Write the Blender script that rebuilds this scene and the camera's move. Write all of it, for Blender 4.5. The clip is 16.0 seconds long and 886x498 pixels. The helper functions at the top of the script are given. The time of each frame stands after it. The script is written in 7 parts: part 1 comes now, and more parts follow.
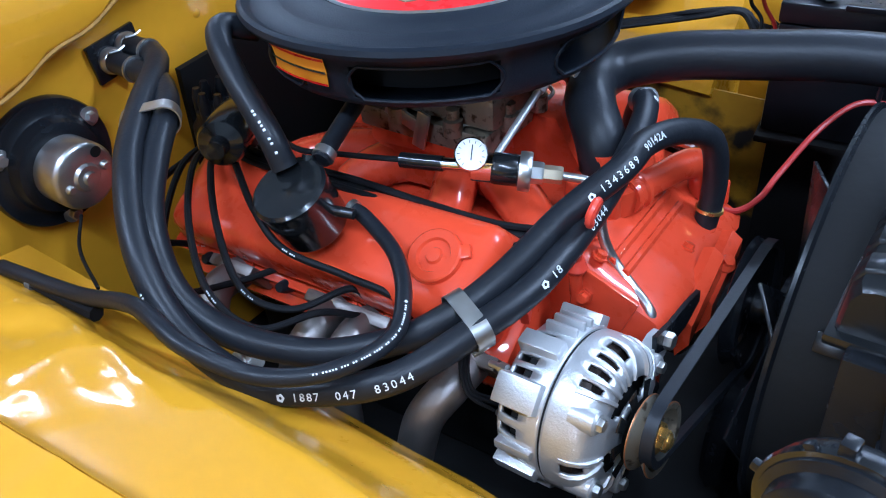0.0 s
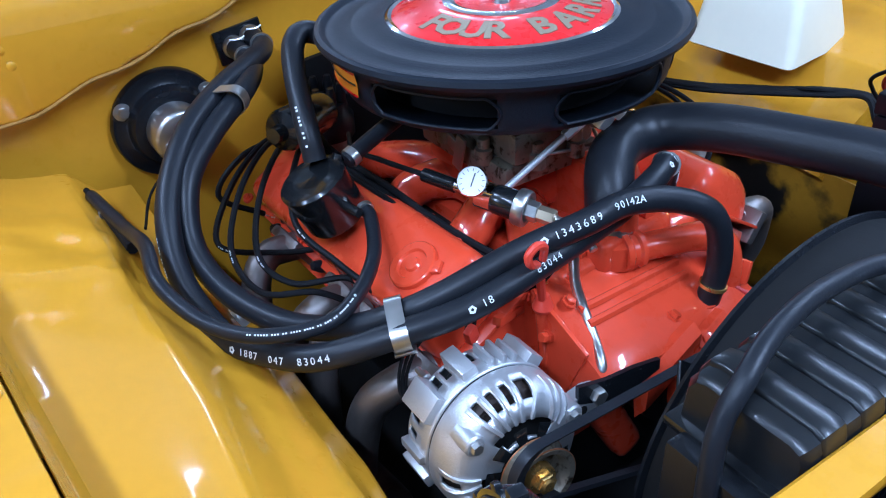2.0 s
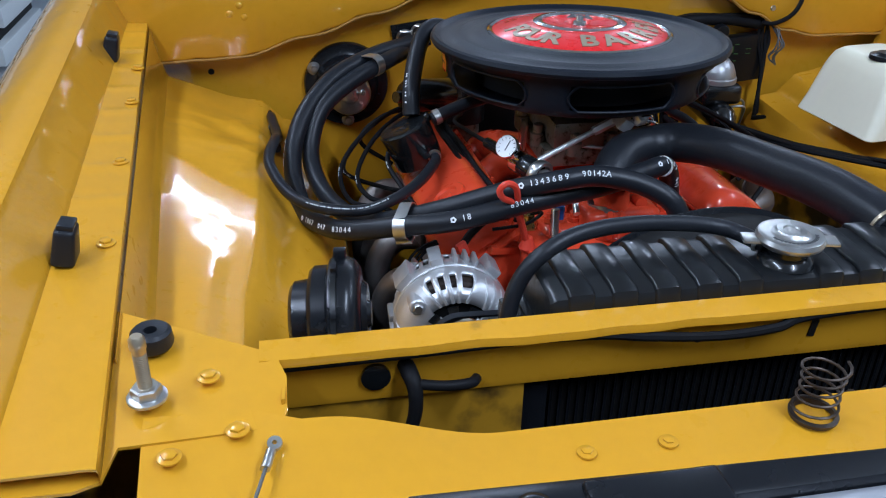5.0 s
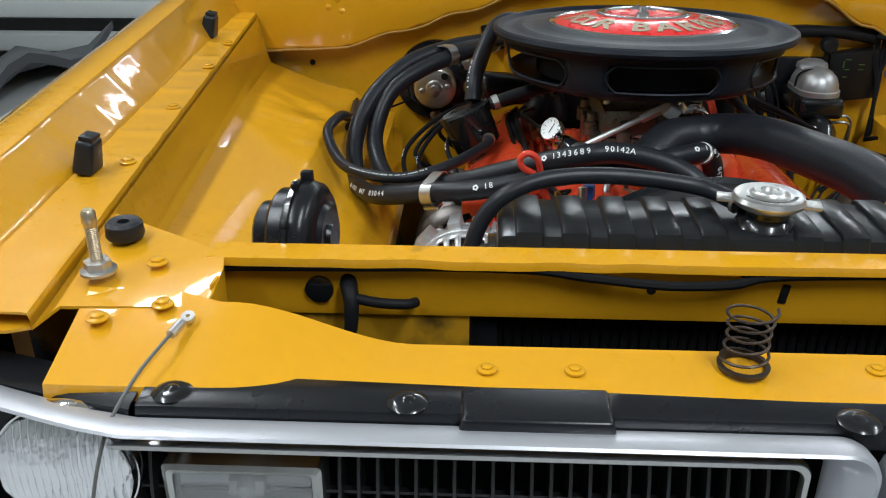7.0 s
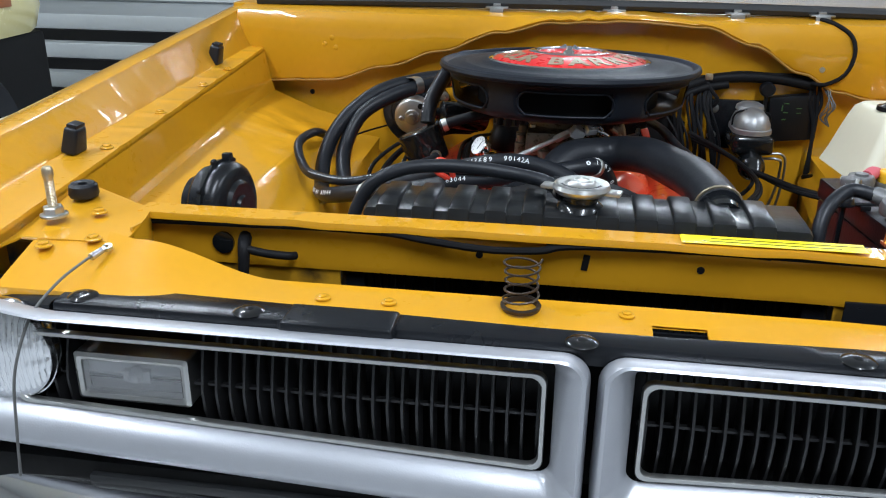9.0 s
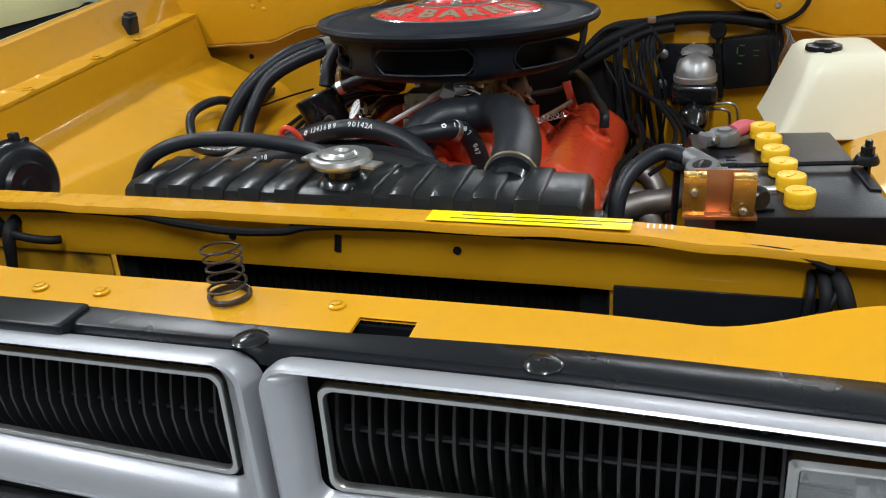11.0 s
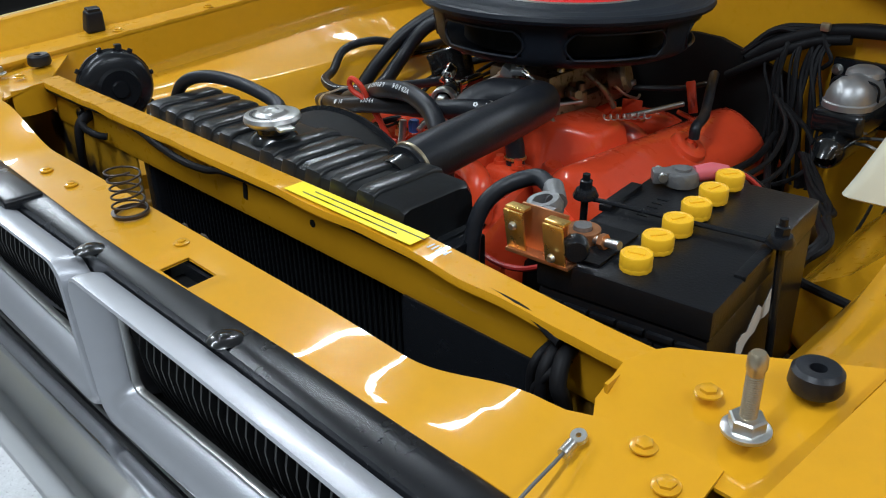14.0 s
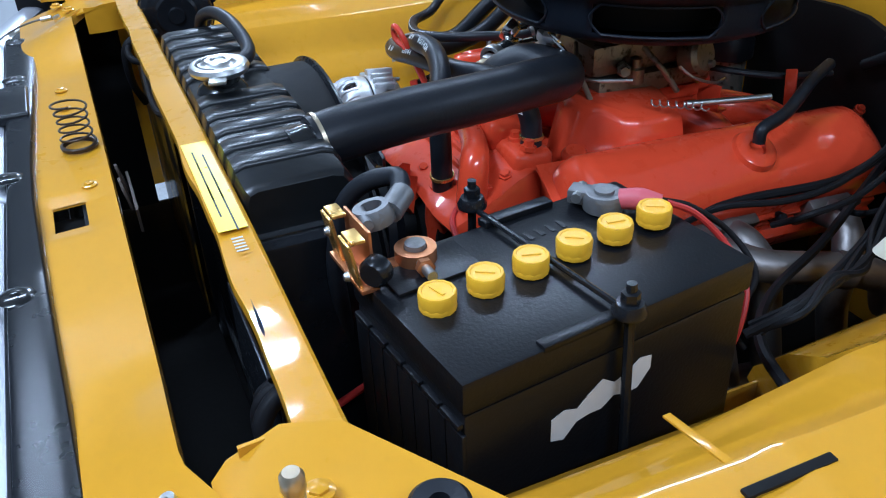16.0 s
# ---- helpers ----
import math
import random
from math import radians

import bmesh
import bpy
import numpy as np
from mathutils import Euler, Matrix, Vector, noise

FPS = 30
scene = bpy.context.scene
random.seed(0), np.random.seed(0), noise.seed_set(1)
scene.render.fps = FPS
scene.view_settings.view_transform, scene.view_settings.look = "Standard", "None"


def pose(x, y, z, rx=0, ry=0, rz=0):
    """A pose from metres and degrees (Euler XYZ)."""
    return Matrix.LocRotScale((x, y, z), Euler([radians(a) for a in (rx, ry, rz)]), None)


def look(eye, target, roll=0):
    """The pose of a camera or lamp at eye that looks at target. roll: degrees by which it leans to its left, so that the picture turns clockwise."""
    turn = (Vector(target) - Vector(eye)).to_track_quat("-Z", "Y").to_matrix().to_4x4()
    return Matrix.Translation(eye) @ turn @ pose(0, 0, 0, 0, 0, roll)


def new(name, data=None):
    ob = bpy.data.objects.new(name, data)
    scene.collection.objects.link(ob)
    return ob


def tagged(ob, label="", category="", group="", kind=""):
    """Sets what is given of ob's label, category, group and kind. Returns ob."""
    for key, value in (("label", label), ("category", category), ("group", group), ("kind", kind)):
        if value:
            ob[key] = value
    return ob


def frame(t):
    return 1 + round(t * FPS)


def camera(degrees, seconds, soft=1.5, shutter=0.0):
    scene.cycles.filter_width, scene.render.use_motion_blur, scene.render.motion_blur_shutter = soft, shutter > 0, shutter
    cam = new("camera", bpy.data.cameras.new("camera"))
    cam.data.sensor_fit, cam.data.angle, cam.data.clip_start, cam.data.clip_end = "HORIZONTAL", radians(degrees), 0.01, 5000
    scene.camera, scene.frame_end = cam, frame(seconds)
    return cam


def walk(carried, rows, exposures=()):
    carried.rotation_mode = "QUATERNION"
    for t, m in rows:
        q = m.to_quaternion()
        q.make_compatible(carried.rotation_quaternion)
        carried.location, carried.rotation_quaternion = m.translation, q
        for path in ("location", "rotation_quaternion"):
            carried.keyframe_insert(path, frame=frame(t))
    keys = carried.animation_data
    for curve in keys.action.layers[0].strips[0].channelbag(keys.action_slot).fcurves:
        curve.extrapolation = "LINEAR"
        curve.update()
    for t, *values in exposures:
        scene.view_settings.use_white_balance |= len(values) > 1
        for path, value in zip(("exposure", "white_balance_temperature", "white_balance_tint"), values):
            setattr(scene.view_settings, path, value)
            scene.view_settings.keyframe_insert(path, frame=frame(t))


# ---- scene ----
cam = camera(55.0, 16.0, soft=1.1)
PATH = [
    (0, (-0.829, 0.085, 1.366), (0.463, 1.055, 0.187), -3.7),
    (0.5, (-0.765, 0.041, 1.36), (0.463, 1.083, 0.175), -1.9),
    (1, (-0.724, -0.006, 1.359), (0.426, 1.127, 0.179), -1.3),
    (1.5, (-0.689, -0.074, 1.374), (0.365, 1.193, 0.241), -1.6),
    (2, (-0.67, -0.165, 1.397), (0.234, 1.222, 0.275), -2.3),
    (2.5, (-0.664, -0.247, 1.415), (0.16, 1.228, 0.346), -1.8),
    (3, (-0.664, -0.302, 1.414), (0.082, 1.23, 0.367), -1.2),
    (3.5, (-0.616, -0.34, 1.4), (0.057, 1.225, 0.352), -0.3),
    (3.7, (-0.589, -0.367, 1.408), (0.028, 1.218, 0.355), 0.3),
    (5.8, (-0.429, -0.709, 1.349), (-0.258, 1.076, 0.464), -0.2),
    (6, (-0.401, -0.709, 1.333), (-0.284, 1.088, 0.464), -0.5),
    (6.5, (-0.322, -0.704, 1.308), (-0.346, 1.103, 0.451), -0.5),
    (7, (-0.276, -0.723, 1.296), (-0.362, 1.084, 0.443), -0.1),
    (7.5, (-0.201, -0.773, 1.304), (-0.36, 1.038, 0.47), 0.9),
    (8, (-0.094, -0.851, 1.302), (-0.392, 0.965, 0.518), 0.5),
    (8.5, (-0.045, -0.89, 1.291), (-0.388, 0.934, 0.545), 0.3),
    (9, (-0.01, -0.934, 1.289), (-0.291, 0.906, 0.559), 0.6),
    (9.5, (0.068, -0.878, 1.27), (-0.189, 0.963, 0.533), 0.2),
    (10, (0.178, -0.785, 1.264), (-0.155, 1.017, 0.462), -0.6),
    (10.2, (0.209, -0.768, 1.263), (-0.16, 1.012, 0.43), -1.9),
    (12.3, (0.648, -0.729, 1.28), (-0.232, 0.88, 0.481), -2.8),
    (12.5, (0.667, -0.7, 1.279), (-0.245, 0.886, 0.471), -2.9),
    (13, (0.72, -0.629, 1.286), (-0.282, 0.878, 0.435), -2.7),
    (13.5, (0.811, -0.551, 1.301), (-0.363, 0.807, 0.419), -1.9),
    (14, (0.852, -0.474, 1.307), (-0.426, 0.763, 0.391), -1.6),
    (14.5, (0.855, -0.363, 1.306), (-0.495, 0.744, 0.328), -1.8),
    (15, (0.874, -0.27, 1.304), (-0.525, 0.728, 0.281), -2.4),
    (15.5, (0.918, -0.173, 1.307), (-0.55, 0.699, 0.266), -2.1),
    (16, (0.981, -0.07, 1.314), (-0.589, 0.584, 0.261), -2.5),
]
walk(cam, [(t, look(eye, target, roll)) for t, eye, target, roll in PATH], [(0, 0.22, 4900, 14), (2.5, -0.02, 4650, 19), (3.5, -0.24, 4850, 25), (6, -0.50, 5900, 11), (7, -0.33, 6450, 11), (9, -0.12, 6050, 13), (10, -0.18, 6500, 14), (12.5, -0.40, 6600, 10), (13.5, -0.49, 6300, 11), (15, -0.66, 6050, 12), (15.5, -0.74, 5950, 13), (16, -0.29, 5050, 13)])

# ---- light: a workshop with ceiling tubes ----
world = bpy.data.worlds.new("world")
world.use_nodes = True
scene.world = world
bg = world.node_tree.nodes["Background"]
bg.inputs[0].default_value = (0.75, 0.85, 1.0, 1)
bg.inputs[1].default_value = 0.05


def lamp(name, x, y, z, sx, sy, watts, colour=(0.88, 0.96, 1.0)):
    data = bpy.data.lights.new(name, "AREA")
    data.shape, data.size, data.size_y, data.energy, data.color = "RECTANGLE", sx, sy, watts, colour
    ob = new(name, data)
    ob.matrix_world = pose(x, y, z)
    return ob


TUBES = [(-1.6, -0.6, 0.1, 1.6, 54), (-1.6, 1.5, 0.1, 1.2, 36), (0.5, -1.3, 0.1, 1.6, 72), (2.3, 0.3, 0.1, 1.6, 48), (-5.1, 0.75, 2.4, 0.12, 110), (2.2, 4.2, 0.1, 1.6, 44), (1.3, 6.0, 1.6, 0.12, 60), (0.35, 4.6, 1.2, 0.12, 36)]
for lx, ly, wx, wy, watts in TUBES:
    lamp("tube_light", lx, ly, 2.86, wx, wy, watts)

# ---- materials ----
CX = 0.0285  # middle line of the car


def material(name, base, rough=0.5, metal=0.0, coat=0.0, var=0.12, scale=8.0, bump=0.0, bump_scale=150.0,
             rough_var=0.1, fine=60.0, trans=0.0, dark=None, dark_at=0.62, spec=0.5, wave=0.0, wave_scale=5.0):
    m = bpy.data.materials.new(name)
    m.use_nodes = True
    nt = m.node_tree
    p = nt.nodes["Principled BSDF"]
    p.inputs["Metallic"].default_value = metal
    p.inputs["Coat Weight"].default_value = coat
    p.inputs["Coat Roughness"].default_value = 0.05
    p.inputs["Transmission Weight"].default_value = trans
    p.inputs["Specular IOR Level"].default_value = spec
    tc = nt.nodes.new("ShaderNodeTexCoord")

    def noise_node(s, detail=4):
        n = nt.nodes.new("ShaderNodeTexNoise")
        n.inputs["Scale"].default_value, n.inputs["Detail"].default_value = s, detail
        nt.links.new(tc.outputs["Object"], n.inputs["Vector"])
        return n

    n1, n2 = noise_node(scale), noise_node(fine, 6)
    mix = nt.nodes.new("ShaderNodeMix")
    mix.data_type = "RGBA"
    lo = [c * (1 - var) for c in base]
    hi = [min(1, c * (1 + var)) for c in base]
    mix.inputs["A"].default_value, mix.inputs["B"].default_value = (*lo, 1), (*hi, 1)
    add = nt.nodes.new("ShaderNodeMath")
    add.operation = "MULTIPLY_ADD"
    add.inputs[1].default_value = 0.5
    half = nt.nodes.new("ShaderNodeMath")
    half.operation = "MULTIPLY"
    half.inputs[1].default_value = 0.5
    nt.links.new(n2.outputs["Fac"], half.inputs[0])
    nt.links.new(n1.outputs["Fac"], add.inputs[0])
    nt.links.new(half.outputs[0], add.inputs[2])
    nt.links.new(add.outputs[0], mix.inputs["Factor"])
    colour = mix.outputs["Result"]
    if dark:
        ramp = nt.nodes.new("ShaderNodeValToRGB")
        ramp.color_ramp.elements[0].position, ramp.color_ramp.elements[1].position = dark_at, dark_at + 0.12
        n3 = noise_node(scale * 2.3, 8)
        nt.links.new(n3.outputs["Fac"], ramp.inputs[0])
        mix2 = nt.nodes.new("ShaderNodeMix")
        mix2.data_type = "RGBA"
        nt.links.new(ramp.outputs[0], mix2.inputs["Factor"])
        nt.links.new(colour, mix2.inputs["A"])
        mix2.inputs["B"].default_value = (*dark, 1)
        colour = mix2.outputs["Result"]
    nt.links.new(colour, p.inputs["Base Color"])
    rm = nt.nodes.new("ShaderNodeMapRange")
    rm.inputs["To Min"].default_value, rm.inputs["To Max"].default_value = max(0.02, rough - rough_var), min(1, rough + rough_var)
    nt.links.new(add.outputs[0], rm.inputs["Value"])
    nt.links.new(rm.outputs[0], p.inputs["Roughness"])
    if bump:
        b = nt.nodes.new("ShaderNodeBump")
        b.inputs["Strength"].default_value, b.inputs["Distance"].default_value = bump, 0.002
        n4 = noise_node(bump_scale, 3)
        nt.links.new(n4.outputs["Fac"], b.inputs["Height"])
        nt.links.new(b.outputs[0], p.inputs["Normal"])
        if wave:
            w = nt.nodes.new("ShaderNodeBump")
            w.inputs["Strength"].default_value, w.inputs["Distance"].default_value = wave, 0.02
            nt.links.new(noise_node(wave_scale, 2).outputs["Fac"], w.inputs["Height"])
            nt.links.new(w.outputs[0], b.inputs["Normal"])
            nt.links.new(w.outputs[0], p.inputs["Coat Normal"])
    return m


YELLOW = material("mustard_paint", (0.62, 0.30, 0.010), 0.28, coat=1.0, var=0.10, scale=3.0, bump=0.045, bump_scale=26, rough_var=0.03, spec=0.12, wave=0.22, wave_scale=7)
DENTED = material("hand_finished_mustard", (0.62, 0.30, 0.010), 0.28, coat=1.0, var=0.10, scale=3.0, bump=0.05, bump_scale=26, rough_var=0.03, spec=0.12, wave=0.07, wave_scale=9)
DENTED.node_tree.nodes["Principled BSDF"].inputs["Coat Roughness"].default_value = 0.09
CHIPPED = material("chipped_mustard", (0.62, 0.30, 0.010), 0.28, coat=0.8, var=0.12, scale=6.0, bump=0.06, bump_scale=40, rough_var=0.05, spec=0.12, dark=(0.06, 0.035, 0.012), dark_at=0.66)
RED = material("engine_paint", (0.66, 0.062, 0.020), 0.28, coat=0.9, var=0.14, scale=14, bump=0.12, bump_scale=60, rough_var=0.05, spec=0.15, wave=0.05, wave_scale=14, dark=(0.36, 0.03, 0.012), dark_at=0.68)
RUBBER = material("hose_rubber", (0.012, 0.0135, 0.017), 0.40, spec=0.3, var=0.25, scale=20, bump=0.15, bump_scale=220)
BLACK = material("satin_black_paint", (0.008, 0.009, 0.011), 0.27, spec=0.35, rough_var=0.02, var=0.2, scale=12, bump=0.04, bump_scale=160)
GLOSS = material("gloss_black_paint", (0.008, 0.009, 0.010), 0.20, spec=0.45, coat=0.35, rough_var=0.04, var=0.3, scale=10, bump=0.07, bump_scale=60, wave=0.05, wave_scale=30)
AIRBLACK = material("wrinkle_black_paint", (0.009, 0.012, 0.018), 0.44, spec=0.20, rough_var=0.03, var=0.15, scale=10, bump=0.2, bump_scale=420)
PLASTIC = material("black_plastic", (0.006, 0.0065, 0.008), 0.32, spec=0.3, rough_var=0.03, var=0.25, scale=14, bump=0.15, bump_scale=300)
CAST = material("cast_aluminium", (0.60, 0.605, 0.61), 0.38, metal=0.75, var=0.16, scale=24, bump=0.22, bump_scale=420)
STEEL = material("zinc_steel", (0.55, 0.55, 0.53), 0.32, metal=0.95, var=0.2, scale=30, bump=0.1, bump_scale=200)
EXHAUST = material("exhaust_steel", (0.26, 0.235, 0.22), 0.46, metal=0.9, var=0.25, scale=14, bump=0.25, bump_scale=120, dark=(0.16, 0.11, 0.08))
CHROME = material("chrome", (0.86, 0.86, 0.86), 0.13, metal=1.0, var=0.04, scale=15, rough_var=0.04)
SILVER = material("silver_paint", (0.48, 0.49, 0.52), 0.36, metal=0.55, rough_var=0.03, coat=0.2, var=0.07, scale=9, bump=0.08, bump_scale=500)
BRASS = material("gold_zinc", (0.80, 0.52, 0.16), 0.28, metal=0.9, var=0.18, scale=30)
COPPER = material("copper_plate", (0.62, 0.27, 0.12), 0.35, metal=0.85, var=0.2, scale=25)
LEAD = material("lead_grey", (0.20, 0.20, 0.20), 0.45, metal=0.6, var=0.3, scale=40, bump=0.4, bump_scale=150)
CAPYEL = material("yellow_plastic", (0.85, 0.47, 0.015), 0.38, var=0.06, scale=30)
STICKY = material("yellow_sticker", (0.95, 0.78, 0.01), 0.3, var=0.04, scale=20)
ORANGE = material("orange_sticker", (0.92, 0.33, 0.01), 0.35, var=0.05, scale=20)
WHITEINK = material("white_ink", (0.72, 0.74, 0.75), 0.55, var=0.12, scale=120)
DARKINK = material("dark_ink", (0.03, 0.03, 0.03), 0.5, var=0.1, scale=120)
TANRED = material("red_lacquer", (0.72, 0.015, 0.015), 0.28, coat=0.4, var=0.05, scale=20)
GOLDINK = material("bronze_ink", (0.33, 0.27, 0.17), 0.4, metal=0.3, var=0.1, scale=60)
MILK = material("milky_plastic", (0.76, 0.72, 0.55), 0.4, var=0.05, scale=9, bump=0.1, bump_scale=60)
REDWIRE = material("red_cable", (0.45, 0.03, 0.025), 0.4, var=0.15, scale=40)
REDTAG = material("red_plastic_tag", (0.70, 0.06, 0.03), 0.35, var=0.1, scale=40)
PINK = material("faded_red_rubber", (0.55, 0.10, 0.12), 0.5, var=0.15, scale=40)
WIRE = material("black_wire", (0.009, 0.009, 0.010), 0.5, spec=0.10, var=0.3, scale=40)
GREYWIRE = material("grey_wire", (0.10, 0.10, 0.095), 0.5, var=0.3, scale=60)
SPRING = material("dark_spring_steel", (0.06, 0.045, 0.035), 0.42, metal=0.7, var=0.3, scale=60)
# Dull near-black for dark parts and holes, and for shade put in as colour.
DULLBLACK = material("dull_black_and_shade", (0.008, 0.008, 0.008), 0.65, spec=0.2, var=0.4, scale=9, bump=0.3, bump_scale=60)
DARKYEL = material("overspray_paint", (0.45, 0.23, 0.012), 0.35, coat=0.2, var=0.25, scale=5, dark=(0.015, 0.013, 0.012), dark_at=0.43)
PAPER = material("white_label", (0.62, 0.62, 0.60), 0.5, var=0.15, scale=40)
BRONZE = material("aged_brass", (0.50, 0.42, 0.29), 0.33, metal=0.85, var=0.3, scale=40)
FLOORM = material("speckled_grey_terrazzo", (0.46, 0.47, 0.48), 0.32, var=0.35, scale=60, fine=220, bump=0.1, bump_scale=120, dark=(0.24, 0.24, 0.25), dark_at=0.60)
WALLM = material("white_wall_paint", (0.62, 0.63, 0.63), 0.7, var=0.06, scale=1.0, bump=0.1, bump_scale=30)
CEIL = material("grey_ceiling_board", (0.52, 0.53, 0.53), 0.8, var=0.08, scale=1.0)
SHUTTER = material("grey_steel_sheet", (0.60, 0.63, 0.63), 0.4, metal=0.2, var=0.1, scale=3)
BLUE = material("blue_enamel", (0.01, 0.16, 0.30), 0.35, var=0.1, scale=3)
PALE = material("pale_yellow_paint", (0.85, 0.76, 0.36), 0.25, coat=0.7, var=0.04, scale=2)
CLOTH = material("dark_grey_cloth", (0.05, 0.055, 0.06), 0.8, var=0.25, scale=6, bump=0.3, bump_scale=90)
GLASS = material("clear_glass", (0.9, 0.93, 0.93), 0.05, trans=1.0, var=0.02, rough_var=0.02)
LENS = material("fluted_glass", (0.92, 0.93, 0.94), 0.06, trans=0.85, var=0.02, rough_var=0.03)
DIAL = material("white_dial", (0.75, 0.76, 0.76), 0.35, var=0.03, scale=60)
SILVERED = material("silvered_glass", (0.88, 0.89, 0.90), 0.10, metal=0.92, coat=0.6, var=0.10, scale=40, bump=0.7, bump_scale=55)
REFLECT = material("lamp_reflector", (0.80, 0.81, 0.82), 0.30, metal=0.6, var=0.05, scale=20)
SEAL = material("black_seal", (0.012, 0.013, 0.014), 0.6, var=0.25, scale=20)


# ---- mesh helpers ----
def mesh_of(name, bm, mat, smooth=True):
    bmesh.ops.recalc_face_normals(bm, faces=bm.faces)
    me = bpy.data.meshes.new(name)
    bm.to_mesh(me)
    bm.free()
    me.materials.append(mat)
    if smooth:
        me.polygons.foreach_set("use_smooth", [True] * len(me.polygons))
        me.set_sharp_from_angle(angle=radians(38))
    return me


def part(name, bm, mat, parent=None, label="", m=None):
    """One mesh object, under parent where there is one."""
    ob = new(name, bm if isinstance(bm, bpy.types.Mesh) else mesh_of(name, bm, mat))
    if m is not None:
        ob.matrix_basis = m
    if parent is not None:
        ob.parent = parent
    return tagged(ob, label)


def thing(name, label, category, group="", kind="", m=None):
    ob = new(name)
    ob.empty_display_size = 0.02
    if m is not None:
        ob.matrix_basis = m
    return tagged(ob, label, category, group, kind)


def box(sx, sy, sz, m=None, bevel=0.0, seg=2, top=1.0):
    """A box round the origin; top: how far its upper face shrinks."""
    bm = bmesh.new()
    bmesh.ops.create_cube(bm, size=1.0)
    for v in bm.verts:
        k = top if v.co.z > 0 else 1.0
        v.co = Vector((v.co.x * sx * k, v.co.y * sy * k, v.co.z * sz))
    if bevel:
        bmesh.ops.bevel(bm, geom=bm.edges[:], offset=bevel, segments=seg, profile=0.6, affect="EDGES")
    if m is not None:
        bm.transform(m)
    return bm


def join(*bms):
    out = bmesh.new()
    for b in bms:
        me = bpy.data.meshes.new("tmp")
        b.to_mesh(me)
        b.free()
        out.from_mesh(me)
        bpy.data.meshes.remove(me)
    return out


def lathe(profile, seg=32, m=None, close=False):
    """Turns (radius, z) pairs round z."""
    bm = bmesh.new()
    rings = []
    for r, z in profile:
        if r < 1e-5:
            rings.append([bm.verts.new((0, 0, z))])
        else:
            rings.append([bm.verts.new((r * math.cos(2 * math.pi * i / seg), r * math.sin(2 * math.pi * i / seg), z)) for i in range(seg)])
    pairs = list(zip(rings, rings[1:])) + ([(rings[-1], rings[0])] if close else [])
    for a, b in pairs:
        for i in range(seg):
            j = (i + 1) % seg
            if len(a) == 1 and len(b) == 1:
                continue
            if len(a) == 1:
                bm.faces.new((a[0], b[i], b[j]))
            elif len(b) == 1:
                bm.faces.new((a[i], a[j], b[0]))
            else:
                bm.faces.new((a[i], a[j], b[j], b[i]))
    if not close:
        for ring, flip in ((rings[0], True), (rings[-1], False)):
            if len(ring) > 2:
                bm.faces.new(ring[::-1] if flip else ring)
    if m is not None:
        bm.transform(m)
    return bm


def spline(points, steps=10):
    """A smooth curve through the points (Catmull-Rom)."""
    p = [Vector(q) for q in points]
    p = [2 * p[0] - p[1]] + p + [2 * p[-1] - p[-2]]
    out = []
    for i in range(1, len(p) - 2):
        for k in range(steps):
            t = k / steps
            a, b, c, d = p[i - 1:i + 3]
            out.append(0.5 * ((2 * b) + (c - a) * t + (2 * a - 5 * b + 4 * c - d) * t * t + (3 * b - a - 3 * c + d) * t ** 3))
    out.append(p[-2])
    return out


def tube(points, r, seg=12, steps=8, straight=False, hollow=0.0):
    """A round hose along the points; r may be a list of radii."""
    pts = [Vector(q) for q in points] if straight else spline(points, steps)
    n = len(pts)
    radii = r if isinstance(r, (list, tuple)) else [r] * n
    if len(radii) != n:
        src = radii
        radii = []
        for i in range(n):
            f = i * (len(src) - 1) / (n - 1)
            k = min(int(f), len(src) - 2)
            radii.append(src[k] + (src[k + 1] - src[k]) * (f - k))
    bm = bmesh.new()
    up, rings = None, []
    for i, q in enumerate(pts):
        d = (pts[min(i + 1, n - 1)] - pts[max(i - 1, 0)]).normalized()
        if up is None:
            up = Vector((0, 0, 1)) if abs(d.z) < 0.9 else Vector((1, 0, 0))
        side = d.cross(up).normalized()
        up = side.cross(d).normalized()
        rings.append([bm.verts.new(q + radii[i] * (math.cos(2 * math.pi * k / seg) * side + math.sin(2 * math.pi * k / seg) * up)) for k in range(seg)])
    for a, b in zip(rings, rings[1:]):
        for k in range(seg):
            j = (k + 1) % seg
            bm.faces.new((a[k], a[j], b[j], b[k]))
    bm.faces.new(rings[0][::-1])
    bm.faces.new(rings[-1])
    return bm


def sheet(grid, thick, down=Vector((0, 0, -1))):
    """A bent sheet from rows of points, with thickness along down."""
    bm = bmesh.new()
    top = [[bm.verts.new(p) for p in row] for row in grid]
    low = [[bm.verts.new(Vector(p) + thick * down) for p in row] for row in grid]
    nr, nc = len(grid), len(grid[0])
    for i in range(nr - 1):
        for j in range(nc - 1):
            bm.faces.new((top[i][j], top[i][j + 1], top[i + 1][j + 1], top[i + 1][j]))
            bm.faces.new((low[i][j], low[i + 1][j], low[i + 1][j + 1], low[i][j + 1]))
    for j in range(nc - 1):
        bm.faces.new((top[0][j], low[0][j], low[0][j + 1], top[0][j + 1]))
        bm.faces.new((top[-1][j], top[-1][j + 1], low[-1][j + 1], low[-1][j]))
    for i in range(nr - 1):
        bm.faces.new((top[i][0], top[i + 1][0], low[i + 1][0], low[i][0]))
        bm.faces.new((top[i][-1], low[i][-1], low[i + 1][-1], top[i + 1][-1]))
    return bm


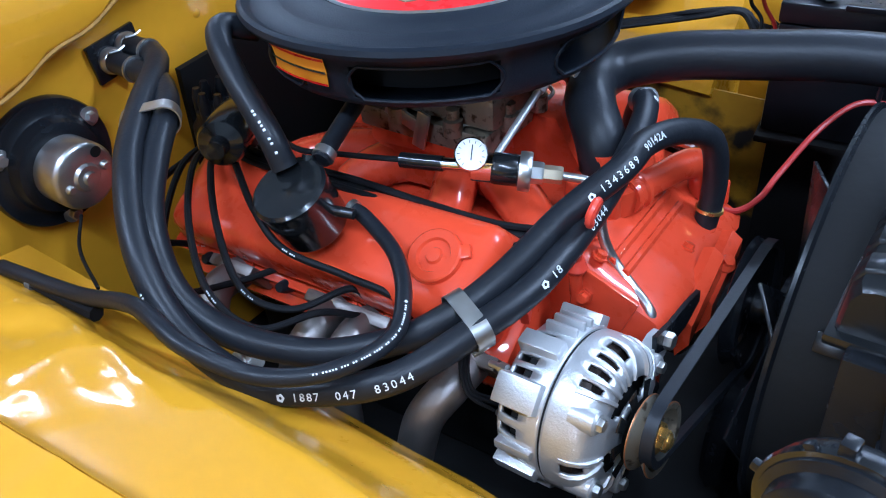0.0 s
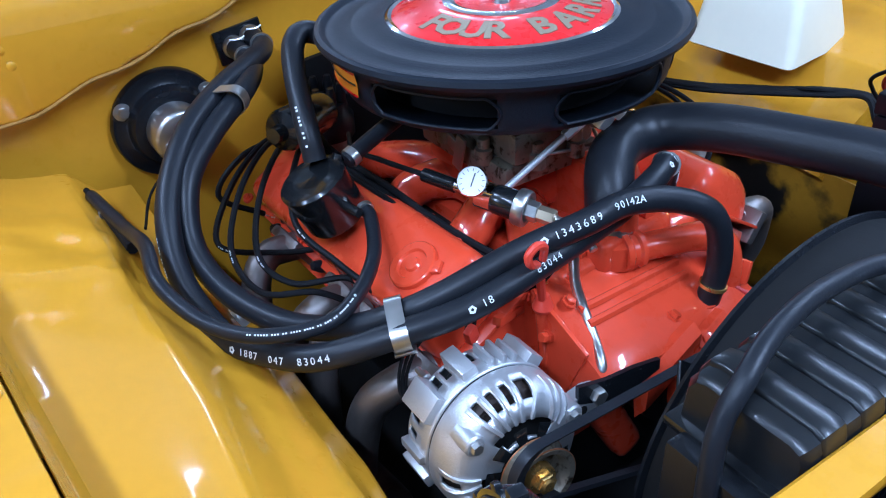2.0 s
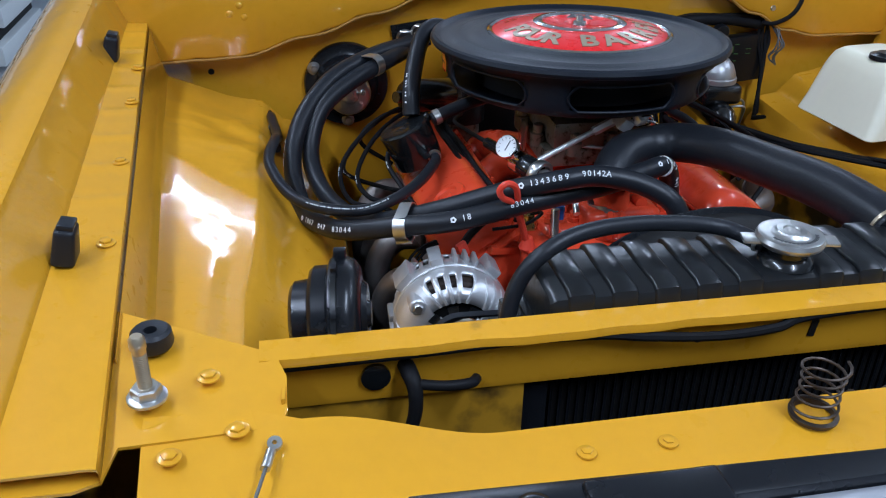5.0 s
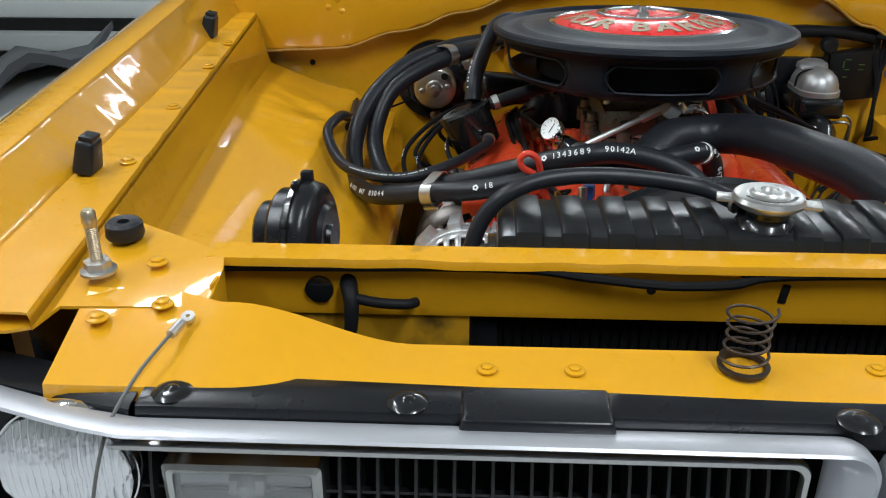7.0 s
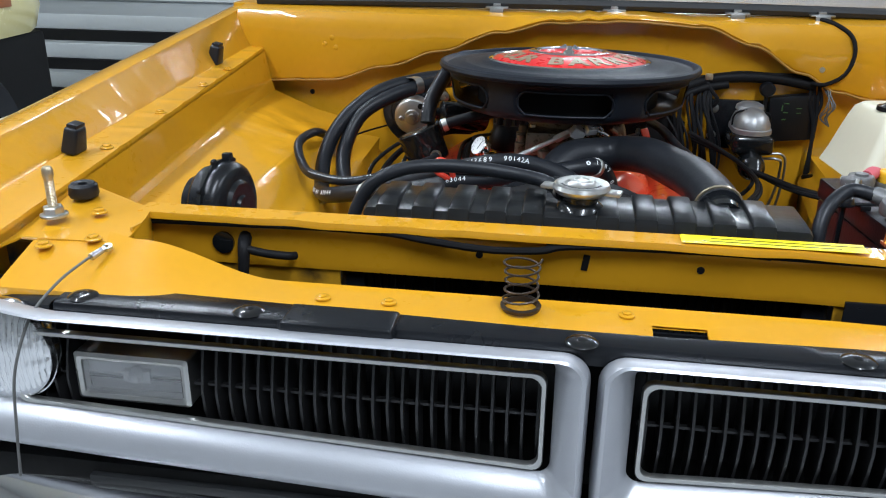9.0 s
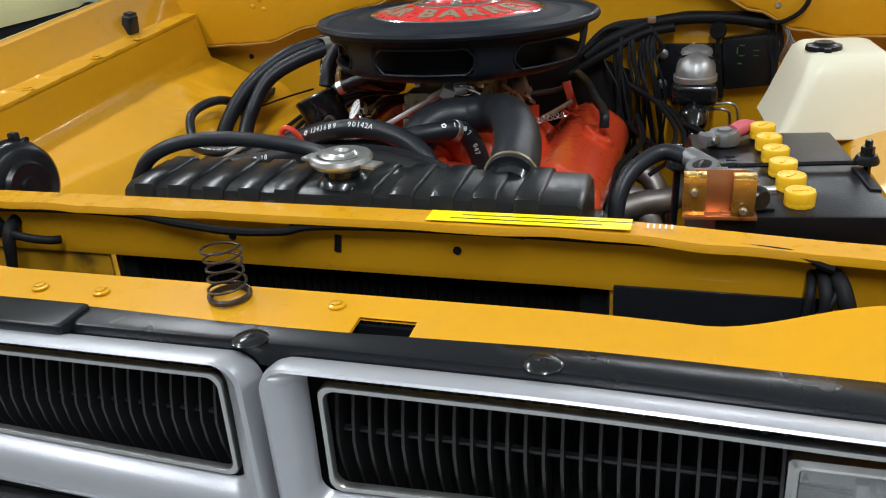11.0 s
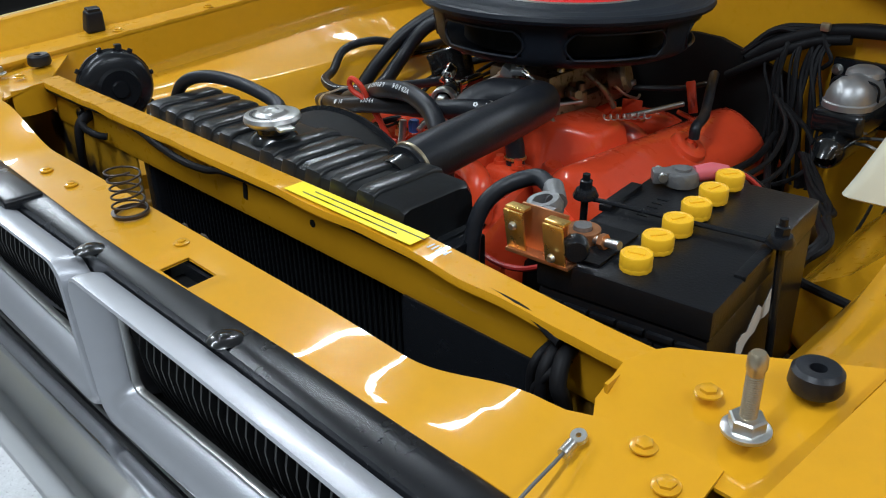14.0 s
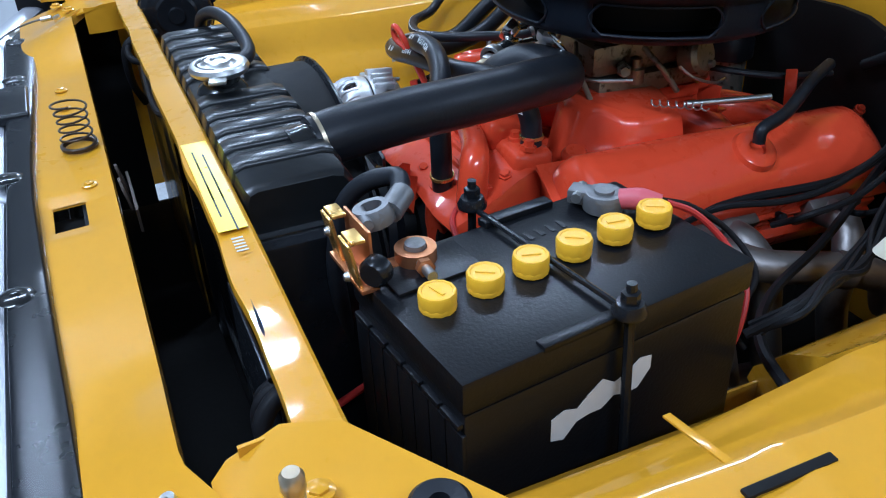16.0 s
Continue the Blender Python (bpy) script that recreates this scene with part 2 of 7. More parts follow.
def plate(poly, z, thick, tilt=None, hole=None):
    """A flat plate from an outline; tilt(x, y) adds height; hole: a second outline cut through it."""
    bm = bmesh.new()
    h = tilt or (lambda x, y: 0.0)
    rims = []
    for outline in [poly] + ([hole] if hole else []):
        vs = [bm.verts.new((x, y, z + h(x, y))) for x, y in outline]
        rims.append([bm.edges.new((a, b)) for a, b in zip(vs, vs[1:] + vs[:1])])
    bmesh.ops.triangle_fill(bm, use_beauty=True, edges=[e for r in rims for e in r])
    out = bmesh.ops.extrude_face_region(bm, geom=bm.faces[:])
    bmesh.ops.translate(bm, vec=(0, 0, -thick), verts=[g for g in out["geom"] if isinstance(g, bmesh.types.BMVert)])
    return bm


def sag(x):
    """How far the battery side of the front hangs lower."""
    t = min(1, max(0, (x - 0.25) / 0.33))
    return -0.014 * t * t * (3 - 2 * t)


def mirror_x(bm, dy=0.014, dz=0.0):
    for v in bm.verts:
        v.co.x = 2 * CX - v.co.x
        v.co.y += dy
        v.co.z += dz
    bmesh.ops.reverse_faces(bm, faces=bm.faces[:])
    return bm


def rounded_rect(x0, x1, z0, z1, r, n=6):
    out = []
    for cx, cz, a0 in ((x1 - r, z1 - r, 0), (x0 + r, z1 - r, 90), (x0 + r, z0 + r, 180), (x1 - r, z0 + r, 270)):
        for k in range(n + 1):
            a = radians(a0 + 90 * k / n)
            out.append((cx + r * math.cos(a), cz + r * math.sin(a)))
    return out


def loft(loops, closed=True, cap=False):
    bm = bmesh.new()
    rings = [[bm.verts.new(p) for p in loop] for loop in loops]
    n = len(rings[0])
    for a, b in zip(rings, rings[1:]):
        for i in range(n if closed else n - 1):
            j = (i + 1) % n
            bm.faces.new((a[i], a[j], b[j], b[i]))
    if cap:
        bm.faces.new(rings[0][::-1])
        bm.faces.new(rings[-1])
    return bm


def hexbolt(r=0.009, h=0.006, flange=0.014, washer=0.0018):
    return join(lathe([(0, 0), (flange, 0), (flange, washer), (r * 1.05, washer + 0.001)], 20),
                lathe([(r, washer), (r, washer + h * 0.8), (r * 0.8, washer + h), (0, washer + h)], 6))


def words(text, size, mat, name, depth=0.0004, align="CENTER", bold=0.0):
    """Lettering as a mesh in the xy plane, from the built-in font."""
    cu = bpy.data.curves.new(name, "FONT")
    cu.body, cu.size, cu.extrude, cu.align_x, cu.align_y = text, size, depth, align, "CENTER"
    cu.resolution_u, cu.offset = 2, bold
    tmp = bpy.data.objects.new(name, cu)
    me = bpy.data.meshes.new_from_object(tmp)
    bpy.data.objects.remove(tmp)
    me.materials.clear()
    me.materials.append(mat)
    return me


def along_y(x, y, z):
    """A pose whose z axis points to the front of the car (-y)."""
    return pose(x, y, z, 90, 0, 0)

# ---- the workshop ----
def slab(name, sx, sy, sz, m, mat, label, category="wall"):
    return tagged(part(name, box(sx, sy, sz), mat, m=m), label, category, kind="structure")


slab("ground", 12, 14, 0.1, pose(-1, 1.5, -0.05), FLOORM, "light grey speckled workshop floor under the car", "floor")
slab("ceiling", 12, 14, 0.1, pose(-1, 1.5, 3.0), CEIL, "plain grey workshop ceiling", "ceiling")
slab("wall_north", 12, 0.1, 3.0, pose(-1, 8.5, 1.5), WALLM, "plain white workshop wall")
slab("wall_south", 12, 0.1, 3.0, pose(-1, -5.5, 1.5), WALLM, "plain white workshop wall")
slab("wall_east", 0.1, 14, 3.0, pose(5, 1.5, 1.5), WALLM, "plain white workshop wall")
slab("wall_west", 0.1, 14, 3.0, pose(-7, 1.5, 1.5), WALLM, "plain white workshop wall")

# ---- the car's body ----
body = thing("car_body", "mustard yellow car front, bonnet removed, engine bay open", "car")


def lip_x(y):
    return -0.667 - 0.068 * (y - 0.1)


def ledge_z(y):
    return 0.952 + 0.05 * y


def fender_row(y):
    lip, ledge, wall = lip_x(y), ledge_z(y), -0.730 - 0.03 * y
    crest = 0.998 + 0.085 * y
    if y > 0.2:
        ledge += 0.0016 * math.exp(-(((y - 0.306) / 0.088 + 0.5) % 1 - 0.5) ** 2 / 0.0098)
    return [Vector(p) for p in (
        (-0.93, y, 0.42), (-0.945, y, 0.70), (-0.940, y, 0.83), (-0.925, y, crest - 0.085), (-0.895, y, crest - 0.050),
        (-0.862, y, crest - 0.022), (-0.828, y, crest - 0.005), (-0.79 - 0.010 * y, y, crest - 0.001), (-0.781 - 0.012 * y, y, crest - 0.004), (-0.777 - 0.013 * y, y, crest - 0.012),
        (wall - 0.006, y, ledge + 0.010), (wall - 0.002, y, ledge + 0.002), (wall + 0.006, y, ledge), (lip - 0.006, y, ledge), (lip - 0.001, y, ledge - 0.001), (lip, y, ledge - 0.004), (lip, y, ledge - 0.016))]


ys = [-0.12 + 0.00725 * k for k in range(201)]
for side in ("right", "left"):
    bm = sheet([fender_row(y) for y in ys], 0.0025)
    part("fender", bm if side == "right" else mirror_x(bm), YELLOW, body, "glossy mustard yellow fender with a bolted inner ledge")


def splash_row(y, cut=False):
    lip, ledge = lip_x(y), ledge_z(y) - 0.008
    low = 0.735 + 0.05 * max(0, y - 0.45)
    back = max(0.0, y - 0.72)
    w = 0.003 * math.sin(9 * y) + 0.002 * math.sin(23 * y + 1)
    fx = -0.016 * min(1, max(0, (0.44 - y) / 0.18))
    edge = -0.412 - 0.10 * back - 0.10 * max(0, 0.38 - y)
    tail = [(-0.535 + fx, y, 0.846), (-0.50 + fx, y, 0.808 + w), (-0.455, y, low + 0.04), (edge - 0.02, y, low + 0.012), (edge - 0.005, y, low - 0.004), (edge, y, low - 0.022)]
    if cut and y < 0.47:
        tail = [(-0.541, y, z) for z in (0.835, 0.80, 0.76, 0.70, 0.66, 0.62)]
    return [Vector(p) for p in (
        (lip + 0.003, y, ledge), (lip + 0.008, y, ledge - 0.03), (lip + 0.014, y, ledge - 0.062), (lip + 0.022, y, ledge - 0.074 - 0.06 * back), (-0.60 + 0.5 * w, y, 0.871 - 0.04 * back), (-0.565 + fx, y, 0.860 - 0.03 * back), (-0.545 + fx, y, 0.8545 - 0.02 * back), *tail)]


def dented_row(y, cut=False):
    """The splash panel's section with more points, crumpled a little near its rear end."""
    row = splash_row(y, cut)
    fine = [a.lerp(b, q / 4) for a, b in zip(row, row[1:]) for q in range(4)] + [row[-1]]
    soft = min(1, max(0, (y - 0.585) / 0.03)) * min(1, max(0, (0.87 - y) / 0.05))
    for p in fine:
        if -0.68 < p.x < -0.50 and p.z > 0.80:
            k = soft * min(1, (p.x + 0.68) / 0.02, max(0, -0.505 - p.x) / 0.03)
            p.z += k * (0.010 * (y - 0.585) + 0.0048 * noise.noise((p.x * 17, p.y * 15, 4)) + 0.0034 * abs(noise.noise((p.x * 30, p.y * 34, 9))) + 0.0016 * noise.noise((p.x * 90, p.y * 90, 2)))
    return fine


for side in ("right", "left"):
    bm = sheet([dented_row(0.02 + 0.00959 * k, side == "left") for k in range(101)], 0.002, Vector((-0.5, 0, -0.8)))
    part("inner_fender", bm if side == "right" else mirror_x(bm), DENTED, body, "mustard yellow sheet metal inner fender")
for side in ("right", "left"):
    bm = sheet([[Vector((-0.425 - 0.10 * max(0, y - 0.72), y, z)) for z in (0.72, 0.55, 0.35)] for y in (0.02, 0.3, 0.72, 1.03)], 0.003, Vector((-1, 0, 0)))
    part("wheelhouse", bm if side == "right" else mirror_x(bm), DULLBLACK if side == "right" else DARKYEL, body, "dark wheelhouse wall below the inner fender")
part("fender_slot", box(0.007, 0.062, 0.003, pose(0.755, 0.220, ledge_z(0.2) + 0.0015), 0.0012), DULLBLACK, body)
bolt_mesh = mesh_of("bolt", hexbolt(0.0066, 0.0040, 0.0098, 0.0014), YELLOW)
small_bolt = mesh_of("bolt", hexbolt(0.0052, 0.0030, 0.0085), YELLOW)
for side in (0, 1):
    for x, y, z in [(-0.690 - 0.05 * (yy - 0.2), yy, ledge_z(yy) + 0.001) for yy in ((0.205, 0.40, 0.60, 0.74) if side == 0 else (0.40, 0.60, 0.74))]:
        part("fender_bolt", bolt_mesh, None, body, m=pose(x if side == 0 else 2 * CX - x, y + 0.014 * side, z, random.uniform(-4, 4), random.uniform(-4, 4), random.uniform(0, 60)))

# firewall and cowl
part("firewall", box(1.62, 0.004, 0.796, pose(CX, 1.032, 0.683)), YELLOW, body)
COWL = [(-0.80, 0.925), (-0.72, 0.925), (-0.57, 0.930), (-0.44, 0.965), (-0.315, 1.003), (-0.19, 1.045), (-0.065, 1.072), (0.10, 1.078), (0.259, 1.070), (0.36, 1.035), (0.47, 0.980), (0.54, 0.945), (0.62, 0.93), (0.84, 0.93)]


def cowl_low(x):
    for (xa, za), (xb, zb) in zip(COWL, COWL[1:]):
        if xa <= x <= xb:
            t = (x - xa) / (xb - xa)
            return za + (zb - za) * t * t * (3 - 2 * t)
    return COWL[-1][1]


grid = []
for k in range(0, 82):
    x = -0.79 + k * 1.62 / 81
    z = cowl_low(x) + 0.005 * noise.noise((x * 45, 0, 0))
    top = 1.078
    grid.append([Vector(p) for p in ((x, 1.03, z), (x, 0.992, z), (x, 0.985, z + 0.004), (x, 0.983, z + 0.008), (x, 0.985, max(z + 0.012, 1.04)), (x, 0.988, max(z + 0.014, 1.066)), (x, 0.998, max(z + 0.016, top + 0.004)), (x, 1.02, max(z + 0.018, top + 0.010)), (x, 1.06, max(z + 0.02, top + 0.014)))])
part("cowl_panel", sheet(grid, 0.002, Vector((0, 1, 0))), YELLOW, body, "mustard yellow cowl panel with an arched lower seam")
SEAMDARK = material("painted_seam_sealer", (0.36, 0.19, 0.03), 0.5, spec=0.2, var=0.6, scale=40, bump=0.5, bump_scale=120)
part("seam_sealer", tube([(-0.79 + k * 1.62 / 60, 0.986, cowl_low(-0.79 + k * 1.62 / 60) + 0.001 + 0.0035 * noise.noise((k * 1.7, 3.0, 0))) for k in range(61)], 0.0030, 6, 2), SEAMDARK, body, "ragged sealer seam under the cowl edge")
part("cowl_top", box(1.70, 0.62, 0.02, pose(CX, 1.36, 1.083), 0.004), YELLOW, body)
part("cowl_seal", tube([(-0.76, 1.055, 1.10), (-0.3, 1.05, 1.106), (0.3, 1.05, 1.106), (0.80, 1.055, 1.10)], 0.012, 8), SEAL, body, "black rubber bonnet seal along the cowl")
part("windscreen", box(1.45, 0.008, 0.62, pose(CX, 1.62, 1.30, -55, 0, 0)), GLASS, body, "raked clear windscreen glass")
clip = mesh_of("seal_clip", join(box(0.05, 0.022, 0.004, pose(0, 0, 0.002), 0.001), box(0.03, 0.004, 0.014, pose(0, -0.012, -0.005), 0.001), box(0.016, 0.008, 0.006, pose(0, 0, 0.007), 0.001)), STEEL)
for x in (-0.194, 0.065, 0.326, 0.50):
    part("seal_clip", clip, None, body, "bright steel seal clip", pose(x, 1.035, 1.096))

# Added near-black sheet imitates the shade behind engine and air cleaner.
part("firewall_shade", sheet([[Vector((x, 1.020 - 0.03 * math.cos((x - 0.04) * 7), z)) for z in (0.925 - 0.3 * abs(x - 0.04) ** 1.5 - 0.25 * max(0, x - 0.09), 0.82, 0.72, 0.55)] for x in [-0.16 + 0.05 * k for k in range(9)]], 0.01, Vector((0, 1, 0))), DULLBLACK, body, "near-black sheet standing in for shade on the firewall behind the engine")

# radiator support
tie = [Vector((-0.535 + 0.0125 * k, 0, 0)) for k in range(91)]
part("tie_bar_face", sheet([[Vector((p.x, y, z + sag(p.x))) for y, z in ((0.012, 0.9425), (0.011, 0.92), (0.010, 0.885), (0.012, 0.876), (0.022, 0.874))] for p in tie], 0.003, Vector((0, 1, 0))), YELLOW, body)
part("tie_bar_flange", sheet([[Vector((p.x, y + e * (0.0012 * math.sin(30 * p.x) + 0.003 * noise.noise((p.x * 14, 2, 0))), z + sag(p.x) - 0.0012 * e * noise.noise((p.x * 22, 7, 0)))) for y, z, e in ((-0.007, 0.9395, 1), (-0.006, 0.945, 1), (0.024, 0.9465, 0), (0.027, 0.944, 0))] for p in tie], 0.003), CHIPPED, body, "chipped yellow upper tie bar of the radiator support")
for x0, x1 in ((-0.74, -0.285), (0.302, 0.77)):
    part("yoke_side", box(x1 - x0, 0.003, 0.55, pose((x0 + x1) / 2, 0.017, 0.608)), DARKYEL, body, "yellow side panel with black overspray")
part("baffle", box(0.19, 0.004, 0.31, pose(0.402, -0.002, 0.733), 0.0018), BLACK, body, "black baffle plate beside the radiator")
hole = mesh_of("hole", lathe([(0, 0), (0.0045, 0), (0.0045, 0.0012), (0, 0.0012)], 16), DULLBLACK)
for x, z in ((-0.11, 0.910), (0.148, 0.909)):
    part("hole", hole, None, body, m=along_y(x, 0.0105, z))
part("slot", box(0.008, 0.002, 0.020, pose(0.016, 0.0098, 0.909, 0, 8, 0), 0.0009), DULLBLACK, body)


def header_z(x, v):
    d = abs(x - CX)
    s = min(1, max(0, (d - 0.36) / 0.16))
    s = s * s * (3 - 2 * s)
    return 0.8975 + s * (0.039 * (1 - v) + 0.010 * v) - 0.004 * v + 0.75 * sag(x)


def header_back(x):
    d = abs(x - CX)
    return -0.078 + 0.022 * min(1, max(0, (d - 0.53) / 0.05))


def header_front(x):
    return -0.166 + 0.004 * min(1, max(0, (abs(x - CX) - 0.2) / 0.3)) + 0.020 * min(1, max(0, (x - 0.34) / 0.08)) * min(1, max(0, (0.605 - x) / 0.02))


xs = [-0.628 + k * 1.302 / 93 for k in range(94)]
rows = []
for x in xs:
    b, f = header_back(x), header_front(x)
    rows.append([Vector((x, b + 0.002, header_z(x, 0) - 0.012))] + [Vector((x, b + (f - b) * v, header_z(x, v))) for v in (0, 0.08, 0.30, 0.36, 0.74, 0.80, 0.96, 1.0)] + [Vector((x, f - 0.002, header_z(x, 1) - 0.010))])
bm = sheet(rows, 0.003)
cut = [fc for fc in bm.faces if 0.090 < fc.calc_center_median().x < 0.144 and -0.142 < fc.calc_center_median().y < -0.112 and fc.calc_center_median().z > 0.88]
bmesh.ops.delete(bm, geom=cut, context="FACES")
for v in bm.verts:
    rim = max(0.0, 1 - max(abs(v.co.x - 0.117) - 0.030, abs(v.co.y + 0.127) - 0.019, 0) / 0.016)
    v.co.z -= 0.005 * rim
part("header_panel", bm, YELLOW, body, "yellow upper grille panel with a latch hole")
part("latch_well", box(0.085, 0.060, 0.003, pose(0.117, -0.127, 0.868), 0.001), DULLBLACK, body)
for x, y in ((-0.268, -0.115), (-0.194, -0.114), (0.060, -0.102)):
    part("panel_bolt", small_bolt, None, body, m=pose(x, y, header_z(x, 0.45) + 0.001, 0, 0, random.uniform(0, 60)))

outline = [(-0.676, 0.103), (-0.527, 0.008), (-0.519, -0.004), (-0.512, -0.03), (-0.513, -0.066), (-0.52, -0.078), (-0.645, -0.082), (-0.652, -0.118), (-0.672, -0.126), (-0.86, -0.12), (-0.86, 0.0), (-0.745, 0.12)]


def front_sag(bm):
    for v in bm.verts:
        v.co.z -= 0.008 * min(1, max(0, (-0.035 - v.co.y) / 0.025))
        v.co.y -= 0.026 * min(1, max(0, (-0.085 - v.co.y) / 0.02))
    return bm


def plate_h(x, y):
    return 0.004 * math.exp(-((x + 0.627) ** 2 + (y - 0.03) ** 2) / 0.0012) - 0.014 * min(1, max(0, (-0.05 - y) / 0.025))


for side in ("right", "left"):
    bm = plate(outline, 0.945, 0.003, plate_h)
    part("corner_plate", bm if side == "right" else front_sag(mirror_x(bm, 0.014, -0.004)), YELLOW, body, "glossy yellow bolted corner plate")
    bm = sheet([[Vector((x, y, z)) for x, y in ((-0.529, 0.010), (-0.519, -0.004), (-0.5125, -0.03), (-0.5145, -0.058))] for z in (0.9425, 0.93, 0.90)], 0.003, Vector((-1, 0, 0)))
    part("corner_flange", bm if side == "right" else mirror_x(bm, 0.014, -0.006), YELLOW, body)
    f = (lambda x: x) if side == "right" else (lambda x: 2 * CX - x)
    dy, dz = (0.0, 0.0) if side == "right" else (0.012, -0.004)
    for x, y, z in ((-0.577, -0.021, 0.945), (-0.553, -0.080, 0.9335), (-0.605, -0.098, 0.929), (-0.685, 0.0, 0.945)):
        off = (0.0, 0.012, -0.011, 0.0)[(-0.021, -0.080, -0.098, 0.0).index(y)] if side == "left" else 0.0
        part("plate_bolt", bolt_mesh, None, body, m=pose(f(x) + off, y + dy, z + dz + (3 * dz if y < -0.05 and dz else 0) * 0.6, random.uniform(-4, 4), 0, random.uniform(0, 60)))
    sx = f(-0.625) - (0.010 if side == "left" else 0.0)
    thread = [(0.0058 - 0.0005 * (k % 2), 0.046 - 0.0009 * k) for k in range(37)]
    stud = part("bonnet_stud", lathe([(0, 0.062), (0.0046, 0.062), (0.0066, 0.059), (0.0068, 0.051), (0.0056, 0.048)] + thread + [(0.0058, 0.0)], 20, pose(sx, -0.040 + dy, 0.944 + dz)), BRONZE, body, "threaded steel bonnet locating stud")
    part("nut", join(lathe([(0, 0), (0.0165, 0), (0.0165, 0.0025), (0.0145, 0.0035), (0, 0.0035)], 28), lathe([(0.0125, 0.0035), (0.0125, 0.011), (0.011, 0.0125), (0, 0.0125)], 6)), STEEL, stud, m=pose(sx, -0.040 + dy, 0.9445 + dz, 0, 0, 12))
    part("rubber_buffer", lathe([(0.0, 0.006), (0.006, 0.006), (0.006, 0.017), (0.015, 0.018), (0.018, 0.015), (0.019, 0.004), (0.017, 0.0), (0, 0.0)], 32, pose(f(-0.628), 0.033 + dy, 0.946 + dz)), RUBBER, body, "black rubber bonnet buffer")
    for y in ((0.176, 0.785) if side == "right" else (0.785,)):
        x = -0.722 - 0.062 * (y - 0.185)
        bump = join(box(0.024, 0.036, 0.040, pose(0, 0, 0.020, 0, 12, 0), 0.006, 3, 0.84), box(0.016, 0.024, 0.006, pose(0.005, 0, 0.041, 0, 12, 0), 0.002))
        part("bonnet_bumper", bump, RUBBER, body, "black rubber bonnet side bumper", pose(f(x), y, ledge_z(y) + 0.001, 0, 0, 0))

# grille cover strip, silver surround, slats
def sweep(x):
    """How far the nose turns back towards the fenders."""
    return 0.42 * max(0, abs(x - CX) - 0.575) ** 1.15


def strip_row(x, drop=0.0):
    z = 0.9035 - 0.02 * max(0, abs(x - CX) - 0.52) ** 1.5 + 0.75 * sag(x) - drop
    f = -0.156 + 0.016 * min(1, max(0, (abs(x - CX) - 0.05) / 0.45))
    return [Vector((x, y + sweep(x), z + dz)) for y, dz in ((f, -0.006), (f - 0.002, -0.001), (f - 0.004, 0.0005), (-0.180, 0.0), (-0.1845, -0.002), (-0.1868, -0.007), (-0.1875, -0.020))]


part("grille_cover", sheet([strip_row(CX - 0.572 + 1.144 * k / 60) for k in range(61)], 0.003), BLACK, body, "satin black strip over the grille")
for side in (-1, 1):
    part("cover_extension", sheet([strip_row(CX + side * (0.578 + 0.30 * k / 12), 0.004 + 0.012 * k / 12) for k in range(13)], 0.003), BLACK, body, "black strip end swept back over the headlamp")
part("cover_block", box(0.120, 0.048, 0.014, pose(-0.230, -0.179, 0.9020), 0.004, 3, 0.95), BLACK, body, "raised satin black block on the strip")
for x, y in ((-0.519, -0.170), (-0.330, -0.176), (0.013, -0.186), (0.27, -0.180), (0.572, -0.172)):
    z = 0.9035 + 0.75 * sag(x)
    fast = part("cover_fastener", lathe([(0, 0.0038), (0.009, 0.0032), (0.0145, 0.0016), (0.0165, 0)], 28, pose(x, y + 0.003, z)), GLOSS, body, "black domed fastener")
    part("screw", lathe([(0, 0.0052), (0.004, 0.0048), (0.006, 0.0034)], 12, pose(x, y + 0.003, z)), GLOSS, fast)


def rise(x, k):
    """The lower edge of the grille climbs gently towards the fenders."""
    return k * max(0, abs(x - CX) - 0.05)


def raise_low(bm, x0, x1, k):
    for i in range(1, 24):
        bmesh.ops.bisect_plane(bm, geom=bm.verts[:] + bm.edges[:] + bm.faces[:], plane_co=(x0 + (x1 - x0) * i / 24, 0, 0), plane_no=(1, 0, 0))
    for v in bm.verts:
        v.co.z += rise(v.co.x, k) * min(1, max(0, (0.84 - v.co.z) / 0.06)) + 0.5 * sag(v.co.x)
    return bm


def bezel(x0, x1, z0, z1):
    loops = []
    for s, b, t, yt, yb, r in ((0.001, 0.001, 0.018, -0.187, -0.150, 0.026), (0, 0, 0.008, -0.1895, -0.190, 0.028), (0.0015, 0.003, 0.003, -0.199, -0.205, 0.028), (0.003, 0.010, 0.0005, -0.213, -0.215, 0.026), (0.005, 0.016, 0.001, -0.221, -0.218, 0.025),
                               (0.009, 0.022, 0.003, -0.223, -0.219, 0.023), (0.022, 0.037, 0.008, -0.214, -0.211, 0.018), (0.033, 0.048, 0.013, -0.197, -0.199, 0.014), (0.035, 0.051, 0.014, -0.190, -0.190, 0.014)):
        loop = []
        for x, z in rounded_rect(x0 + s, x1 - s, z0 + b, z1 - t, r, 8):
            u = min(1, max(0, (z - 0.745) / 0.13))
            loop.append(Vector((x, yb + (yt - yb) * u - 0.010 * u * (1 - u), z)))
        loops.append(loop)
    bm = raise_low(loft(loops), x0, x1, 0.045)
    for v in bm.verts:
        v.co.y += sweep(v.co.x) * min(1, max(0, (v.co.z - 0.735) / 0.13))
    return bm


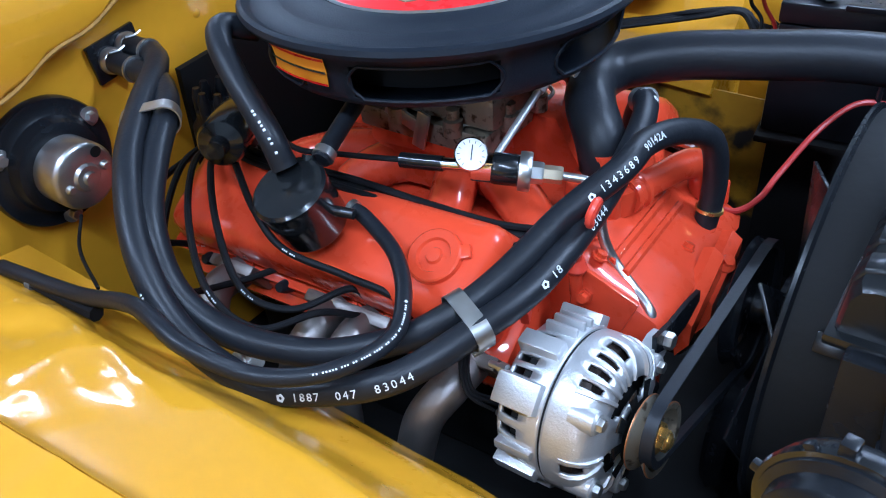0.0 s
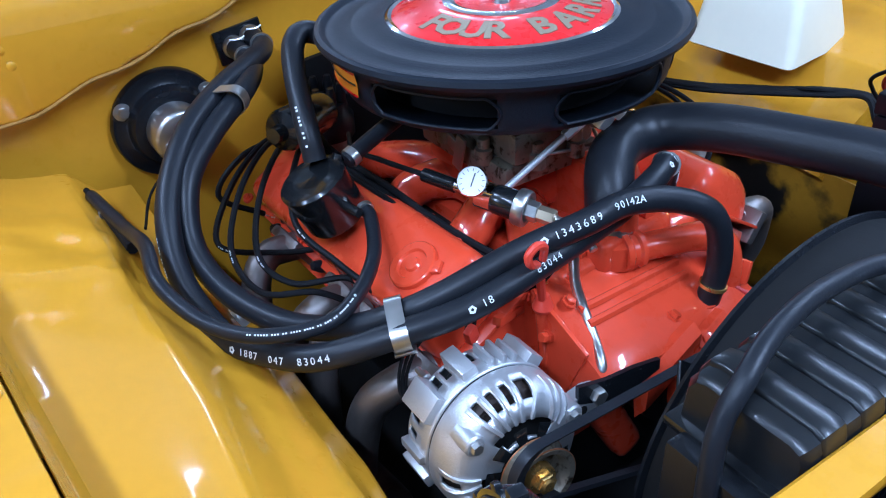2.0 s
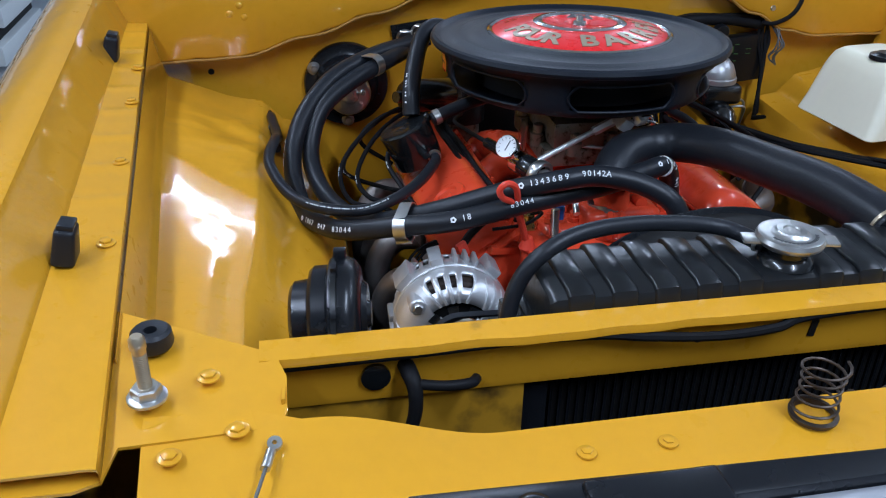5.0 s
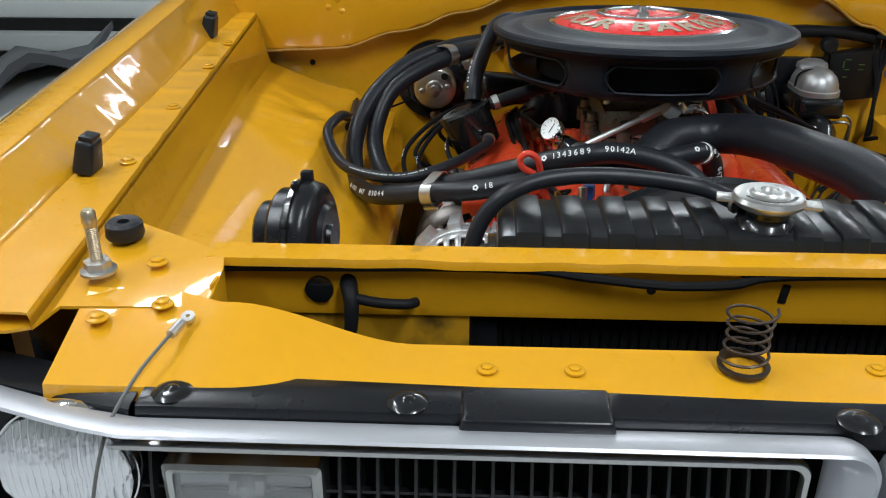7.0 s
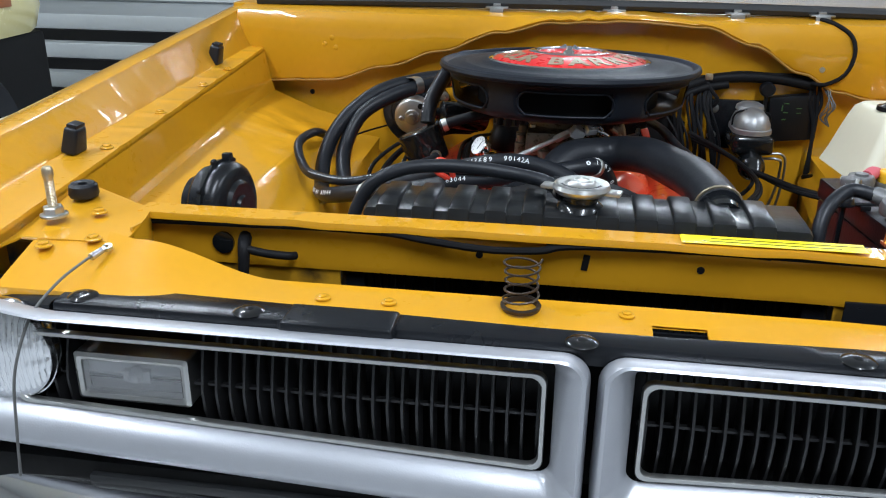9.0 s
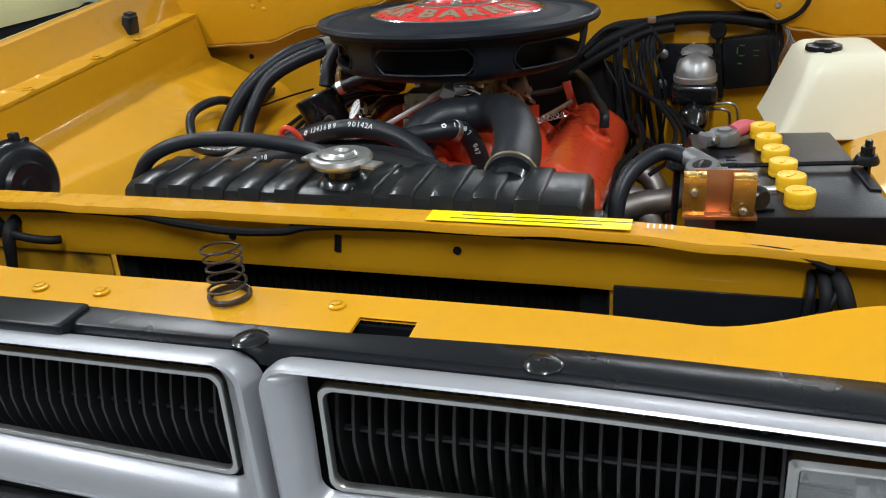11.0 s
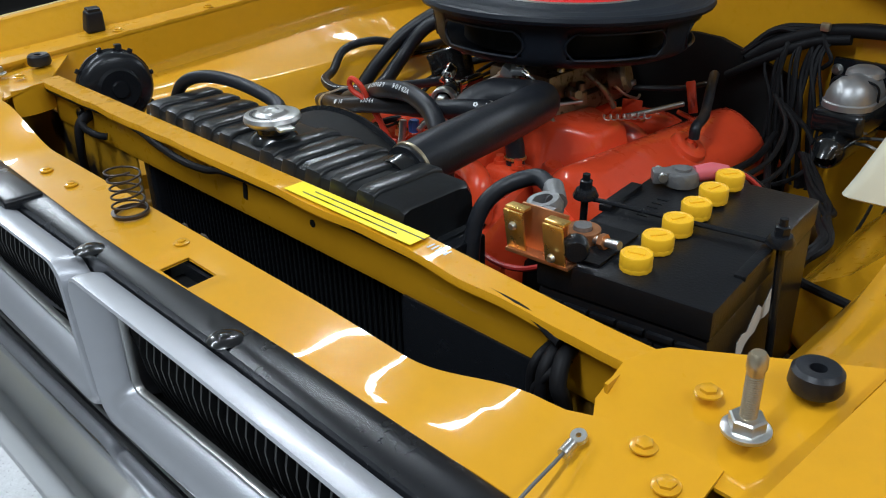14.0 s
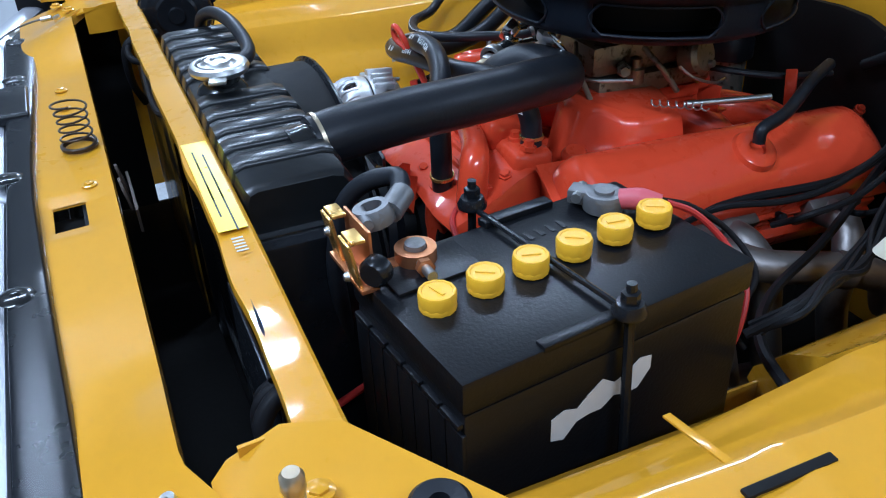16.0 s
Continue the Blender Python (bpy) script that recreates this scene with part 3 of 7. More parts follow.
slat_bm = loft([[Vector((sx, y, z)) for z, y in ((0.866, -0.146), (0.83, -0.158), (0.805, -0.163), (0.78, -0.160), (0.735, -0.146))] + [Vector((sx, y, z)) for z, y in ((0.735, -0.13), (0.866, -0.13))] for sx in (-0.0014, 0.0014)], cap=True)
SLATM = material("worn_black_plastic", (0.022, 0.022, 0.023), 0.42, spec=0.5, var=0.3, scale=30)
slat = mesh_of("slat", slat_bm, SLATM)
for x0, x1, inner in ((-0.88, 0.0245, (-0.60, -0.0175)), (0.0315, 0.935, (0.0745, 0.650))):
    part("grille_surround", bezel(x0, x1, 0.703, 0.902), SILVER, body, "satin silver grille surround")
    xa, xb = inner
    za, zb = 0.756, 0.870
    loops = []
    for ins, y in ((0.0, -0.186), (0.0, -0.192), (0.001, -0.194), (0.005, -0.194), (0.006, -0.192), (0.006, -0.186)):
        loops.append([Vector((x, y, z)) for x, z in rounded_rect(xa + ins, xb - ins, za + ins, zb - ins, 0.012)])
    part("grille_trim", raise_low(loft(loops), xa, xb, 0.040), STEEL, body, "thin bright trim round the grille opening")
    grille = part("grille", box(x1 - x0 - 0.03, 0.004, 0.15, pose((x0 + x1) / 2, -0.112, 0.81)), PLASTIC, body, "black vertical slatted grille")
    part("grille_bar", box(xb - xa, 0.006, 0.003, pose((xa + xb) / 2, -0.166, 0.808)), SLATM, grille)
    n = int((xb - xa) / 0.0155)
    for k in range(n):
        if abs(abs(xa + 0.008 + k * (xb - xa - 0.016) / (n - 1) - CX) - 0.4955) < 0.068:
            continue
        part("slat", slat, None, grille, m=pose(xa + 0.008 + k * (xb - xa - 0.016) / (n - 1), -0.018, 0))
for side in (0, 1):
    f = (lambda x: x) if side == 0 else (lambda x: 2 * CX - x)
    lampx = f(-0.467)
    lamp_ob = part("parking_lamp", loft([[Vector((lampx + x, y, z)) for x, z in rounded_rect(-0.066 + i, 0.066 - i, 0.784 + i, 0.842 - i, 0.004, 3)] for i, y in ((0.0, -0.15), (0.0, -0.181), (0.004, -0.184), (0.008, -0.182), (0.012, -0.170))]), STEEL, body, "rectangular clear parking lamp in the grille")
    part("reflector", join(box(0.112, 0.004, 0.023, pose(lampx, -0.163, 0.8235, -22, 0, 0)), box(0.112, 0.004, 0.023, pose(lampx, -0.163, 0.8025, 22, 0, 0))), REFLECT, lamp_ob)
    part("bulb_holder", box(0.030, 0.012, 0.014, pose(lampx, -0.166, 0.811), 0.002), DIAL, lamp_ob)
    part("bulb", lathe([(0, 0.012), (0.006, 0.010), (0.008, 0.004), (0.008, 0)], 16, along_y(lampx, -0.168, 0.813)), DIAL, lamp_ob)
    part("lens", box(0.114, 0.004, 0.042, pose(lampx, -0.1795, 0.813), 0.001), LENS, lamp_ob, "clear ribbed lens")
    cx = f(-0.609)
    part("headlamp_panel", box(0.165, 0.004, 0.16, pose(f(-0.70), -0.135, 0.81)), PLASTIC, body)
    head = part("headlamp", lathe([(0.052, 0.0), (0.0575, 0.006), (0.060, 0.010), (0.0615, 0.010), (0.0625, 0.004), (0.0615, -0.004)], 48, along_y(cx, -0.176, 0.838) @ Matrix.Scale(0.97, 4)), CHROME, body, "round sealed beam headlamp with a chrome ring")
    lens = bmesh.new()
    cols = []
    for i in range(97):
        u = -0.0575 + 0.115 * i / 96
        h = math.sqrt(max(1e-8, 0.0581 ** 2 - u * u))
        flute = 0.0024 * abs(math.sin(math.pi * i / 6))
        cols.append([lens.verts.new((u, h * (-1 + 2 * k / 14), 0.024 + flute * (1 if k % 7 else 0.3) - 3.2 * (u * u + (h * (-1 + 2 * k / 14)) ** 2))) for k in range(15)])
    for a, b in zip(cols, cols[1:]):
        for k in range(14):
            lens.faces.new((a[k], a[k + 1], b[k + 1], b[k]))
    lens.transform(along_y(cx, -0.178, 0.838) @ Matrix.Scale(0.97, 4))
    part("lens", lens, SILVERED, head, "fluted silvered headlamp glass")
part("front_valance", box(1.80, 0.06, 0.10, pose(CX, -0.17, 0.665), 0.02), DULLBLACK, body)
# Three added near-black sheets keep the gap between grille and radiator dark.
part("gap_end_sheet", box(0.004, 0.16, 0.46, pose(-0.748, -0.085, 0.69)), DULLBLACK, body)
part("gap_front_sheet", box(1.60, 0.006, 0.50, pose(CX, -0.100, 0.62), 0.002), DULLBLACK, body)
part("gap_floor_sheet", box(1.60, 0.13, 0.006, pose(CX, -0.04, 0.45), 0.002), DULLBLACK, body)
loops = []
for x in [CX + 0.05 * k for k in range(-19, 20)]:
    back = 0.11 * max(0, (abs(x - CX) - 0.28) / 0.5) ** 2
    loops.append([Vector((x, y + back, z)) for y, z in ((-0.200, 0.684), (-0.226, 0.691), (-0.258, 0.686), (-0.278, 0.670), (-0.288, 0.642), (-0.288, 0.600), (-0.270, 0.570), (-0.22, 0.56), (-0.19, 0.58))])
part("bumper", loft(loops, cap=True), CHROME, body, "chrome front bumper")
part("bumper_strip", box(1.1, 0.022, 0.012, pose(CX, -0.196, 0.694), 0.004), SEAL, body)
for side in (0, 1):
    x = CX + (0.74 if side else -0.74)
    wheel = part("wheel", lathe([(0.17, -0.09), (0.29, -0.095), (0.315, -0.07), (0.318, 0), (0.315, 0.07), (0.29, 0.095), (0.17, 0.09)], 40, pose(x, 0.58, 0.318, 0, 90, 0), close=True), RUBBER, body, "black tyre on a steel rim")
    part("rim", lathe([(0.0, 0.03), (0.12, 0.03), (0.17, 0.07), (0.175, 0.08), (0.175, -0.08), (0.0, -0.05)], 32, pose(x, 0.58, 0.318, 0, 90, 0)), STEEL, wheel)
part("sill_floor", box(1.7, 0.5, 0.05, pose(CX, 1.3, 0.33)), DULLBLACK, body)
part("subframe", box(1.3, 1.02, 0.04, pose(CX, 0.53, 0.40), 0.01), DULLBLACK, body, "near-black underbody plate below the engine")

# ---- engine ----
EX = -0.026
engine = thing("engine", "orange-red painted V8 engine with exhaust manifolds", "engine", m=pose(EX, 0.52, 0.84, -3.5, 0, 0))


def ep(name, bm, mat=RED, label=""):
    return part(name, bm, mat, engine, label)


def domed_cover(y0, y1, half, high):
    """A pressed cover with a well rounded top and rounded ends."""
    loops = []
    for k in range(29):
        y = y0 + (y1 - y0) * (0.5 - 0.5 * math.cos(math.pi * k / 28))
        e = [math.sqrt(max(0.0, 1 - max(0.0, 1 - d / r) ** 2)) for d, r in ((y - y0, 0.030), (y1 - y, 0.050))]
        e = max(0.02, min(e))
        loops.append([Vector((half * (0.62 + 0.38 * e) * math.copysign(abs(math.cos(a)) ** 0.76, math.cos(a)), y, high * e * max(0.0, math.sin(a)) ** 0.76)) for a in [math.pi * q / 24 for q in range(25)]])
    return loft(loops, cap=True)


ep("block", join(box(0.30, 0.54, 0.26, pose(0, 0.17, -0.28), 0.02), box(0.20, 0.50, 0.10, pose(0, 0.17, -0.13), 0.02)), DULLBLACK, "near-black lower engine block")
for s in (-1, 1):
    ep("cylinder_head", join(box(0.15, 0.50, 0.085, pose(s * 0.172, 0.17, -0.108, 0, s * 34, 0), 0.010), box(0.05, 0.49, 0.05, pose(s * 0.225, 0.17, -0.140, 0, s * 40, 0), 0.008)))
    vm = pose(s * 0.200, 0.17, -0.0645, 0, s * 32, 0)
    ep("gasket_flange", box(0.146, 0.525, 0.005, vm @ pose(0, 0, 0.0), 0.002))
    if s < 0:
        shell = box(0.130, 0.508, 0.070, vm @ pose(0, 0, 0.036), 0.024, 5, 0.88)
    else:
        shell = domed_cover(-0.250, 0.250, 0.066, 0.063)
        shell.transform(vm @ pose(0, 0, 0.002, 1.6, 0, 0))
    cover = ep("valve_cover", shell, RED, "glossy orange-red valve cover")
    for y in (-0.06, 0.12, 0.30, 0.40):
        part("cover_bolt", lathe([(0.009, 0), (0.009, 0.004), (0.0055, 0.004), (0.0055, 0.009), (0, 0.009)], 12, vm @ pose(-s * 0.068, y, 0.003)), RED, cover)
        part("cover_bolt", lathe([(0.009, 0), (0.009, 0.004), (0.0055, 0.004), (0.0055, 0.009), (0, 0.009)], 12, vm @ pose(s * 0.068, y, 0.003)), RED, cover)
    if s < 0:
        part("oil_filler_boss", lathe([(0.032, -0.002), (0.031, 0.005), (0.029, 0.0065), (0.020, 0.0062), (0.018, 0.003), (0.010, 0.003), (0.008, 0.006), (0, 0.0065)], 32, vm @ pose(0.0, -0.17, 0.0715)), RED, cover, "round pressed boss")
        part("ear", box(0.016, 0.02, 0.006, vm @ pose(0.012, -0.198, 0.0735, 0, 0, 30), 0.002), RED, cover)
    else:
        part("grommet_boss", lathe([(0.032, -0.002), (0.029, 0.006), (0.024, 0.009), (0.012, 0.009), (0.011, 0.004), (0, 0.004)], 32, vm @ pose(0.0, 0.012, 0.0645)), RED, cover)

# intake: a raised plenum with four runners to each side
for s in (-1, 1):
    for y0, y1 in ((0.07, -0.035), (0.11, 0.085), (0.17, 0.235), (0.21, 0.35))[2 if s > 0 else 0:]:
        ep("intake_runner", tube([(s * 0.02, y0, -0.035), (s * 0.055, (y0 + y1) / 2, -0.028), (s * 0.095, y1, -0.045), (s * 0.13, y1, -0.075)], [0.030, 0.030, 0.029, 0.028], 12, 6))
ep("intake_plenum", join(box(0.13, 0.15, 0.065, pose(0, 0.145, -0.02), 0.016, 3), box(0.15, 0.44, 0.03, pose(0, 0.17, -0.075), 0.012)))
for s in (-1, 1):
    ep("intake_flange", box(0.02, 0.46, 0.055, pose(s * 0.122, 0.16, -0.080, 0, s * 45, 0), 0.006))
casting = loft([[Vector((0.105 + (x - 0.105) * k, 0.06 + (y - 0.06) * k, z + (0.012 if x < 0.13 else 0.0) * t)) for x, y in ((0.030 + 0.030 * (1 - t), 0.004 - 0.040 * (1 - t)), (0.070 + 0.035 * (1 - t), -0.012 - 0.044 * (1 - t)), (0.100 + 0.028 * (1 - t), -0.006 - 0.040 * (1 - t)), (0.118 + 0.026 * (1 - t), 0.014 - 0.026 * (1 - t)), (0.146 + 0.024 * (1 - t), 0.036 - 0.012 * (1 - t)), (0.156 + 0.022 * (1 - t), 0.060), (0.150 + 0.024 * (1 - t), 0.128), (0.080, 0.140), (0.030, 0.136))] for t, k, z in ((0, 1.0, -0.085), (0.25, 1.0, -0.062), (0.55, 1.0, -0.030), (0.75, 0.99, -0.008), (0.9, 0.97, 0.010), (0.97, 0.94, 0.018), (1.0, 0.84, 0.022))], cap=True)
ep("intake_casting", casting, RED, "orange-red cast intake runner block")
ep("casting_boss", lathe([(0.020, -0.05), (0.018, 0.016), (0.013, 0.022), (0, 0.023)], 20, pose(0.122, -0.022, -0.040, 8, 12, 0)))
ep("casting_stud", lathe([(0.014, -0.05), (0.012, 0.018), (0.009, 0.020), (0, 0.019)], 18, pose(0.085, -0.030, -0.076)))
ep("carburettor_pad", box(0.14, 0.15, 0.022, pose(0, 0.145, 0.016), 0.008))
ep("water_crossover", join(box(0.235, 0.062, 0.055, pose(0, -0.078, -0.045), 0.018, 3), box(0.12, 0.07, 0.05, pose(0.0, -0.085, -0.018), 0.018, 3)))
for x in (-0.10, -0.065, 0.07, 0.105):
    ep("crossover_bolt", lathe([(0.011, 0), (0.011, 0.006), (0.007, 0.006), (0.007, 0.014), (0, 0.014)], 6, pose(x, -0.085, -0.018, random.uniform(-8, 8), 0, 10)))
ep("thermostat_neck", lathe([(0.044, -0.02), (0.046, 0.0), (0.044, 0.010), (0.033, 0.014), (0.029, 0.02), (0.0285, 0.05), (0, 0.05)], 28, pose(-0.013, -0.088, -0.015)))

# front of the engine
def cover_section(x, lift=0.0, back=0.0):
    return [Vector((x, y + back, z + lift)) for y, z in ((-0.055, -0.055), (-0.075, -0.030), (-0.100, -0.028), (-0.118, -0.036), (-0.150, -0.058), (-0.182, -0.076), (-0.203, -0.086), (-0.213, -0.096), (-0.208, -0.104), (-0.165, -0.118), (-0.135, -0.240), (-0.055, -0.240))]


ep("timing_cover", loft([cover_section(-0.141, -0.020, 0.016), cover_section(-0.134, -0.006, 0.004), cover_section(-0.115), cover_section(-0.05, 0.003), cover_section(0.03, 0.003), cover_section(0.09, -0.004), cover_section(0.128, -0.012, 0.010), cover_section(0.138, -0.030, 0.022)], cap=True), RED, "orange-red painted front cover and water pump")
for y, z in ((-0.140, -0.0475), (-0.156, -0.0575)):
    ep("cover_ridge", loft([[Vector((x, y + dy + 0.012 * (x + 0.10), z + dz + 0.0025)) for dy, dz in ((-0.004, -0.004), (-0.003, 0.0012), (0.001, 0.0040), (0.004, 0.002))] for x in (-0.112, -0.10, 0.02, 0.045)], cap=True))
ep("side_flange", box(0.006, 0.11, 0.085, pose(-0.140, -0.118, -0.085, 24, 0, 0), 0.002))
for y, z in ((-0.085, -0.040), (-0.125, -0.075)):
    ep("flange_bolt", lathe([(0.009, 0), (0.009, 0.005), (0.006, 0.005), (0.006, 0.012), (0, 0.012)], 6, pose(-0.143, y, z, 0, -80, 0)))
for x0, x1, y0 in ((-0.085, -0.012, -0.206), (-0.038, 0.030, -0.212)):
    ep("pump_web", loft([[Vector((x, y0 + dy - 0.006 * t, -0.074 - 0.050 * (1 - t) + dz)) for dy, dz in ((0.0, -0.05), (-0.016, -0.028), (-0.018, 0.0), (-0.006, 0.010), (0.006, 0.006))] for x, t in ((x0, 0.0), (x0 + 0.006, 0.05), (x1 - 0.008, 0.9), (x1, 1.0))], cap=True))
# Pump body is near-black, not engine red, to imitate shade below the belt.
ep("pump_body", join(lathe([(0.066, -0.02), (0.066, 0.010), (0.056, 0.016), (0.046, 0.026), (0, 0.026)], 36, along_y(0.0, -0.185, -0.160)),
                     lathe([(0.026, 0), (0.026, 0.03), (0.022, 0.036), (0, 0.036)], 28, along_y(0.0, -0.205, -0.150))), DULLBLACK)
ep("pump_leg", box(0.044, 0.04, 0.17, pose(-0.085, -0.155, -0.20, 0, -28, 0), 0.016, 3))
ep("pump_leg", box(0.044, 0.04, 0.17, pose(0.085, -0.155, -0.20, 0, 28, 0), 0.016, 3))
ep("alternator_bracket", loft([[Vector((x, y + dy, z)) for x, z in ((-0.190, -0.060), (-0.150, -0.070), (-0.110, -0.074), (-0.072, -0.082), (-0.072, -0.096), (-0.110, -0.104), (-0.150, -0.100), (-0.190, -0.082))] for y, dy in ((-0.226, 0.0), (-0.226, 0.005))], cap=True), BLACK, "black steel alternator bracket")
ep("pump_inlet", tube([(-0.020, -0.118, -0.016), (0.025, -0.132, -0.016), (0.068, -0.146, -0.017), (0.090, -0.156, -0.024), (0.101, -0.162, -0.046), (0.102, -0.164, -0.085), (0.096, -0.16, -0.14)], [0.0165, 0.0168, 0.0178, 0.0195, 0.0205, 0.0215, 0.024], 20, 8))
ep("inlet_collar", lathe([(0.016, -0.006), (0.0215, -0.006), (0.0225, 0.000), (0.0195, 0.003), (0.0195, 0.009), (0.0225, 0.012), (0.0215, 0.018), (0.016, 0.018)], 24, look((-0.020, -0.118, -0.016), (0.068, -0.146, -0.017)) @ pose(0, 0, -0.012), close=True))
ep("hose_nipple", lathe([(0.021, -0.06), (0.019, -0.012), (0.016, -0.008), (0.0165, 0.0), (0.013, 0.004), (0.013, 0.02), (0, 0.02)], 20, pose(0.044, -0.186, -0.100)))
ep("nipple_boss", join(lathe([(0.014, 0), (0.013, 0.028), (0.010, 0.030), (0, 0.030)], 16, pose(0.010, -0.212, -0.112, 35, -20, 0)), lathe([(0.0075, 0.028), (0.0075, 0.036), (0, 0.037)], 6, pose(0.010, -0.212, -0.112, 35, -20, 0))))
# Near-black again, as the space before the pump lies in shade.
ep("pump_shaft", lathe([(0.018, 0), (0.018, 0.04), (0, 0.04)], 24, along_y(0.0, -0.225, -0.145)), DULLBLACK)
ep("casting_lug", join(box(0.014, 0.016, 0.050, pose(0.030, -0.096, -0.010, 0, -6, 0), 0.004, 3), lathe([(0.009, -0.010), (0.009, 0.010), (0, 0.011)], 12, pose(0.030, -0.096, 0.010, 90, 0, 0))))
ep("bracket", box(0.010, 0.05, 0.03, pose(0.112, -0.165, -0.07, 0, 20, 15), 0.003))
ep("bracket_bolt", lathe([(0.008, 0), (0.008, 0.014), (0, 0.015)], 6, pose(0.116, -0.175, -0.07, 0, 80, 0)))
ep("bracket_arm", box(0.07, 0.012, 0.012, pose(-0.160, -0.080, -0.060, 0, 12, 20), 0.003))
for x, y, z in ((-0.098, -0.108, -0.030), (-0.118, -0.128, -0.040), (-0.030, -0.112, -0.028), (0.108, -0.118, -0.048), (0.112, -0.15, -0.078), (-0.010, -0.186, -0.078)):
    ep("cover_bolt", lathe([(0.0095, 0), (0.0095, 0.003), (0.0065, 0.003), (0.0065, 0.008), (0, 0.009)], 6, pose(x, y, z, 30, random.uniform(-6, 6), random.uniform(0, 60))))
ep("lifting_eye", join(box(0.05, 0.008, 0.02, pose(-0.14, -0.07, -0.03, 0, -30, 0), 0.002), lathe([(0.006, -0.004), (0.012, -0.004), (0.012, 0.004), (0.006, 0.004)], 16, along_y(-0.165, -0.07, -0.012), close=True)))
# exhaust manifolds
for s in (-1, 1):
    for y0, y1 in ((-0.055, -0.02), (0.085, 0.075), (0.135, 0.15), (0.30, 0.27)):
        ep("exhaust_port", join(box(0.016, 0.075, 0.05, pose(s * 0.262, y0, -0.105, 0, s * 35, 0), 0.005), tube([(s * 0.262, y0, -0.105), (s * 0.305, y0, -0.105), (s * 0.335, (y0 + y1) / 2, -0.135), (s * 0.345, y1, -0.20), (s * 0.335, y1 + 0.04, -0.30)], 0.021, 14, 6)), EXHAUST, "dull steel exhaust header tube")
    ep("exhaust_collector", tube([(s * 0.335, -0.05, -0.30), (s * 0.335, 0.2, -0.33), (s * 0.32, 0.40, -0.36)], 0.035, 14), EXHAUST)
ep("heat_pipe", tube([(0.275, 0.05, -0.105), (0.32, 0.075, -0.095), (0.362, 0.11, -0.098), (0.398, 0.20, -0.103), (0.41, 0.26, -0.125), (0.40, 0.30, -0.18)], 0.021, 16), EXHAUST, "dull steel exhaust pipe with a collar")
ep("pipe_collar", tube([(0.394, 0.19, -0.102), (0.401, 0.21, -0.106)], 0.024, 16, straight=True), EXHAUST)
# plug boots
boot = mesh_of("plug_boot", lathe([(0.006, 0), (0.009, 0.004), (0.009, 0.026), (0.006, 0.036), (0, 0.036)], 14), RUBBER)
for s in (-1, 1):
    for y in (-0.045, 0.09, 0.225, 0.36):
        part("plug_boot", boot, None, engine, m=pose(s * 0.238, y, -0.115, 0, s * 65, 0))
# pulleys, belt, fan
ep("pump_pulley", lathe([(0, 0.03), (0.02, 0.03), (0.022, 0.004), (0.058, 0.002), (0.072, 0.008), (0.078, 0.006), (0.070, -0.002), (0.078, -0.012), (0.072, -0.014), (0, -0.01)], 48, along_y(0.005, -0.262, -0.140)), BLACK, "black fan pulley")
ep("crank_pulley", lathe([(0, 0.02), (0.03, 0.02), (0.07, 0.012), (0.078, 0.01), (0.07, 0.0), (0.078, -0.012), (0.07, -0.02), (0, -0.02)], 40, along_y(0.0, -0.262, -0.35)), BLACK)
ep("fan_clutch", lathe([(0, 0.05), (0.03, 0.05), (0.045, 0.04), (0.05, 0.02), (0.05, 0.0), (0.03, -0.005), (0, -0.005)], 32, along_y(0.0, -0.295, -0.145)), BLACK)
for k in range(7):
    ep("fan_blade", box(0.06, 0.004, 0.14, pose(0, -0.315, -0.145) @ pose(0, 0, 0, 0, k * 360 / 7, 0) @ pose(0, 0, 0.12, 0, 0, 28), 0.0015), BLACK)


def belt(a, ra, b, rb, y):
    """A flat belt round two pulleys in one upright plane, as a closed band."""
    a, b = Vector(a), Vector(b)
    d = math.atan2(b.y - a.y, b.x - a.x)
    off = math.acos((ra - rb) / (b - a).length)
    pts = []
    for k in range(17):
        t = d + off + (2 * math.pi - 2 * off) * k / 16
        pts.append((a.x + ra * math.cos(t), a.y + ra * math.sin(t)))
    for k in range(13):
        t = d - off + 2 * off * k / 12
        pts.append((b.x + rb * math.cos(t), b.y + rb * math.sin(t)))
    cen = (a + b) / 2
    loops = []
    for w, k in ((0.006, 1.0), (-0.006, 1.0), (-0.004, 0.93), (0.004, 0.93), (0.006, 1.0)):
        loops.append([Vector((cen.x + (x - cen.x) * k, y + w, cen.y + (z - cen.y) * k)) for x, z in pts])
    return loft(loops)


ep("drive_belt", belt((0.005, -0.140), 0.0785, (-0.2745, -0.089), 0.036, -0.2675), RUBBER, "black rubber drive belt")

# ---- carburettor under the air cleaner ----
carb = thing("carburettor", "grimy metal four barrel carburettor on the intake", "carburettor")
OLDZINC = material("old_zinc", (0.30, 0.27, 0.21), 0.45, metal=0.8, var=0.35, scale=40, bump=0.4, bump_scale=160, dark=(0.07, 0.05, 0.03), dark_at=0.55)
CM = pose(-0.026, 0.655, 0.86)
part("throttle_body", box(0.15, 0.19, 0.03, CM @ pose(0, 0, 0.012), 0.006), OLDZINC, carb)
part("float_bowl", box(0.13, 0.20, 0.045, CM @ pose(0, 0, 0.050), 0.010), OLDZINC, carb)
part("airhorn", lathe([(0.068, 0.07), (0.072, 0.085), (0.066, 0.105), (0, 0.105)], 32, CM), OLDZINC, carb)
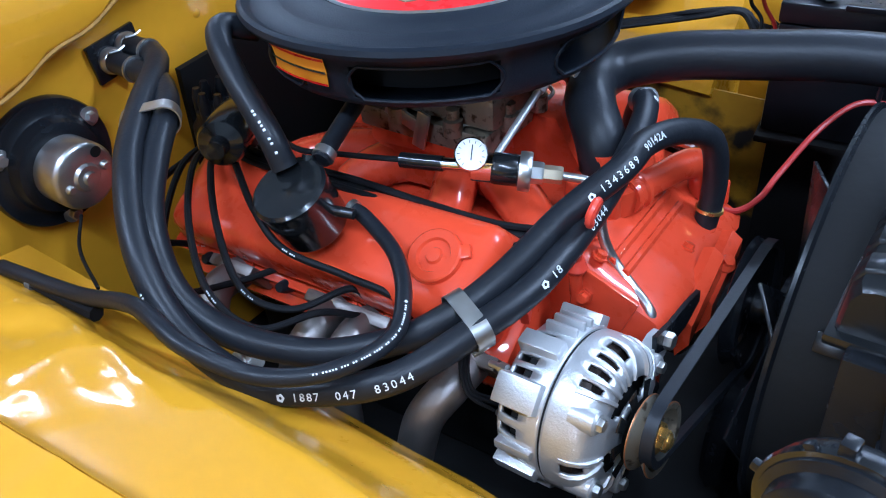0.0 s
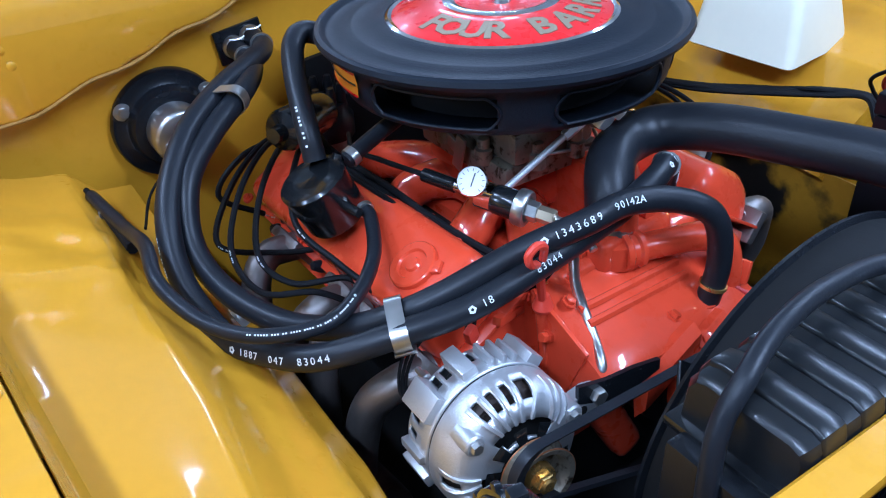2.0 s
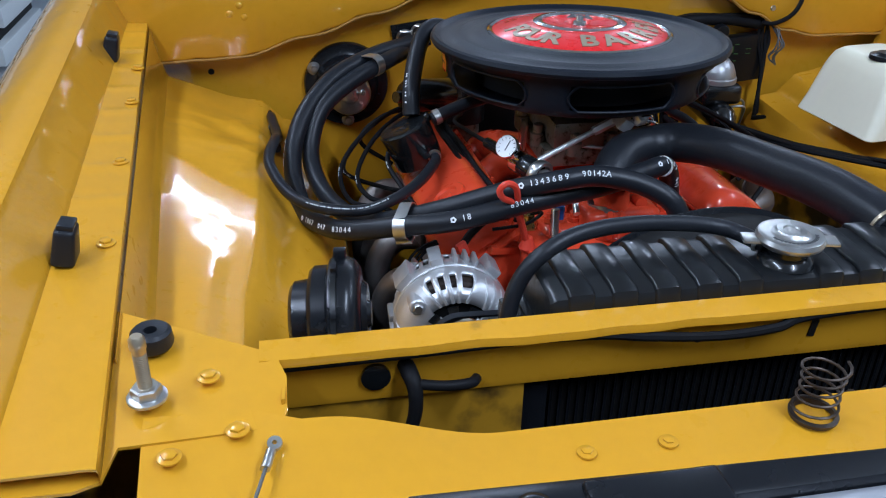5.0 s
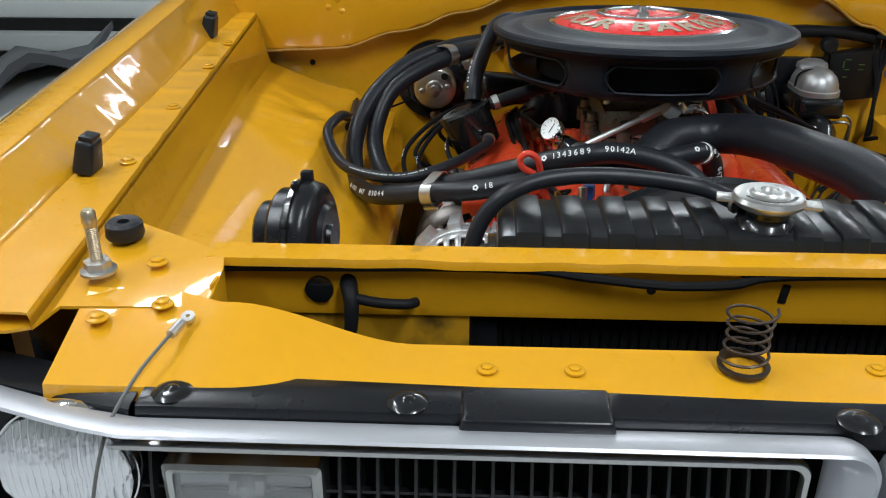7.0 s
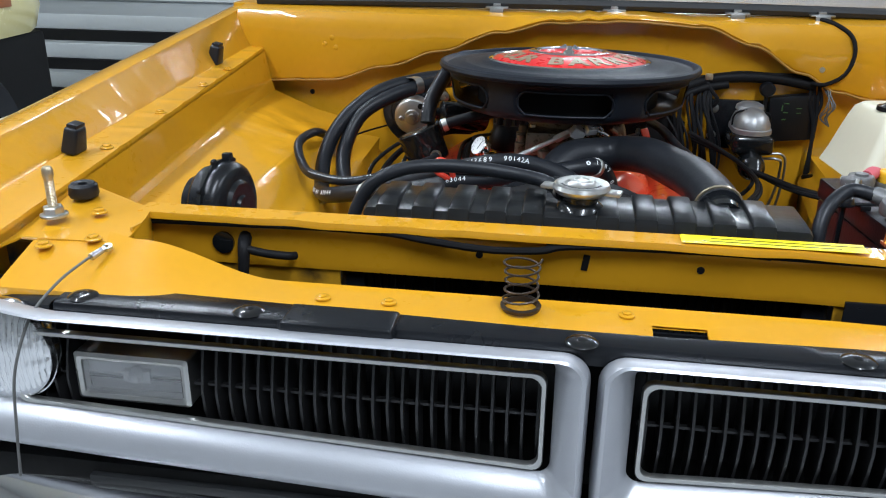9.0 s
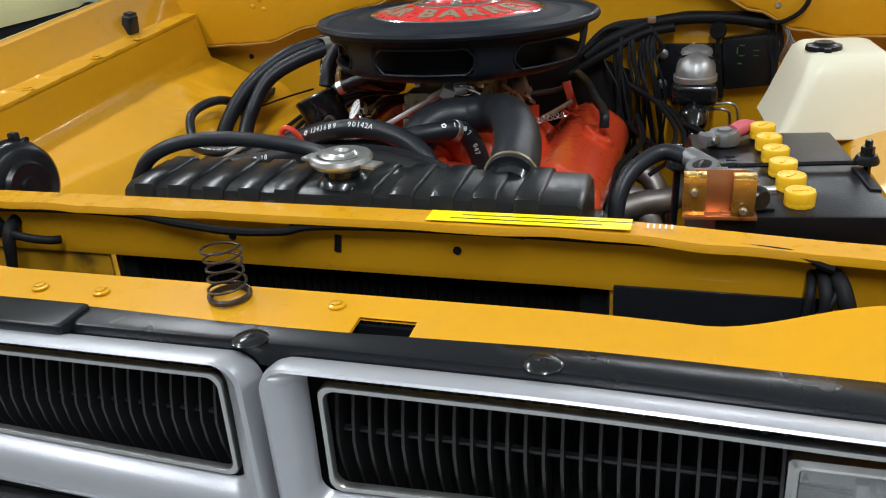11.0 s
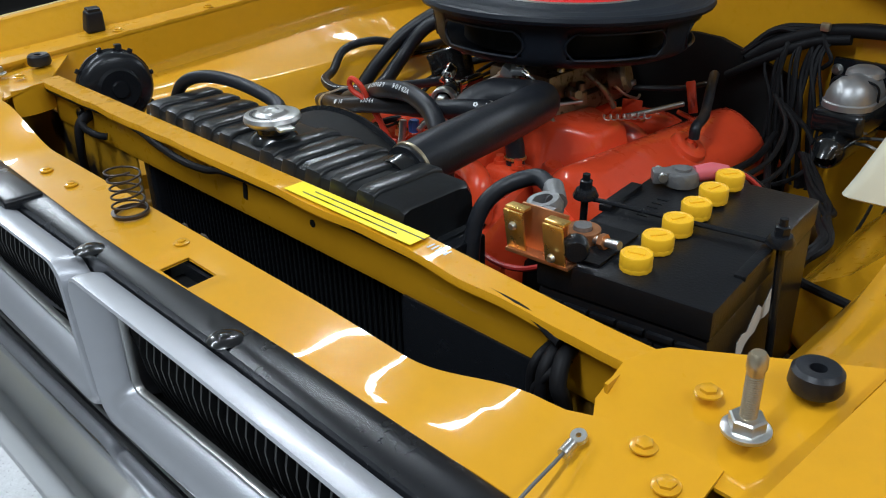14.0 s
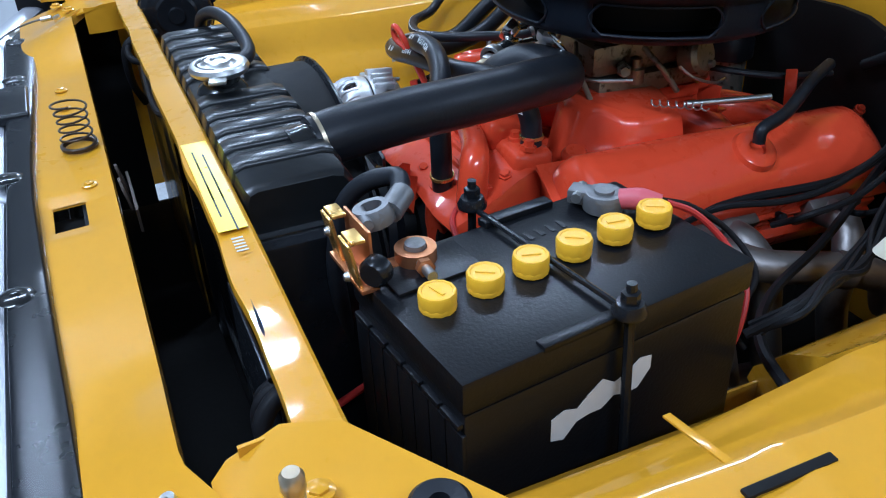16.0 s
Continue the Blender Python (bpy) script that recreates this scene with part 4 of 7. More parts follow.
for x, y in ((-0.075, -0.05), (-0.078, 0.03), (0.08, -0.04), (0.03, -0.105), (-0.03, -0.10)):
    part("screw_boss", lathe([(0.012, 0), (0.012, 0.02), (0.008, 0.022), (0.008, 0.034), (0.005, 0.036), (0, 0.036)], 14, CM @ pose(x, y, 0.02)), OLDZINC, carb)
part("throttle_lever", join(box(0.004, 0.05, 0.018, CM @ pose(-0.082, 0.02, 0.03, 20, 0, 0), 0.001), box(0.004, 0.018, 0.05, CM @ pose(-0.085, -0.01, 0.02, 15, 0, 0), 0.001)), STEEL, carb)
part("linkage_rod", tube([(-0.10, 0.62, 0.885), (-0.06, 0.57, 0.89), (0.03, 0.545, 0.89), (0.07, 0.60, 0.89)], 0.0028, 8), STEEL, carb)
part("linkage_spring", tube([(0.11 + 0.05 * k / 40 + 0.0045 * math.cos(k * 1.1), 0.60 + 0.055 * k / 40, 0.872 + 0.0045 * math.sin(k * 1.1)) for k in range(41)], 0.0012, 5, 2), STEEL, carb)
part("choke_pipe", tube([(0.06, 0.62, 0.93), (0.085, 0.635, 0.905), (0.09, 0.66, 0.87)], 0.004, 10), OLDZINC, carb)
part("vacuum_pipe", tube([(0.0, 0.55, 0.93), (0.04, 0.53, 0.91), (0.06, 0.54, 0.87)], 0.004, 8), OLDZINC, carb)
# chrome throttle cable bracket at the front of the carburettor
link = thing("throttle_linkage", "bright chrome throttle linkage beside the carburettor", "linkage")
part("rod", tube([(-0.125, 0.533, 0.880), (-0.024, 0.525, 0.936)], 0.0045, 10, straight=True), REFLECT, link)
part("turnbuckle", lathe([(0, 0), (0.007, 0), (0.0075, 0.004), (0.0075, 0.034), (0.007, 0.038), (0, 0.038)], 6, look((-0.028, 0.525, 0.934), (-0.125, 0.533, 0.880)) @ pose(0, 0, -0.012)), REFLECT, link)
part("fitting", box(0.022, 0.022, 0.020, pose(0.0, 0.505, 0.948, 20, 30, 15), 0.003), REFLECT, link)
part("fitting", box(0.020, 0.016, 0.014, pose(0.022, 0.498, 0.955, 35, 0, 30), 0.003), REFLECT, link)
part("link_wire", tube([(0.03, 0.495, 0.955), (0.05, 0.50, 0.945), (0.06, 0.515, 0.925), (0.05, 0.535, 0.91)], 0.0025, 6), CHROME, link)
part("clip_frame", tube([(0.01, 0.50, 0.955), (0.035, 0.49, 0.962), (0.042, 0.505, 0.945), (0.015, 0.515, 0.938), (0.01, 0.50, 0.955)], 0.002, 6, 3), CHROME, link)

# ---- fuel pressure gauge and regulator ----
gauge = thing("fuel_gauge", "white dial fuel pressure gauge on a chrome fuel filter", "gauge")
GM = look((-0.168, 0.536, 0.906), (-0.42, 0.32, 1.12)) @ pose(0, 0, 0, 0, 180, 0)
part("case", lathe([(0, -0.012), (0.012, -0.012), (0.0165, -0.008), (0.0185, 0.0), (0.0185, 0.006), (0.0172, 0.0075), (0.0165, 0.005), (0.0165, 0.002), (0, 0.002)], 32, GM), CHROME, gauge)
part("dial", lathe([(0, 0.0045), (0.0168, 0.0045), (0.0168, 0.003), (0, 0.003)], 32, GM), DIAL, gauge)
part("needle", box(0.0012, 0.017, 0.0006, GM @ pose(0.001, 0.002, 0.0052, 0, 0, -12)), DARKINK, gauge)
for k in range(11):
    a = radians(225 - 27 * k)
    part("tick", box(0.0007, 0.003, 0.0005, GM @ pose(0.0135 * math.cos(a), 0.0135 * math.sin(a), 0.005, 0, 0, math.degrees(a) - 90)), DARKINK, gauge)
FM = look((-0.150, 0.53, 0.883), (-0.108, 0.445, 0.874)) @ pose(0, 0, 0, 0, 180, 0)
part("block", box(0.026, 0.026, 0.030, FM @ pose(0, 0, 0.0), 0.004), CHROME, gauge)
part("filter_body", lathe([(0, 0.008), (0.0165, 0.008), (0.018, 0.012), (0.018, 0.038), (0.0165, 0.04), (0, 0.04)], 28, FM), GLOSS, gauge, "black filter canister")
part("ring", lathe([(0.016, 0.038), (0.0215, 0.038), (0.0225, 0.041), (0.0225, 0.050), (0.021, 0.052), (0.016, 0.052)], 28, FM, close=True), STEEL, gauge)
part("hex_fitting", lathe([(0.0125, 0.05), (0.0125, 0.063), (0.0115, 0.065), (0, 0.065)], 6, FM), STEEL, gauge)
part("hex_fitting", lathe([(0.010, 0.064), (0.010, 0.084), (0.009, 0.086), (0, 0.086)], 6, FM), BRONZE, gauge)
part("fuel_pipe", tube([(-0.110, 0.455, 0.873), (-0.098, 0.425, 0.868), (-0.10, 0.40, 0.855)], 0.005, 10), STEEL, gauge)
part("rod", tube([(-0.156, 0.54, 0.884), (-0.172, 0.60, 0.880)], 0.0075, 12, straight=True), CHROME, gauge)
part("sleeve", tube([(-0.166, 0.575, 0.882), (-0.178, 0.625, 0.879)], 0.009, 12, straight=True), GLOSS, gauge)
part("pipe", tube([(-0.176, 0.62, 0.879), (-0.198, 0.70, 0.875), (-0.205, 0.76, 0.868), (-0.18, 0.82, 0.86)], 0.0035, 8), WIRE, gauge)

# ---- air cleaner ----
filt = thing("air_cleaner", "black pan air cleaner with a red lettered lid badge", "air cleaner", m=pose(-0.024, 0.668, 1.0, -2.0, 0, 0))


def open_lathe(profile, seg, skip, m=None):
    """A turned shell that leaves out the faces for which skip(segment, row) holds."""
    bm = bmesh.new()
    rings = [[bm.verts.new((r * math.cos(2 * math.pi * i / seg), r * math.sin(2 * math.pi * i / seg), z)) for i in range(seg)] for r, z in profile]
    for k in range(len(rings) - 1):
        for i in range(seg):
            if not skip(i, k):
                bm.faces.new((rings[k][i], rings[k][(i + 1) % seg], rings[k + 1][(i + 1) % seg], rings[k + 1][i]))
    if m is not None:
        bm.transform(m)
    return bm


def thick(ob, t):
    mod = ob.modifiers.new("thickness", "SOLIDIFY")
    mod.thickness, mod.offset = t, -1
    return ob


base = part("base", open_lathe([(0.075, -0.045), (0.14, -0.044), (0.190, -0.040), (0.204, -0.034), (0.210, -0.024), (0.2125, -0.010), (0.2145, 0.002), (0.2165, 0.013), (0.221, 0.024), (0.226, 0.030)], 120, lambda i, k: k in (4, 5, 6) and (i % 20) in range(3, 17)), AIRBLACK, filt, "black steel pan with long inlet openings")
thick(base, 0.002)
part("element", lathe([(0.165, -0.03), (0.165, 0.025), (0.05, 0.025), (0.05, -0.03)], 60, close=True), DULLBLACK, filt)
for k in range(6):
    a0, a1 = (k * 20 + 3) * 3, (k * 20 + 17) * 3
    pts = []
    for u in range(41):
        t = u / 40 * 4
        if t < 1.6:
            a, z = a0 + 3 + (a1 - a0 - 6) * t / 1.6, -0.025
        elif t < 2.0:
            w = (t - 1.6) / 0.4
            a, z = a1 - 3 + 4 * math.sin(math.pi * w), -0.025 + 0.039 * w
        elif t < 3.6:
            a, z = a1 - 3 - (a1 - a0 - 6) * (t - 2) / 1.6, 0.014
        else:
            w = (t - 3.6) / 0.4
            a, z = a0 + 3 - 4 * math.sin(math.pi * w), 0.014 - 0.039 * w
        r = 0.2125 + (z + 0.010) * 0.17
        pts.append((r * math.cos(radians(a)), r * math.sin(radians(a)), z))
    part("inlet_rim", tube(pts, 0.0018, 6, 2), AIRBLACK, base)
part("lid", lathe([(0, 0.015), (0.19, 0.018), (0.215, 0.026), (0.229, 0.027), (0.2355, 0.029), (0.238, 0.034), (0.236, 0.0395), (0.231, 0.0415), (0.2265, 0.040), (0.2235, 0.0365), (0.220, 0.0350), (0.200, 0.0375), (0.192, 0.0400), (0.188, 0.0400), (0.180, 0.0390), (0.160, 0.0415), (0.152, 0.0445), (0.148, 0.0445), (0.145, 0.041), (0, 0.036)], 96), AIRBLACK, filt, "black steel lid with a rolled rim")
badge = part("badge", lathe([(0.140, 0.048), (0.139, 0.052), (0.134, 0.0545), (0.085, 0.0655), (0.074, 0.0665), (0.058, 0.0665), (0.050, 0.0640), (0, 0.0630)], 96), TANRED, filt, "red domed badge lettered in bronze", pose(0, 0, -0.009))
part("badge_ring", lathe([(0.139, 0.050), (0.1465, 0.050), (0.147, 0.0535), (0.1435, 0.0555), (0.139, 0.054)], 96, close=True), CHROME, badge)
part("badge_ring", lathe([(0.059, 0.0665), (0.0735, 0.0660), (0.0740, 0.0680), (0.0700, 0.0700), (0.0640, 0.0700), (0.0595, 0.0690)], 64, close=True), CHROME, badge)
part("wing_nut", join(lathe([(0, 0), (0.012, 0), (0.011, 0.004), (0.007, 0.007), (0.006, 0.014), (0, 0.015)], 20, pose(0, 0, 0.067)),
                      box(0.004, 0.014, 0.012, pose(0.0, 0.012, 0.076, -35, 0, 0), 0.0015), box(0.004, 0.014, 0.012, pose(0.0, -0.012, 0.076, 35, 0, 0), 0.0015)), CHROME, filt, "chrome wing nut", pose(0, 0, -0.013, 0, 0, 62))
for i, ch in enumerate("FOUR BARREL"):
    if ch != " ":
        a = 229 + 15 * (i - 3) if i < 4 else 259 + 20 * (i - 5)
        part("letter", words(ch, 0.050, GOLDINK, "letter", 0.0006, bold=0.0016), None, badge, m=pose(0, 0, 0, 0, 0, a + 90) @ pose(0, -0.107, 0.0613, 12.5, 0, 0))
stick = part("sticker", sheet([[Vector((0.2205 * math.cos(radians(a)), 0.2205 * math.sin(radians(a)), z)) if z > 0.01 else Vector((0.2175 * math.cos(radians(a)), 0.2175 * math.sin(radians(a)), z)) for a in range(158, 184, 3)] for z in (0.019, 0.004, -0.012)], 0.0006, Vector((0, 0, -1))), ORANGE, filt, "orange warning sticker with a red border")
for z, mat in ((0.017, TANRED), (0.0035, DARKINK), (-0.0105, TANRED)):
    part("sticker_line", sheet([[Vector(((0.2215 + (z - 0.019) * 0.1) * math.cos(radians(a)), (0.2215 + (z - 0.019) * 0.1) * math.sin(radians(a)), z + dz)) for a in range(158, 184, 3)] for dz in (0.001, -0.001)], 0.0004, Vector((0, 0, -1))), mat, stick)
part("snorkel_neck", lathe([(0.03, -0.07), (0.03, -0.03), (0, -0.03)], 24), AIRBLACK, filt)
part("stud", lathe([(0.07, -0.052), (0.07, -0.04), (0, -0.04)], 32), OLDZINC, filt)

# ---- alternator ----
alt = thing("alternator", "cast aluminium alternator with cooling slots and brass coloured pulley", "alternator", m=look((-0.292, 0.331, 0.744), (-0.2975, 0.231, 0.7525)) @ pose(0, 0, 0, 0, 180, 0))
FRONT = [(0.0800, 0.0015), (0.0805, 0.004), (0.0805, 0.012), (0.0800, 0.022), (0.0785, 0.031), (0.0745, 0.0385), (0.0690, 0.0435), (0.0600, 0.0480), (0.0500, 0.0505), (0.0380, 0.0520), (0.0300, 0.0535), (0.0180, 0.0540)]
SLOTS = [(114, 121), (102, 109), (90, 97), (72, 85), (176, 186), (226, 236), (252, 262), (290, 298), (304, 312), (318, 326)]
WINDOWS = [(38, 132), (178, 232), (262, 330)]


def at_angle(i, spans, seg):
    a = (i + 0.5) * 360 / seg
    return any(lo <= a < hi for lo, hi in spans)


def vents(i, k):
    return (k in (3, 4, 5) and at_angle(i, SLOTS, 180)) or (k == 8 and at_angle(i, WINDOWS, 180)) or (k == 9 and at_angle(i, [(lo + 6, hi - 6) for lo, hi in WINDOWS], 180))


def polar(r, a, z):
    return Vector((r * math.cos(radians(a)), r * math.sin(radians(a)), z))


def raised_rib(a0, a1, width, height, inner=0.050, outer=0.0790):
    """A cast rib that follows the face of the front housing, from a0 at the rim to a1 at the hub."""
    rows = []
    for r, z in FRONT[3:10]:
        if inner - 0.001 <= r <= outer + 0.002:
            t = (outer - r) / (outer - inner)
            a = a0 + (a1 - a0) * t
            w = math.degrees(width / 2 / r)
            up = Vector((0.4 * (1 - t), 0, 1)).normalized()
            lift = height * min(1, 0.5 + 2 * t, 2.2 - 1.7 * t)
            rows.append([polar(r, a - 1.3 * w, z - 0.001), polar(r + lift * up.x, a - 0.8 * w, z + lift * up.z), polar(r + lift * up.x, a + 0.8 * w, z + lift * up.z), polar(r, a + 1.3 * w, z - 0.001)])
    return loft(rows, cap=True)


fr = part("front_housing", open_lathe(FRONT, 180, vents), CAST, alt, "ribbed cast front housing")
thick(fr, 0.004)
for a0, a1 in ((123, 117), (111.5, 107), (99.5, 97), (87.5, 88), (69, 76)):
    part("rib", raised_rib(a0, a1, 0.0042, 0.0032), CAST, fr)
for a0, a1 in ((58, 46), (48, 38), (38, 30)):
    part("rib", raised_rib(a0, a1, 0.0036, 0.0045, 0.046), CAST, fr)
for a0, a1 in ((173, 178), (189, 186), (223, 224), (239, 236), (249, 250), (265, 262)):
    part("rib", raised_rib(a0, a1, 0.0045, 0.0030), CAST, fr)
for a in (139, 205, 259, 20):
    boss = part("bolt_boss", lathe([(0.0125, -0.020), (0.0115, 0.004), (0.0095, 0.006), (0, 0.006)], 18, pose(0, 0, 0, 0, 0, a) @ pose(0.0690, 0, 0.0435)), CAST, alt)
    part("through_bolt", lathe([(0.0068, 0.006), (0.0068, 0.010), (0.0058, 0.0115), (0, 0.0115)], 6, pose(0, 0, 0, 0, 0, a) @ pose(0.0690, 0, 0.0435)), STEEL, boss)
part("seam_ring", lathe([(0.0760, -0.0015), (0.0786, -0.0015), (0.0786, 0.0020), (0.0760, 0.0020)], 90, close=True), DULLBLACK, alt, "dark gap between the housings")
part("stator_core", lathe([(0.030, 0.040), (0.055, 0.038), (0.066, 0.028), (0.0715, 0.010), (0.0715, -0.036), (0.03, -0.044)], 48), DULLBLACK, alt)
WIND = material("copper_windings", (0.035, 0.024, 0.018), 0.5, metal=0.5, var=0.5, scale=160, bump=0.6, bump_scale=260)
part("winding", lathe([(0.058, 0.036), (0.070, 0.030), (0.0745, 0.020), (0.0745, 0.006), (0.06, 0.006)], 60, close=True), WIND, alt)
REAR = [(0.0800, -0.0010), (0.0808, -0.004), (0.0808, -0.012), (0.0800, -0.024), (0.0790, -0.036), (0.0760, -0.047), (0.0700, -0.052), (0.020, -0.054)]
HOLES = [(58, 64), (74, 80), (90, 96), (112, 119), (122, 128), (152, 159), (165, 172), (186, 193), (215, 222), (245, 252), (275, 282), (310, 317), (340, 347), (10, 17)]
rr = part("rear_housing", open_lathe(REAR, 180, lambda i, k: k in (3, 4) and at_angle(i, HOLES, 180)), CAST, alt, "notched cast rear housing")
thick(rr, 0.004)
for a, w, h, n in ((139, 0.030, 0.011, 0.046), (104, 0.018, 0.011, 0.044), (86, 0.0055, 0.010, 0.034), (76, 0.0055, 0.010, 0.034), (67, 0.0055, 0.010, 0.034), (48, 0.020, 0.012, 0.046), (179, 0.010, 0.007, 0.040), (200, 0.016, 0.008, 0.046), (235, 0.016, 0.008, 0.046), (330, 0.016, 0.008, 0.046)):
    part("fin", box(h * 2, w, n, pose(0, 0, 0, 0, 0, a) @ pose(0.0795, 0, -0.005 - n / 2), 0.0022), CAST, rr)
ear = loft([[polar(r, a, z) for r, a in ((0.060, 26), (0.078, 22), (0.100, 20), (0.112, 16), (0.114, 10), (0.106, 5), (0.078, -2), (0.060, -6))] for z in (0.022, 0.0235, 0.0365, 0.038)], cap=True)
part("mount_ear", ear, CAST, alt, "cast mounting ear")
part("ear_bolt", lathe([(0.0095, 0), (0.0095, 0.007), (0.008, 0.009), (0, 0.009)], 6, pose(*polar(0.106, 14, 0.038))), STEEL, alt)
part("ear_hole", lathe([(0, 0.0012), (0.0055, 0.0012), (0.0062, 0)], 18, pose(*polar(0.086, 8, 0.0375))), DULLBLACK, alt)
part("mount_ear", box(0.034, 0.03, 0.030, pose(0, 0, 0, 0, 0, 262) @ pose(0.092, 0.0, 0.02), 0.006), CAST, alt)
pul = part("pulley", lathe([(0.008, 0.074), (0.026, 0.074), (0.031, 0.0855), (0.0365, 0.0865), (0.0372, 0.084), (0.028, 0.0755), (0.0372, 0.067), (0.0365, 0.0645), (0.030, 0.0645), (0.008, 0.0645)], 48, close=True), OLDZINC, alt, "dark bronze tinted belt pulley")
for z in (0.0657, 0.0853):
    part("pulley_rim", lathe([(0.0362, z - 0.0008), (0.0378, z - 0.0004), (0.0378, z + 0.0004), (0.0362, z + 0.0008)], 48, close=True), COPPER, pul, "worn copper coloured rim")
part("hub", lathe([(0.0, 0.094), (0.0055, 0.094), (0.0075, 0.092), (0.008, 0.084), (0.0155, 0.083), (0.0165, 0.074), (0, 0.074)], 24), BRASS, pul)
part("pulley_nut", lathe([(0.0115, 0.083), (0.0115, 0.090), (0.010, 0.0915), (0, 0.0915)], 6), BRASS, pul)
part("cooling_fan", open_lathe([(0.014, 0.0600), (0.034, 0.0600), (0.050, 0.0585)], 60, lambda i, k: k == 1 and i % 6 in (0, 1, 2)), GLOSS, alt)
part("rear_terminal", lathe([(0.006, 0), (0.006, 0.008), (0.0035, 0.009), (0.0035, 0.020), (0, 0.021)], 8, pose(*polar(0.074, 128, -0.052), 180, 0, 0)), STEEL, alt)

# ---- radiator ----
rad = thing("radiator", "gloss black radiator with a ribbed top tank", "radiator")
TX, TW = 0.007, 0.53
TANKM = material("tank_black_paint", (0.009, 0.010, 0.011), 0.30, spec=0.42, coat=0.08, rough_var=0.05, var=0.3, scale=10, bump=0.12, bump_scale=70, wave=0.05, wave_scale=30)
tank = part("tank", loft([[Vector((x, y, z)) for y, z in ((0.029, 0.905), (0.029, 0.946), (0.032, 0.955), (0.041, 0.9585), (0.118, 0.9585), (0.129, 0.955), (0.136, 0.944), (0.140, 0.895))] for x in (TX - TW / 2, TX - TW / 2 + 0.006, TX + TW / 2 - 0.006, TX + TW / 2)], cap=True), TANKM, rad, "gloss black pressed top tank")
for v in tank.data.vertices:
    if abs(abs(v.co.x - TX) - TW / 2) < 1e-5:
        v.co.z = 0.905 + (v.co.z - 0.905) * 0.88
        v.co.y = 0.084 + (v.co.y - 0.084) * 0.93
rib = mesh_of("rib", loft([[Vector((x, y, z)) for y, z in ((0.0275, 0.918), (0.0275, 0.949), (0.031, 0.9595), (0.040, 0.9630), (0.120, 0.9630), (0.1305, 0.9595), (0.1375, 0.947), (0.1405, 0.912))] for x in (-0.0135, -0.0128, -0.0105, 0.0105, 0.0128, 0.0135)], cap=True), TANKM)
for v in rib.vertices:
    drop = 1.0 if abs(abs(v.co.x) - 0.0135) < 1e-5 else 0.3 if abs(abs(v.co.x) - 0.0128) < 1e-5 else 0.0
    v.co.z -= 0.0045 * drop
    v.co.y = 0.084 + (v.co.y - 0.084) * (1 - 0.03 * drop)
for k in range(11):
    x = TX - 0.235 + 0.0445 * k
    if abs(x - 0.006) > 0.03:
        part("rib", rib, None, tank, m=pose(x, 0, 0))
part("seam", box(TW + 0.02, 0.120, 0.010, pose(TX, 0.084, 0.903), 0.003), GLOSS, rad, "folded tank seam")
tab = mesh_of("seam_tab", box(0.018, 0.006, 0.012, None, 0.002), GLOSS)
for k in range(14):
    part("seam_tab", tab, None, rad, m=pose(TX - 0.25 + 0.0385 * k, 0.0235, 0.911))
part("filler_neck", lathe([(0.030, -0.004), (0.027, 0.002), (0.021, 0.006), (0.021, 0.02), (0, 0.02)], 32, pose(0.006, 0.066, 0.962)), GLOSS, rad)
part("hose_neck", tube([(0.182, 0.10, 0.940), (0.180, 0.150, 0.948)], 0.026, 20, straight=True), GLOSS, rad)
fin = part("core", box(0.55, 0.070, 0.50, pose(TX, 0.076, 0.655)), DULLBLACK, rad, "dusty black radiator core")
finm = mesh_of("core_fin", box(0.003, 0.004, 0.48), BLACK)
for k in range(54):
    part("core_fin", finm, None, fin, m=pose(TX - 0.265 + 0.01 * k, 0.0395, 0.655))
for s in (-1, 1):
    part("side_strap", box(0.03, 0.10, 0.56, pose(TX + s * 0.278, 0.075, 0.625), 0.004), BLACK, rad)
capo = part("pressure_cap", lathe([(0.030, -0.003), (0.0335, 0.0), (0.035, 0.004), (0.033, 0.0085), (0.029, 0.010), (0.022, 0.0085), (0.018, 0.0095), (0.015, 0.013), (0.009, 0.0135), (0.008, 0.0115), (0, 0.0115)], 40, pose(0.006, 0.066, 0.981)), STEEL, rad, "bright steel pressure cap with two ears")
for s in (-1, 1):
    part("ear", box(0.020, 0.020, 0.004, pose(0.006, 0.066, 0.982, 0, 0, -14) @ pose(s * 0.039, 0, 0), 0.0015), STEEL, capo)
for k in range(16):
    a = radians(200 + k * 9)
    part("bar", box(0.003, 0.005, 0.0006, pose(0.006 + 0.0258 * math.cos(a), 0.066 + 0.0258 * math.sin(a), 0.9903, 0, 0, math.degrees(a) - 90)), DARKINK, capo)
shroud = tagged(part("fan_shroud", lathe([(0.212, 0), (0.218, 0.0), (0.222, 0.008), (0.222, 0.07), (0.216, 0.07), (0.214, 0.01)], 72, along_y(-0.01, 0.190, 0.735), close=True), DULLBLACK), "satin black round fan shroud behind the radiator", "fan shroud")

# ---- battery and its clamps ----
bat = thing("battery", "black car battery with six yellow filler caps", "battery", m=pose(0.4705, 0.240, 0.7300, 0, 0, 7))
case = part("case", box(0.172, 0.283, 0.165, pose(-0.002, 0.0015, 0.0825), 0.004), PLASTIC, bat, "black ribbed plastic battery case")
part("top", box(0.176, 0.287, 0.030, pose(-0.002, 0.0015, 0.182), 0.004, 2), PLASTIC, bat)
for k in range(7):
    part("case_rib", box(0.024, 0.005, 0.14, pose(-0.077 + 0.025 * k, -0.1405, 0.078), 0.002), PLASTIC, case)
